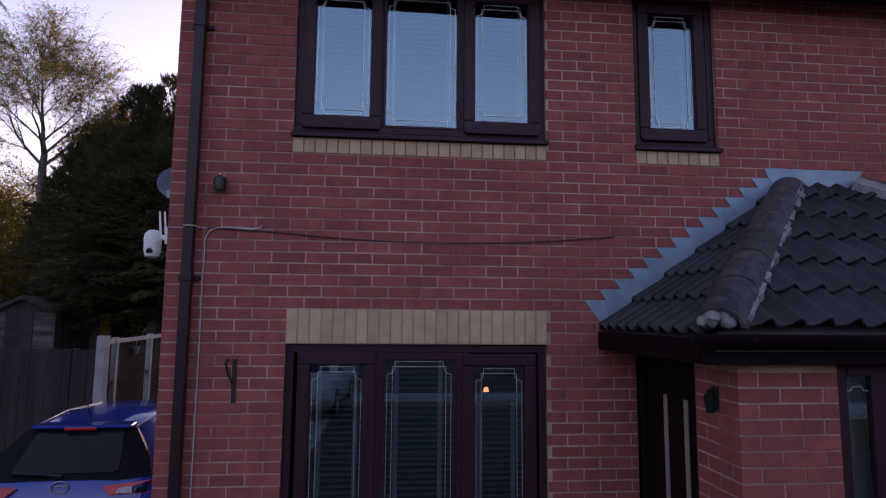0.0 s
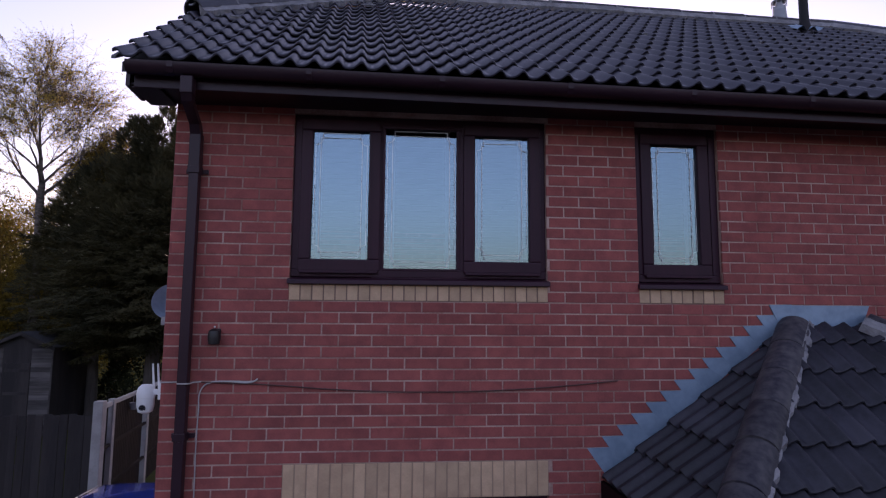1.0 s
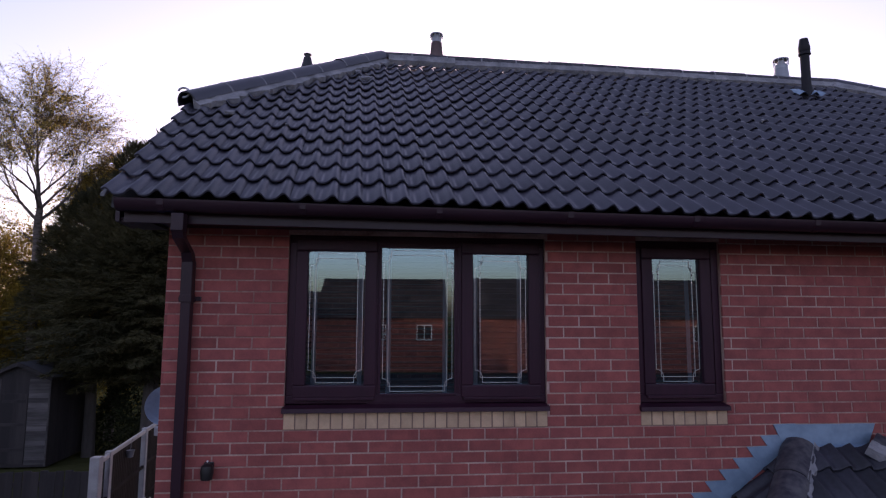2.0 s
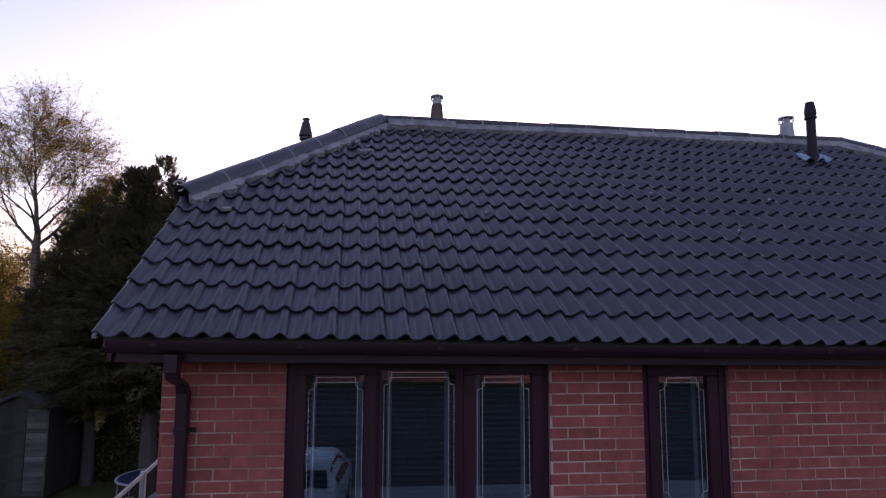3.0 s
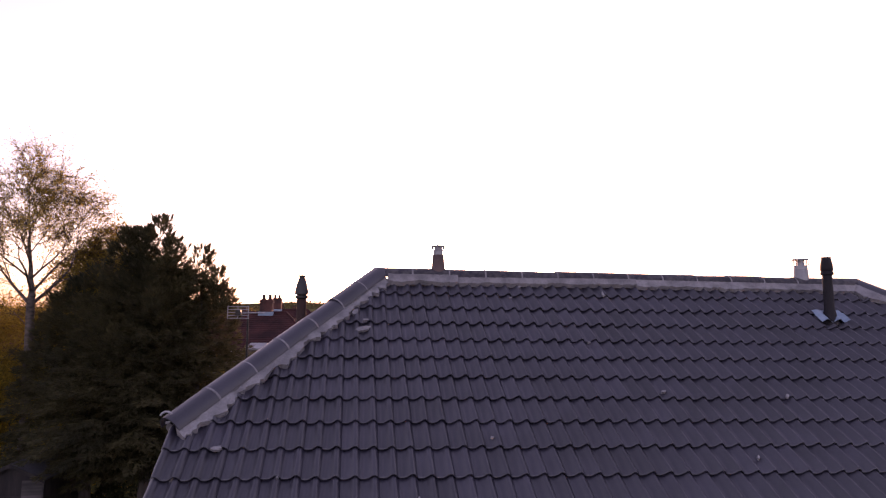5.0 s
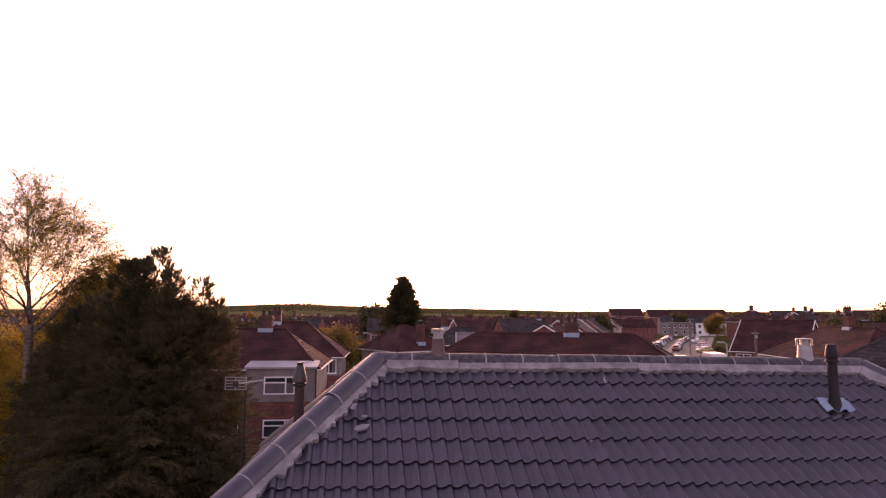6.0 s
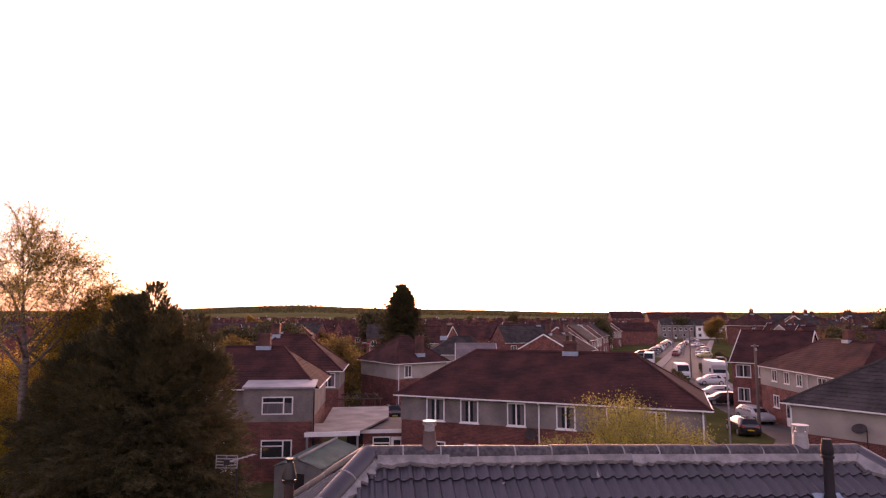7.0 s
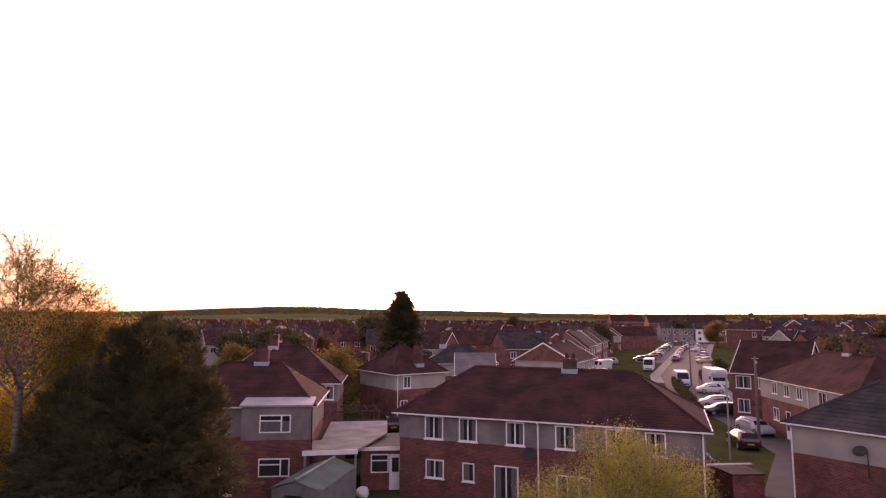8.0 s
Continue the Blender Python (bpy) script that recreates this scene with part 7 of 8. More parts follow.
# ---- the street ----
def ribbon(name, pts, width, dz, mat, label, cat):
    bm = bmesh.new()
    prev = None
    P = []
    for (x0, y0), (x1, y1) in zip(pts, pts[1:]):
        for k in range(8):
            P.append((x0 + (x1 - x0) * k / 8, y0 + (y1 - y0) * k / 8))
    P.append(pts[-1])
    for i, (x, y) in enumerate(P):
        a, b = P[max(i - 1, 0)], P[min(i + 1, len(P) - 1)]
        d_ = Vector((b[0] - a[0], b[1] - a[1])).normalized()
        nx, ny = d_.y * width / 2, -d_.x * width / 2
        row = [bm.verts.new((x - nx, y - ny, ground_height(x - nx, y - ny) - 0.2)), bm.verts.new((x - nx, y - ny, ground_height(x - nx, y - ny) + dz)), bm.verts.new((x + nx, y + ny, ground_height(x + nx, y + ny) + dz)), bm.verts.new((x + nx, y + ny, ground_height(x + nx, y + ny) - 0.2))]
        if prev:
            for k in range(3):
                bm.faces.new((prev[k], row[k], row[k + 1], prev[k + 1]))
        prev = row
    bmesh.ops.recalc_face_normals(bm, faces=bm.faces)
    return single(name, bm, mat, label, cat, kind="structure")


STREET = [(39.6, 60.5), (43.0, 72.0), (56.0, 103.0), (94.0, 170.0), (134.0, 238.0)]
ribbon("layby", [(66, 138), (88, 176), (116, 224)], 7.0, 0.025, ASPHALT, "asphalt parking strip beside the street", "road")
ribbon("road", STREET, 6.8, 0.03, ASPHALT, "grey asphalt residential street lined with parked cars", "road")
for sgn, nm in ((-1, "pavement_left"), (1, "pavement_right")):
    off = []
    for i, (x, y) in enumerate(STREET):
        a, b = STREET[max(i - 1, 0)], STREET[min(i + 1, len(STREET) - 1)]
        d_ = Vector((b[0] - a[0], b[1] - a[1])).normalized()
        off.append((x + d_.y * sgn * 4.4, y - d_.x * sgn * 4.4))
    if sgn < 0:
        off[:2] = [(off[1][0] + 0.62 * (off[2][0] - off[1][0]), off[1][1] + 0.62 * (off[2][1] - off[1][1]))]
    ribbon("pavement", off, 1.9, 0.12, PAVING, "concrete pavement with raised kerb beside the street", "pavement")
ribbon("drive", [(25.5, 29.5), (29.5, 34.8), (34.2, 41.0), (36.7, 48.5), (39.6, 60.4)], 3.6, 0.035, ASPHALT, "asphalt drive past the grass verge", "road")


def van(label, mat, m, group="", l=5.2, w=1.95, h=2.35, cab=True, motorhome=False):
    v = thing("motorhome" if motorhome else "van", label, "motorhome" if motorhome else "van", m, group)
    bm = bmesh.new()
    prof = [(0, 0.3), (0, h), (l * 0.70, h), (l * 0.80, h - 0.12), (l * 0.93, 1.25), (l * 0.985, 1.1), (l, 0.75), (l, 0.3)]
    if motorhome:
        prof = [(0, 0.3), (0, h), (l * 0.88, h), (l * 0.93, h - 0.5), (l * 0.86, 1.75), (l * 0.95, 1.2), (l, 1.05), (l, 0.3)]
    prism(bm, prof, -w / 2, w / 2, "x")
    bmesh.ops.bevel(bm, geom=[e for e in bm.edges if e.calc_length() > 0.5], offset=0.07, segments=2, affect="EDGES")
    part("body", bm, mat, v, smooth=True)
    bm = bmesh.new()
    y0, z0_, y1, z1_ = (l * 0.805, h - 0.18, l * 0.925, 1.30) if not motorhome else (l * 0.868, 1.72, l * 0.945, 1.24)
    for s in (0,):
        q = [(-w * 0.42, y0, z0_), (w * 0.42, y0, z0_), (w * 0.45, y1, z1_), (-w * 0.45, y1, z1_)]
        vs = [bm.verts.new((a, b + 0.03, c + 0.03)) for a, b, c in q]
        ex = bmesh.ops.extrude_face_region(bm, geom=[bm.faces.new(vs)])
        bmesh.ops.translate(bm, verts=[k for k in ex["geom"] if isinstance(k, bmesh.types.BMVert)], vec=(0, -0.05, -0.05))
    part("windscreen", bm, CAR_GLASS, v)
    for sg in (1, -1):
        bm = bmesh.new()
        box(bm, sg * w / 2 - 0.02, sg * w / 2 + 0.012, l * 0.66, l * 0.80, 1.3, min(h - 0.35, 1.85), 0.004)
        part("side_window", bm, CAR_GLASS, v)
        bm = bmesh.new()
        box(bm, sg * w * 0.36 - 0.16, sg * w * 0.36 + 0.16, l - 0.03, l + 0.02, 0.72, 0.95, 0.01)
        part("headlight", bm, TAIL_CLEAR, v)
        for y in (l * 0.18, l * 0.80):
            bm = bmesh.new()
            tube(bm, (sg * (w / 2 - 0.2), y, 0.33), (sg * (w / 2 + 0.01), y, 0.33), 0.33, seg=18)
            wh = part("wheel", bm, TYRE, v)
            bm = bmesh.new()
            tube(bm, (sg * (w / 2), y, 0.33), (sg * (w / 2 + 0.02), y, 0.33), 0.2, seg=14)
            part("rim", bm, ALLOY, wh)
    bm = bmesh.new()
    box(bm, -w * 0.38, w * 0.38, l + 0.0, l + 0.015, 0.45, 0.66, 0.004)
    part("grille", bm, BLACK, v)
    return v


P_WHITE = paint("white_paint", (0.55, 0.55, 0.56), 0.4)
P_SILVER = paint("silver_paint", (0.30, 0.32, 0.34), 0.4)
P_BLACK = paint("black_paint", (0.015, 0.015, 0.018))
P_RED = paint("dark_red_paint", (0.16, 0.02, 0.02), 0.4)
P_GREY = paint("grey_paint", (0.12, 0.12, 0.13), 0.4)
P_YELLOW = paint("pale_gold_paint", (0.5, 0.42, 0.2))


def gz(x, y):
    return ground_height(x, y) + 0.03


def parked(fn, label, mat, x, y, yaw, **k):
    return fn(label, mat, pose(x, y, gz(x, y), 0, 0, yaw), "parked vehicles", **k)


# yaw: the nose points along +y turned by yaw
parked(car, "black hatchback parked on the verge by the pole", P_BLACK, 31.3, 43.0, -13, sz=0.98)
parked(car, "silver saloon parked on the drive", P_SILVER, 36.6, 52.6, 178, sl=1.08, sz=0.95)
parked(car, "white estate car parked across the street corner", P_WHITE, 44.0, 66.4, 76, sl=1.03, sz=0.98)
parked(car, "black estate car parked beside the white one", P_BLACK, 41.4, 60.6, 76, sl=1.0, sz=0.95)
parked(car, "small white hatchback parked by the motorhome", P_WHITE, 50.6, 79.6, 78, sl=0.95)
parked(van, "white panel van coming down the street side", P_WHITE, 50.0, 91.5, 160)
parked(van, "large white motorhome parked on the street", P_WHITE, 54.4, 90.0, 165, l=6.4, w=2.3, h=2.95, motorhome=True)
parked(van, "white box van parked beyond the houses", P_WHITE, 57.5, 119.0, 152, l=5.6, h=2.5)
parked(van, "white van parked among the cars", P_WHITE, 48.0, 118.0, 120, l=5.0, h=2.2)
parked(car, "dark red hatchback parked at the kerb", P_RED, 75.6, 143.5, 150)
parked(car, "pale gold hatchback parked behind the hedge", P_YELLOW, 81.0, 136.6, 100)
parked(car, "dark car nosed in near the brick wall", P_BLACK, 23.9, 36.2, 100)
parked(car, "black car parked behind the carport", P_BLACK, 2.4, 53.0, 10, sz=1.0)
kinds = [parked(car, "white hatchback parked at the kerb", P_WHITE, 79.0, 149.5, 150), parked(car, "grey hatchback parked at the kerb", P_GREY, 82.6, 156.0, 150), parked(car, "silver hatchback parked at the kerb", P_SILVER, 86.0, 162.5, 150), parked(car, "black hatchback parked at the kerb", P_BLACK, 67.5, 141.5, 72), parked(car, "dark red saloon parked at the kerb", P_RED, 70.5, 144.5, 72)]
rng = random.Random(9)
for i in range(10):
    t = i / 9
    x, y = 73.5 + 39 * t, 148 + 70 * t
    copy_thing(kinds[(i * 2 + 1) % 5], pose(x, y, gz(x, y), 0, 0, rng.uniform(60, 80)))
for i in range(5):
    x, y = 89.5 + 5.6 * i, 169 + 9.6 * i
    copy_thing(kinds[(i + 1) % 5], pose(x, y, gz(x, y), 0, 0, 149))
for i in range(6):
    x, y = 86.5 + 6.5 * i, 147 + 13 * i
    copy_thing(kinds[(i + 2) % 5], pose(x, y, gz(x, y), 0, 0, 100 + 20 * (i % 3)))
for x, y, a in ((54.0, 131.0, 60), (56.5, 134.0, 66), (43.0, 105.0, 70), (131.0, 236.0, 60), (127.0, 228.0, 120)):
    copy_thing(kinds[int(x) % 3], pose(x, y, gz(x, y), 0, 0, a))

WOOD_POLE = shade("pole_wood", (0.16, 0.12, 0.10), (0.11, 0.085, 0.07), 0.9, grain=14, patch=2, bump=0.3, stretch=(1, 1, 0.1))


def pole(name, label, x, y, h, r, mat, arm=None):
    p_ = thing(name, label, "pole", pose(x, y, ground_height(x, y)))
    bm = bmesh.new()
    tube(bm, (0, 0, -0.2), (0, 0, h), r, r * 0.7, seg=10)
    part("shaft", bm, mat, p_, smooth=True)
    bm = bmesh.new()
    if arm == "lamp":
        tube(bm, (0, 0, h), (-0.5, -0.3, h + 0.12), 0.03, seg=6)
        box(bm, -0.95, -0.4, -0.42, -0.22, h + 0.06, h + 0.17, 0.03)
        part("lantern", bm, GALV, p_)
    else:
        box(bm, -0.09, 0.09, -0.2, -0.1, h - 0.6, h - 0.35, 0.02)
        tube(bm, (-0.35, 0, h - 0.15), (0.35, 0, h - 0.15), 0.03, seg=6)
        part("cross_arm", bm, GALV, p_)
    return p_


pole("telegraph_pole", "weathered wooden telegraph pole on the grass verge", 34.75, 47.2, 7.4, 0.15, WOOD_POLE)
pole("street_lamp", "thin grey street lamp column on the verge", 27.8, 40.2, 6.5, 0.075, GALV, "lamp")
pole("telegraph_pole", "wooden telegraph pole beside the street", 51.2, 90.0, 8.4, 0.13, WOOD_POLE)
pole("street_lamp", "grey street lamp far along the street", 79.0, 146.0, 7.0, 0.08, GALV, "lamp")
pole("telegraph_pole", "wooden telegraph pole far along the street", 92.0, 178.0, 8.4, 0.13, WOOD_POLE)
pole("street_lamp", "thin lamp column by the corner house", -0.5, 70.0, 6.5, 0.07, GALV, "lamp")

# the far end of the street
house("white_cottages", "long low white rendered cottages closing the street", pose(143.0, 258.0, -0.6, 0, 0, -14), 14, 8, 6.0, 3.0, hip=False, lower=WHITE_R, roof_mat=GREY_TILE, wins=tuple((1.0 + 2.6 * i, 2.3 + 2.6 * i, 3.6, 5.0, 1, "") for i in range(5)) + ((1.0, 2.4, 0.9, 2.3, 1, ""), (6.2, 7.2, 0, 2.1, 1, "door"), (9.2, 10.6, 0.9, 2.3, 1, "")))
house("stone_terrace", "grey stone terrace at the end of the street", pose(128.0, 261.5, -0.6, 0, 0, -14), 14.5, 8, 6.2, 3.0, hip=False, lower=RENDER, roof_mat=GREY_TILE, wins=tuple((0.8 + 2.4 * i, 2.0 + 2.4 * i, 3.7, 5.1, 1, "") for i in range(6)) + ((6.0, 7.0, 0, 2.1, 1, "door"), (1.0, 2.4, 0.9, 2.3, 1, ""), (9.2, 10.6, 0.9, 2.3, 1, "")))
house("long_hall", "long low building with wide brown roof on the rise", pose(140.0, 300.0, 1.2, 0, 0, -12), 40, 12, 6.6, 4.2, hip=False, lower=FAR_BRICK)
house("long_hall", "low building with wide brown roof on the rise", pose(122.0, 306.0, 2.0, 0, 0, -8), 17, 11, 6.4, 4.0, hip=False, lower=FAR_BRICK)

# ---- the town: repeats of a few plain houses ----
W4 = ((1.0, 2.2, 3.2, 4.4, 2, ""), (4.6, 5.8, 3.2, 4.4, 2, ""), (1.0, 2.4, 0.9, 2.1, 2, ""), (4.8, 5.7, 0.0, 2.0, 1, "door"))
types = [
    house("town_house", "brick house with brown hipped roof in the town below", pose(-46, 140, -0.6), 9, 7.5, 5.0, 2.8, chims=((4.5, 3.75, 9.0),), wins=W4, group="town houses", n=8),
    house("town_house", "rendered house with brown gabled roof in the town below", pose(-62, 152, -0.6), 8, 7.5, 5.0, 3.0, hip=False, upper=CREAM_R, band=2.8, chims=((1.0, 3.75, 9.2),), wins=W4, group="town houses", n=8, bargeboards=True),
    house("town_house", "brick house with grey gabled roof in the town below", pose(-28, 128, -0.6), 10, 8, 5.0, 3.2, hip=False, chims=((8.8, 4.0, 9.4),), wins=W4 + ((7.4, 8.6, 3.2, 4.4, 2, ""),), roof_mat=GREY_TILE, group="town houses", n=8),
    house("town_house", "brick terrace with brown roof in the town below", pose(-80, 165, -0.6), 22, 8, 5.0, 3.0, hip=False, chims=((5.0, 4.0, 9.2), (16.0, 4.0, 9.2)), wins=tuple((1.0 + 3.4 * i, 2.2 + 3.4 * i, 3.2, 4.4, 2, "") for i in range(6)), group="town houses", n=8),
]
rng = random.Random(21)
W2 = ((1.0, 2.2, 3.2, 4.4, 2, ""), (4.6, 5.8, 3.2, 4.4, 2, ""))
plain_types = [
    house("town_house", "brick house with brown hipped roof far off in the town", pose(-150, 190, -0.6), 9, 7.5, 5.0, 2.8, chims=((4.5, 3.75, 9.0),), wins=W2, group="town houses", n=6, plain=True),
    house("town_house", "pale rendered house with brown gabled roof far off in the town", pose(-165, 214, -0.6), 8, 7.5, 5.0, 3.0, hip=False, lower=CREAM_R, chims=((1.0, 3.75, 9.2),), wins=W2, group="town houses", n=6, plain=True, bargeboards=True),
    house("town_house", "brick house with grey gabled roof far off in the town", pose(-180, 238, -0.6), 10, 8, 5.0, 3.2, hip=False, chims=((8.8, 4.0, 9.4),), wins=W2, roof_mat=GREY_TILE, group="town houses", n=6, plain=True),
    house("town_house", "brick terrace with brown roof far off in the town", pose(-205, 262, -0.6), 22, 8, 5.0, 3.0, hip=False, chims=((5.0, 4.0, 9.2),), wins=W2, group="town houses", n=6, plain=True),
]


def near_street(x, y):
    for (x0, y0), (x1, y1) in zip(STREET, STREET[1:]):
        d_ = Vector((x1 - x0, y1 - y0))
        t = max(0, min(1, (Vector((x, y)) - Vector((x0, y0))).dot(d_) / d_.length_squared))
        if (Vector((x0, y0)) + d_ * t - Vector((x, y))).length < 24:
            return True
    return False


spots = []
for row in range(18):
    y = 74 + 16.5 * row + row * row * 0.8
    half = 0.85 * y + 20
    x = -half + rng.uniform(0, 8)
    while x < half * 1.05:
        yy = y + rng.uniform(-5, 5)
        clear = not near_street(x + 4, yy) and not (abs(x - 4) < 13 and yy < 105) and not (118 < x < 186 and 235 < yy < 330) and not (15 < x < 52 and yy < 84) and not (x < -20 and yy < 125)
        if clear and rng.random() < 0.93:
            spots.append((x, yy, rng.choice((0, 0, 12, -14, 90, 28, -30))))
        x += rng.uniform(12.5, 18) + y * 0.012
near_spots = [q for q in spots if q[1] < 215]
vs, fs, slots = [], [], []
for k, (x, y, a) in enumerate(q for q in spots if q[1] >= 215):
    w, d, e, r = (9, 8, 10, 20)[k % 4], 7.6, 5.0, 2.9 + 0.3 * (k % 3)
    m = pose(x, y, ground_height(x, y) - 0.5, 0, 0, a)
    i = len(vs)
    o = 0.3
    pts = [(0, 0, 0), (w, 0, 0), (w, d, 0), (0, d, 0), (0, 0, e), (w, 0, e), (w, d, e), (0, d, e), (0, d / 2, e + r), (w, d / 2, e + r)]
    pts += [(-o, -o, e - 0.2), (w + o, -o, e - 0.2), (w + o, d + o, e - 0.2), (-o, d + o, e - 0.2), (-o, d / 2, e + r + 0.08), (w + o, d / 2, e + r + 0.08)]
    cx = w * (0.2, 0.5, 0.85)[k % 3]
    pts += [(cx + p, d / 2 + q, z) for z in (e + r - 0.6, e + r + 1.3) for p, q in ((-0.45, -0.35), (0.45, -0.35), (0.45, 0.35), (-0.45, 0.35))]
    for px, pz in ((1.2, 3.2), (w - 2.4, 3.2)):
        pts += [(px, -0.05, pz), (px + 1.3, -0.05, pz), (px + 1.3, -0.05, pz + 1.2), (px, -0.05, pz + 1.2)]
    vs += [tuple(m @ Vector(p)) for p in pts]
    for f, c in (((0, 1, 5, 4), 0), ((1, 2, 6, 9, 5), 0), ((2, 3, 7, 6), 0), ((3, 0, 4, 8, 7), 0), ((10, 11, 15, 14), 1), ((12, 13, 14, 15), 1), ((16, 17, 21, 20), 0), ((17, 18, 22, 21), 0), ((18, 19, 23, 22), 0), ((19, 16, 20, 23), 0), ((20, 21, 22, 23), 1), ((24, 25, 26, 27), 3), ((28, 29, 30, 31), 3)):
        fs.append([i + q for q in f])
        slots.append(c if c != 0 or k % 4 else 2)
me = bpy.data.meshes.new("far_houses")
me.from_pydata(vs, [], fs)
for mat in (FAR_BRICK, FAR_TILE, CREAM_R, WHITE_R):
    me.materials.append(mat)
me.polygons.foreach_set("material_index", slots)
tagged(new("far_houses", me), "distant brick and rendered houses with brown roofs, one town", "houses", kind="stuff")
for k, (x, y, a) in enumerate(near_spots):
    copy_thing((types if y < 125 else plain_types)[k % 4 if rng.random() < 0.8 else 0], pose(x, y, ground_height(x, y) - 0.05, 0, 0, a))
# houses along both sides of the street
for i, (t, sg) in enumerate([(0.28, 1), (0.40, 1), (0.52, 1), (0.64, 1), (0.78, 1), (0.30, -1), (0.41, -1), (0.52, -1), (0.63, -1), (0.75, -1), (0.88, -1)]):
    x, y = 43 + (134 - 43) * t, 72 + (238 - 72) * t
    d_ = Vector((0.48, 0.877))
    px, py = x + d_.y * sg * (20 if sg > 0 else 25), y - d_.x * sg * (20 if sg > 0 else 25)
    copy_thing(types[1 if i % 3 else 2], pose(px, py, ground_height(px, py), 0, 0, -62 if sg > 0 else 61))
for k, (x, y) in enumerate(((36.5, 103.0), (43.5, 117.5), (50.5, 132.0), (57.5, 146.5))):
    copy_thing(types[(1, 2)[k % 2]], pose(x, y, ground_height(x, y) - 0.05, 0, 0, 61))

# larger houses standing on the skyline beyond the street
for k, (x, y, a, z) in enumerate(((126.6, 192, 10, 1.42), (141, 199, -20, 1.34), (146, 187, 60, 1.3), (140, 168, -15, 1.34), (132, 149, 20, 1.25), (108, 142, -30, 1.12), (158, 204, 5, 1.34), (166, 188, -10, 1.36), (100, 118, 12, 1.0), (118, 126, 75, 1.05))):
    c = copy_thing(types[(0, 2, 1, 0, 1, 2)[k % 6]], pose(x, y, ground_height(x, y) - 0.05, 0, 0, a))
    c.scale = (z, z, z)

# clipped hedge along the street corner
def hedge(label, a, b, wide, tall, seed, mat):
    h = thing("hedge", label, "hedge", pose(a[0], a[1], ground_height(*a), 0, 0, math.degrees(math.atan2(b[1] - a[1], b[0] - a[0]))))
    l = math.hypot(b[0] - a[0], b[1] - a[1])
    nr = np.random.RandomState(seed)
    n = int(l * 420)
    t = nr.uniform(0, l, n)
    top_ = tall * (1 + 0.12 * np.sin(t * 1.7) + 0.08 * np.sin(t * 4.1))
    y = nr.uniform(-1, 1, n) * wide * (1 + 0.2 * np.sin(t * 2.3))
    z = top_ * np.maximum(nr.uniform(0, 1, n) ** 0.5, 0.1)
    leaves_object("foliage", h, mat, np.stack([t, y, z], 1), nr.normal(0, 1, (n, 3)), nr.normal(0, 1, (n, 3)), nr.uniform(0.14, 0.3, n), nr.uniform(0.08, 0.16, n))
    for k in range(int(l)):
        bm = bmesh.new()
        tube(bm, (k + 0.5, 0, -0.1), (k + 0.55, 0.05, tall * 0.7), 0.035, 0.015, seg=6)
        part("stem", bm, BARK, h)
    return h


hedge("dark clipped hedge at the street corner", (34.6, 57.0), (48.5, 90.0), 0.55, 1.3, 3, FAR_LEAF)
hedge("dark hedge between the road and the motorhome", (53.2, 86.0), (57.6, 98.5), 0.5, 1.5, 4, FAR_LEAF)

# timber pergola and felt shed behind the carport
PERG = shade("brown_timber", (0.10, 0.065, 0.05), (0.06, 0.04, 0.032), 0.9, grain=20, patch=2, bump=0.2)
pg = thing("pergola", "brown timber pergola frame in the garden behind the carport", "pergola", pose(-3.6, 49.5, -0.6, 0, 0, 8))
for x, y in ((0, 0), (1.6, 0.1), (3.2, 0), (4.7, 0.1), (0.1, 3.2), (3.1, 3.2), (4.6, 3.2)):
    bm = bmesh.new()
    box(bm, x - 0.05, x + 0.05, y - 0.05, y + 0.05, -0.1, 2.5, 0.006)
    part("post", bm, PERG, pg)
for x0, x1, y in ((-0.2, 4.9, 0.05), (-0.2, 4.9, 3.2)):
    bm = bmesh.new()
    box(bm, x0, x1, y - 0.03, y + 0.03, 2.5, 2.62, 0.006)
    part("beam", bm, PERG, pg)
for i in range(6):
    bm = bmesh.new()
    box(bm, 0.1 + 0.88 * i, 0.15 + 0.88 * i, -0.25, 3.5, 2.62, 2.70, 0.004)
    part("rafter", bm, PERG, pg)
fs_ = thing("felt_shed", "low dark felt-roofed shed behind the carport", "shed", pose(-1.4, 43.2, -0.6, 0, 0, 4))
bm = bmesh.new()
box(bm, 0, 3.0, 0, 2.4, -0.1, 2.0)
part("wall", bm, FENCE_WOOD, fs_)
bm = bmesh.new()
prism(bm, [(-0.15, 1.95), (2.55, 2.5), (2.55, 2.56), (-0.15, 2.02)], -0.15, 3.15, "x")
part("felt_roof", bm, shade("black_felt", (0.03, 0.025, 0.028), (0.02, 0.017, 0.019), 0.95, grain=40, patch=1.5, bump=0.2, spec=0.1), fs_)

# ---- trees of the town ----
far_tree = branch_tree("town_tree", "bare-twigged garden tree among the roofs", (-34, 66, -0.6), 8.5, 0.22, 1.8, 3, BARK, FAR_LEAF, 61, 8, 0.46, 0.55, 0.0, 40, group="town trees", hang=0.3)
far_tree_b = branch_tree("town_tree", "rust-leaved garden tree among the roofs", (-4.3, 60.0, -0.6), 7.2, 0.18, 1.2, 4, BARK, RUST_LEAF, 67, 7, 0.26, 0.42, 0.0, 44, group="town trees", hang=0.3)
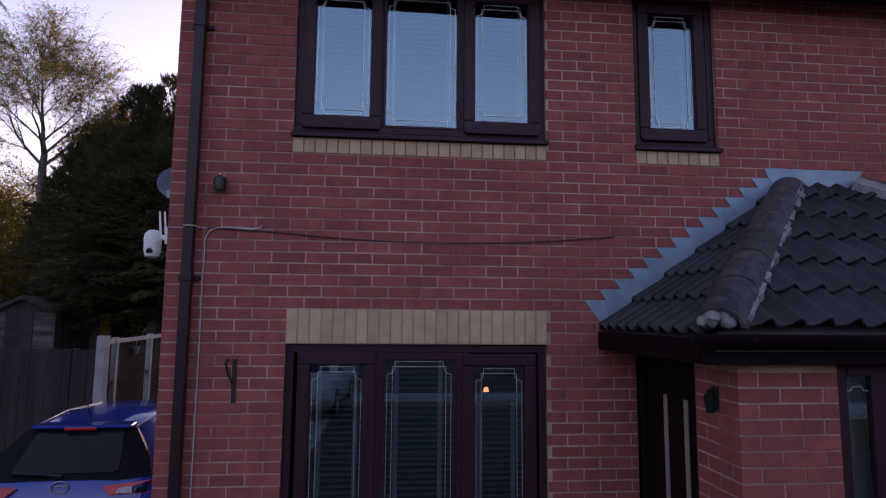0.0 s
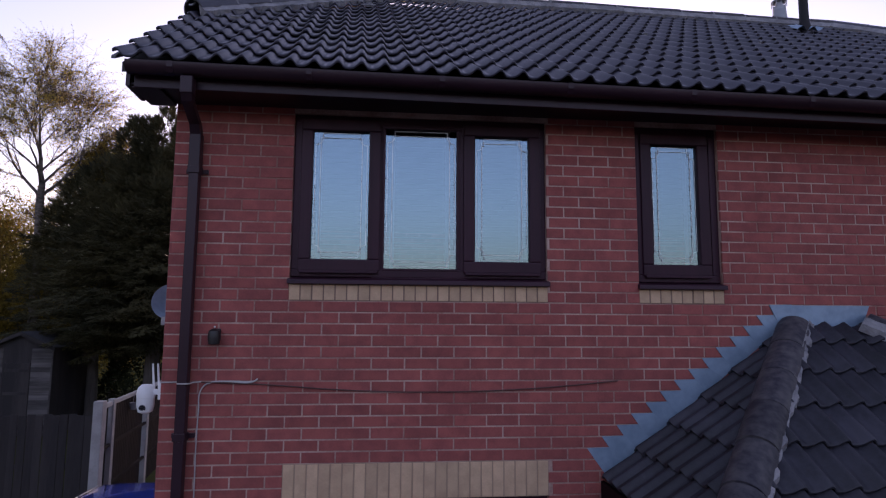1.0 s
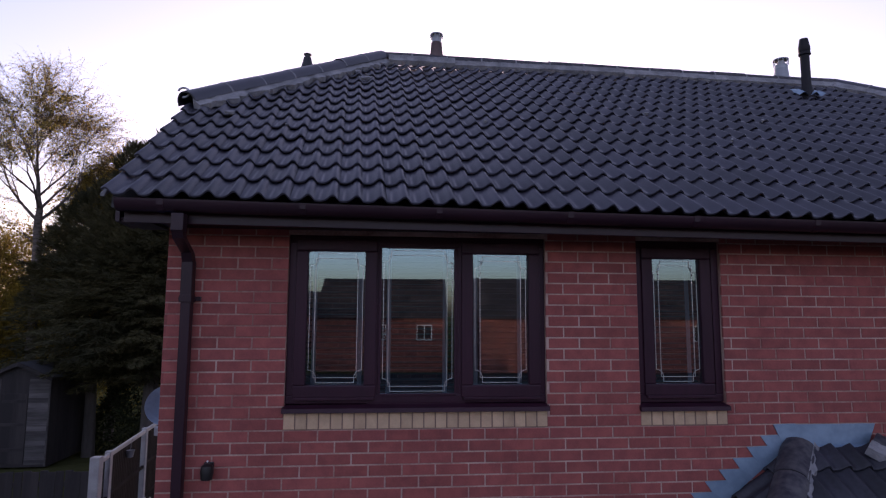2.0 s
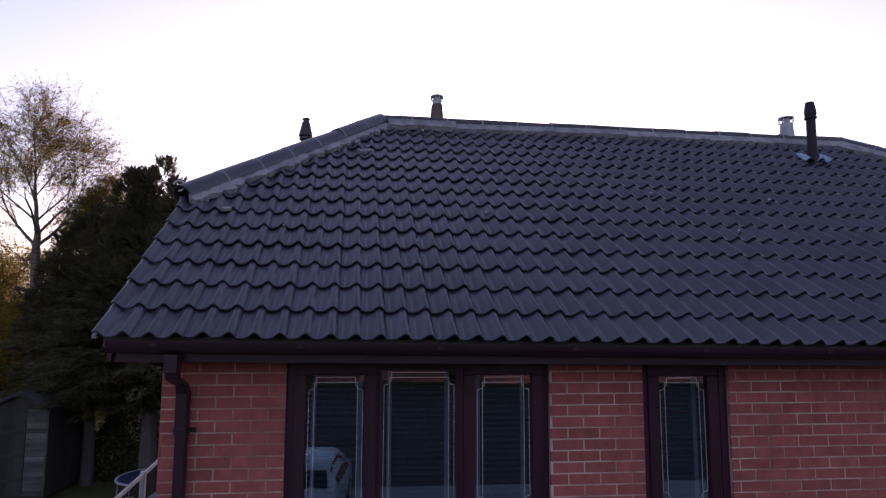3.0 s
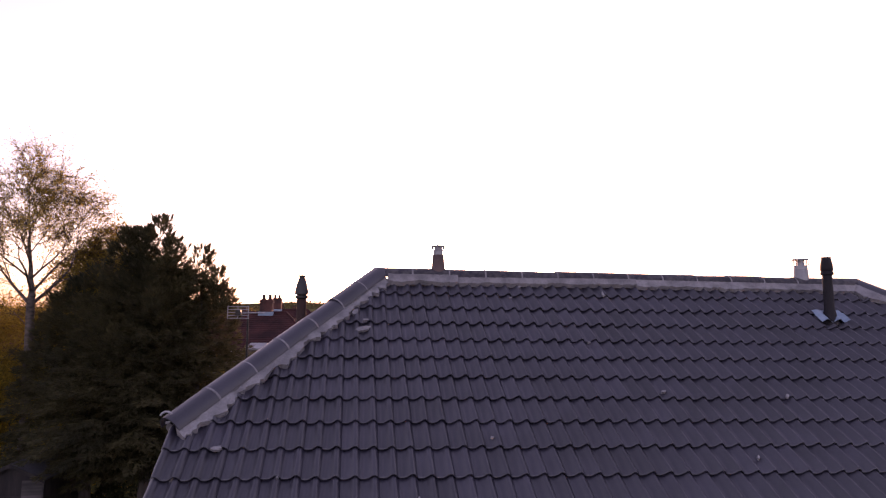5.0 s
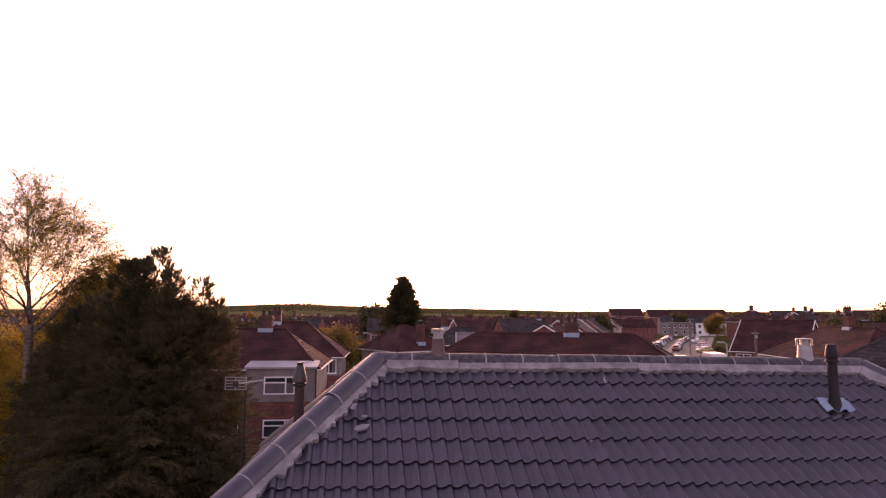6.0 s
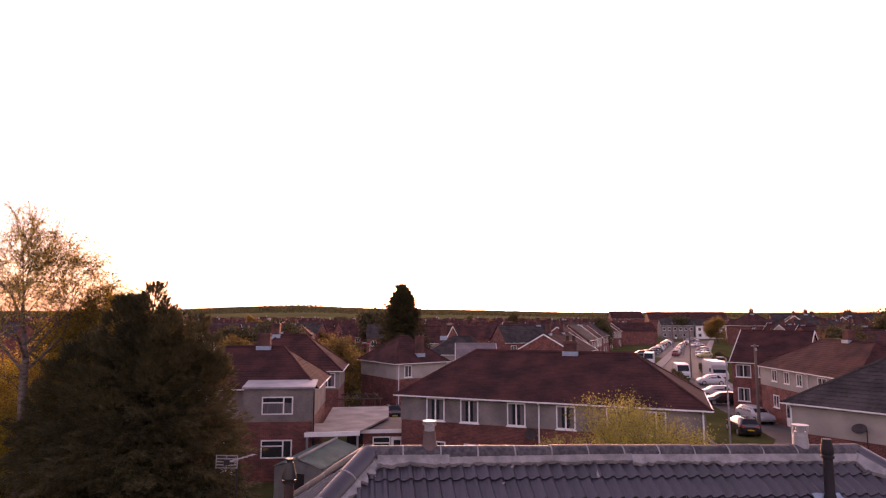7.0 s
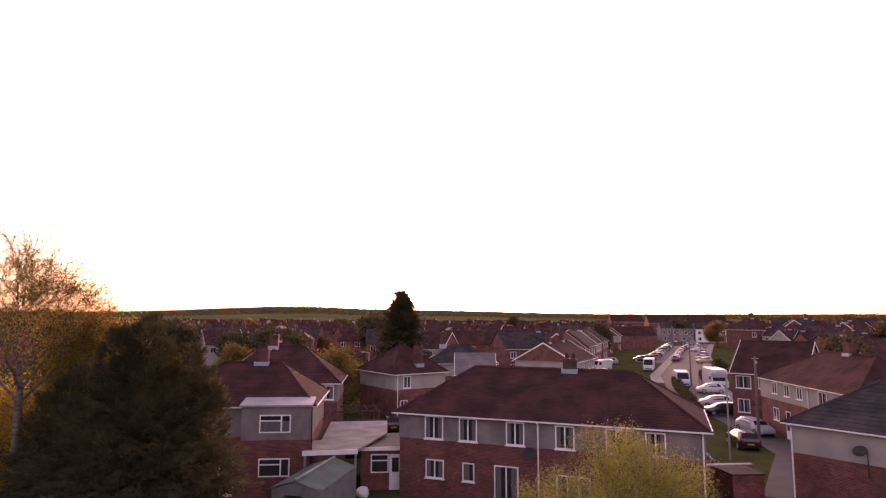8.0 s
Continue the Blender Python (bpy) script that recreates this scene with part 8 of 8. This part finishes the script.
far_tree_c = branch_tree("town_tree", "dark round-headed evergreen among the roofs", (-21, 118, -0.6), 10.0, 0.25, 2.0, 3, BARK, CYPRESS_LEAF, 71, 12, 0.6, 0.6, 0.0, 36, group="town trees", hang=0.2)
for x, y, s, k in ((-2.6, 67.0, 0.8, 1), (-3.0, 84.0, 0.7, 0), (-0.5, 150.0, 1.35, 2), (-48, 130, 1.2, 2), (66.5, 106, 0.3, 0), (71, 116, 0.3, 0), (128, 214, 1.3, 1), (96, 98, 1.3, 0), (106, 106, 1.5, 1), (112, 96, 1.5, 0), (122, 108, 1.4, 0), (134, 112, 1.5, 2),
                   (118, 120, 1.4, 0), (58, 66, 1.0, 0), (66, 58, 1.1, 1), (150, 150, 1.4, 0), (160, 172, 1.3, 1), (60, 158, 1.1, 0), (-62, 88, 1.1, 0), (-22, 92, 0.9, 1)):
    src = (far_tree, far_tree_b, far_tree_c)[k]
    c = copy_thing(src, pose(x, y, ground_height(x, y) - 0.1, 0, 0, (x * 37) % 360))
    c.scale = (s, s, s)
for i in range(110):
    y = rng.uniform(120, 430)
    x = rng.uniform(-0.8 * y, 1.0 * y)
    if near_street(x, y) and rng.random() < 0.9 or (y < 260 and 0.06 < x / y < 0.34):
        continue
    c = copy_thing((far_tree, far_tree_b, far_tree_c)[i % 3], pose(x, y, ground_height(x, y) - 0.1, 0, 0, rng.uniform(0, 360)))
    s = rng.uniform(0.7, 1.25)
    c.scale = (s, s, s * rng.uniform(0.8, 1.1))

# hedges and shrubs of the gardens between the houses, too many to count
nr = np.random.RandomState(15)
m_ = 950
yy = nr.uniform(66, 330, m_)
xx = yy * nr.uniform(-0.75, 1.0, m_)
ok = np.array([not near_street(a, b) and not (abs(a - 4) < 9 and b < 84) and not (20 < a < 50 and b < 72) for a, b in zip(xx, yy)])
xx, yy = xx[ok], yy[ok]
m_, per = len(xx), 70
turn, long_, tall = nr.uniform(0, np.pi, m_), nr.uniform(0.8, 5.0, m_), nr.uniform(0.8, 2.6, m_)
g = np.repeat(np.arange(m_), per)
n = m_ * per
t = nr.uniform(-1, 1, n)
px_, py_ = xx[g] + np.cos(turn[g]) * t * long_[g] + nr.normal(0, 0.5, n), yy[g] + np.sin(turn[g]) * t * long_[g] + nr.normal(0, 0.5, n)
zz = np.array([ground_height(a, b) for a, b in zip(px_, py_)]) + tall[g] * nr.uniform(0, 1, n) ** 0.6 * (1 - 0.3 * t ** 2)
bush = leaves_object("garden_hedges", None, FAR_LEAF, np.stack([px_, py_, zz], 1), nr.normal(0, 1, (n, 3)), nr.normal(0, 1, (n, 3)), nr.uniform(0.3, 0.75, n), nr.uniform(0.2, 0.5, n))
tagged(bush, "dark hedges and shrubs in the gardens between the houses", "hedges", kind="stuff")

# woodland along the skyline, too far to count
nr = np.random.RandomState(77)
n = 60000
az = nr.uniform(-0.85, 1.05, n)
dist = 1250 + 420 * nr.uniform(0, 1, n)
hgt = nr.uniform(0, 1, n)
clump = 0.5 + 0.5 * np.sin(az * 60) * np.sin(az * 23 + 1) + 0.35 * np.sin(az * 210)
X, Y = dist * np.sin(az), dist * np.cos(az)
Z = np.array([ground_height(a, b) for a, b in zip(X, Y)]) + hgt * ((2.2 + 3.2 * np.clip(clump, 0, 1)) * np.where(az < -0.2, 0.5, 1.0) + 9.0 * np.exp(-((az + 0.125) / 0.055) ** 2))
n = len(X)
wood = leaves_object("distant_woodland", None, FAR_LEAF, np.stack([X, Y, Z], 1), nr.normal(0, 1, (n, 3)), nr.normal(0, 1, (n, 3)), nr.uniform(2, 3.6, n), nr.uniform(2, 3, n))
tagged(wood, "bare brown woodland along the far hills", "woodland", kind="stuff")

# ---- across the road, behind the camera: what the windows mirror ----
opposite = house("house", "brick house with grey gabled roof across the road", pose(0, -90, -0.6, 0, 0, 180), 10, 8, 5.0, 3.2, hip=False, wins=W2, roof_mat=GREY_TILE, group="houses across the road", n=8, plain=True)
for i, (x, y, a, k) in enumerate(((-16, -27, 180, 2), (-3, -29, 184, 2), (9.5, -28, 176, 2), (22, -27, 180, 2), (-30, -30, 170, 2), (36, -30, 188, 0), (-8, -58, 180, 3), (18, -60, 180, 3), (45, -52, 190, 0))):
    copy_thing(opposite, pose(x + 9, y - 13, -0.8, 0, 0, a))
for x, y, s, k in ((-24, -52, 0.9, 2), (38, -54, 0.9, 2)):
    c = copy_thing((far_tree, far_tree_b, far_tree_c)[k], pose(x, y, -0.1, 0, 0, x * 20))
    c.scale = (s, s, s)
# Dark ground added out of view so the panes mirror less light.
ribbon("forecourt", [(-80, -30.3), (0, -30.3), (80, -30.3)], 20.4, 0.04, DARK_ASPHALT, "unseen dark ground across the road that dims window reflections", "driveway")
parked(car, "silver hatchback parked on the drive in front", P_SILVER, -0.3, -13.6, 4)
ribbon("road", [(-80, -17), (0, -17), (80, -17)], 6.0, 0.03, DARK_ASPHALT, "asphalt road in front of the house", "road")
ribbon("pavement", [(-80, -13.0), (0, -13.0), (80, -13.0)], 1.8, 0.12, PAVING, "concrete pavement in front of the house", "pavement")
ribbon("driveway", [(-1.4, 9.0), (-1.4, 0.0), (-1.4, -12.0)], 3.2, 0.02, PAVING, "concrete drive beside the house", "driveway")
ribbon("forecourt", [(5.2, -0.02), (5.2, -6.0), (5.2, -12.0)], 9.9, 0.02, DARK_ASPHALT, "unseen dark ground before the house that dims window reflections", "driveway")
# ---- bricks ----
lay_bricks(0.0, HOUSE_W, -0.1, 4.91, holes_front, wall_front, Matrix(), offset=0.014, near=(0.0, 3.2, 2.45, 3.53))
lay_bricks(0.0, HOUSE_D, -0.1, 4.83, [], wall_gable, pose(0, HOUSE_D, 0, 0, 0, -90), near=None)
lay_bricks(0.0, 0.53, -0.1, 2.2, [], porch_front, pose(PX0, PY, 0))
lay_bricks(0.0, 0.42, -0.1, 2.2, [], porch_side, pose(PX0, -0.83, 0, 0, 0, -90))
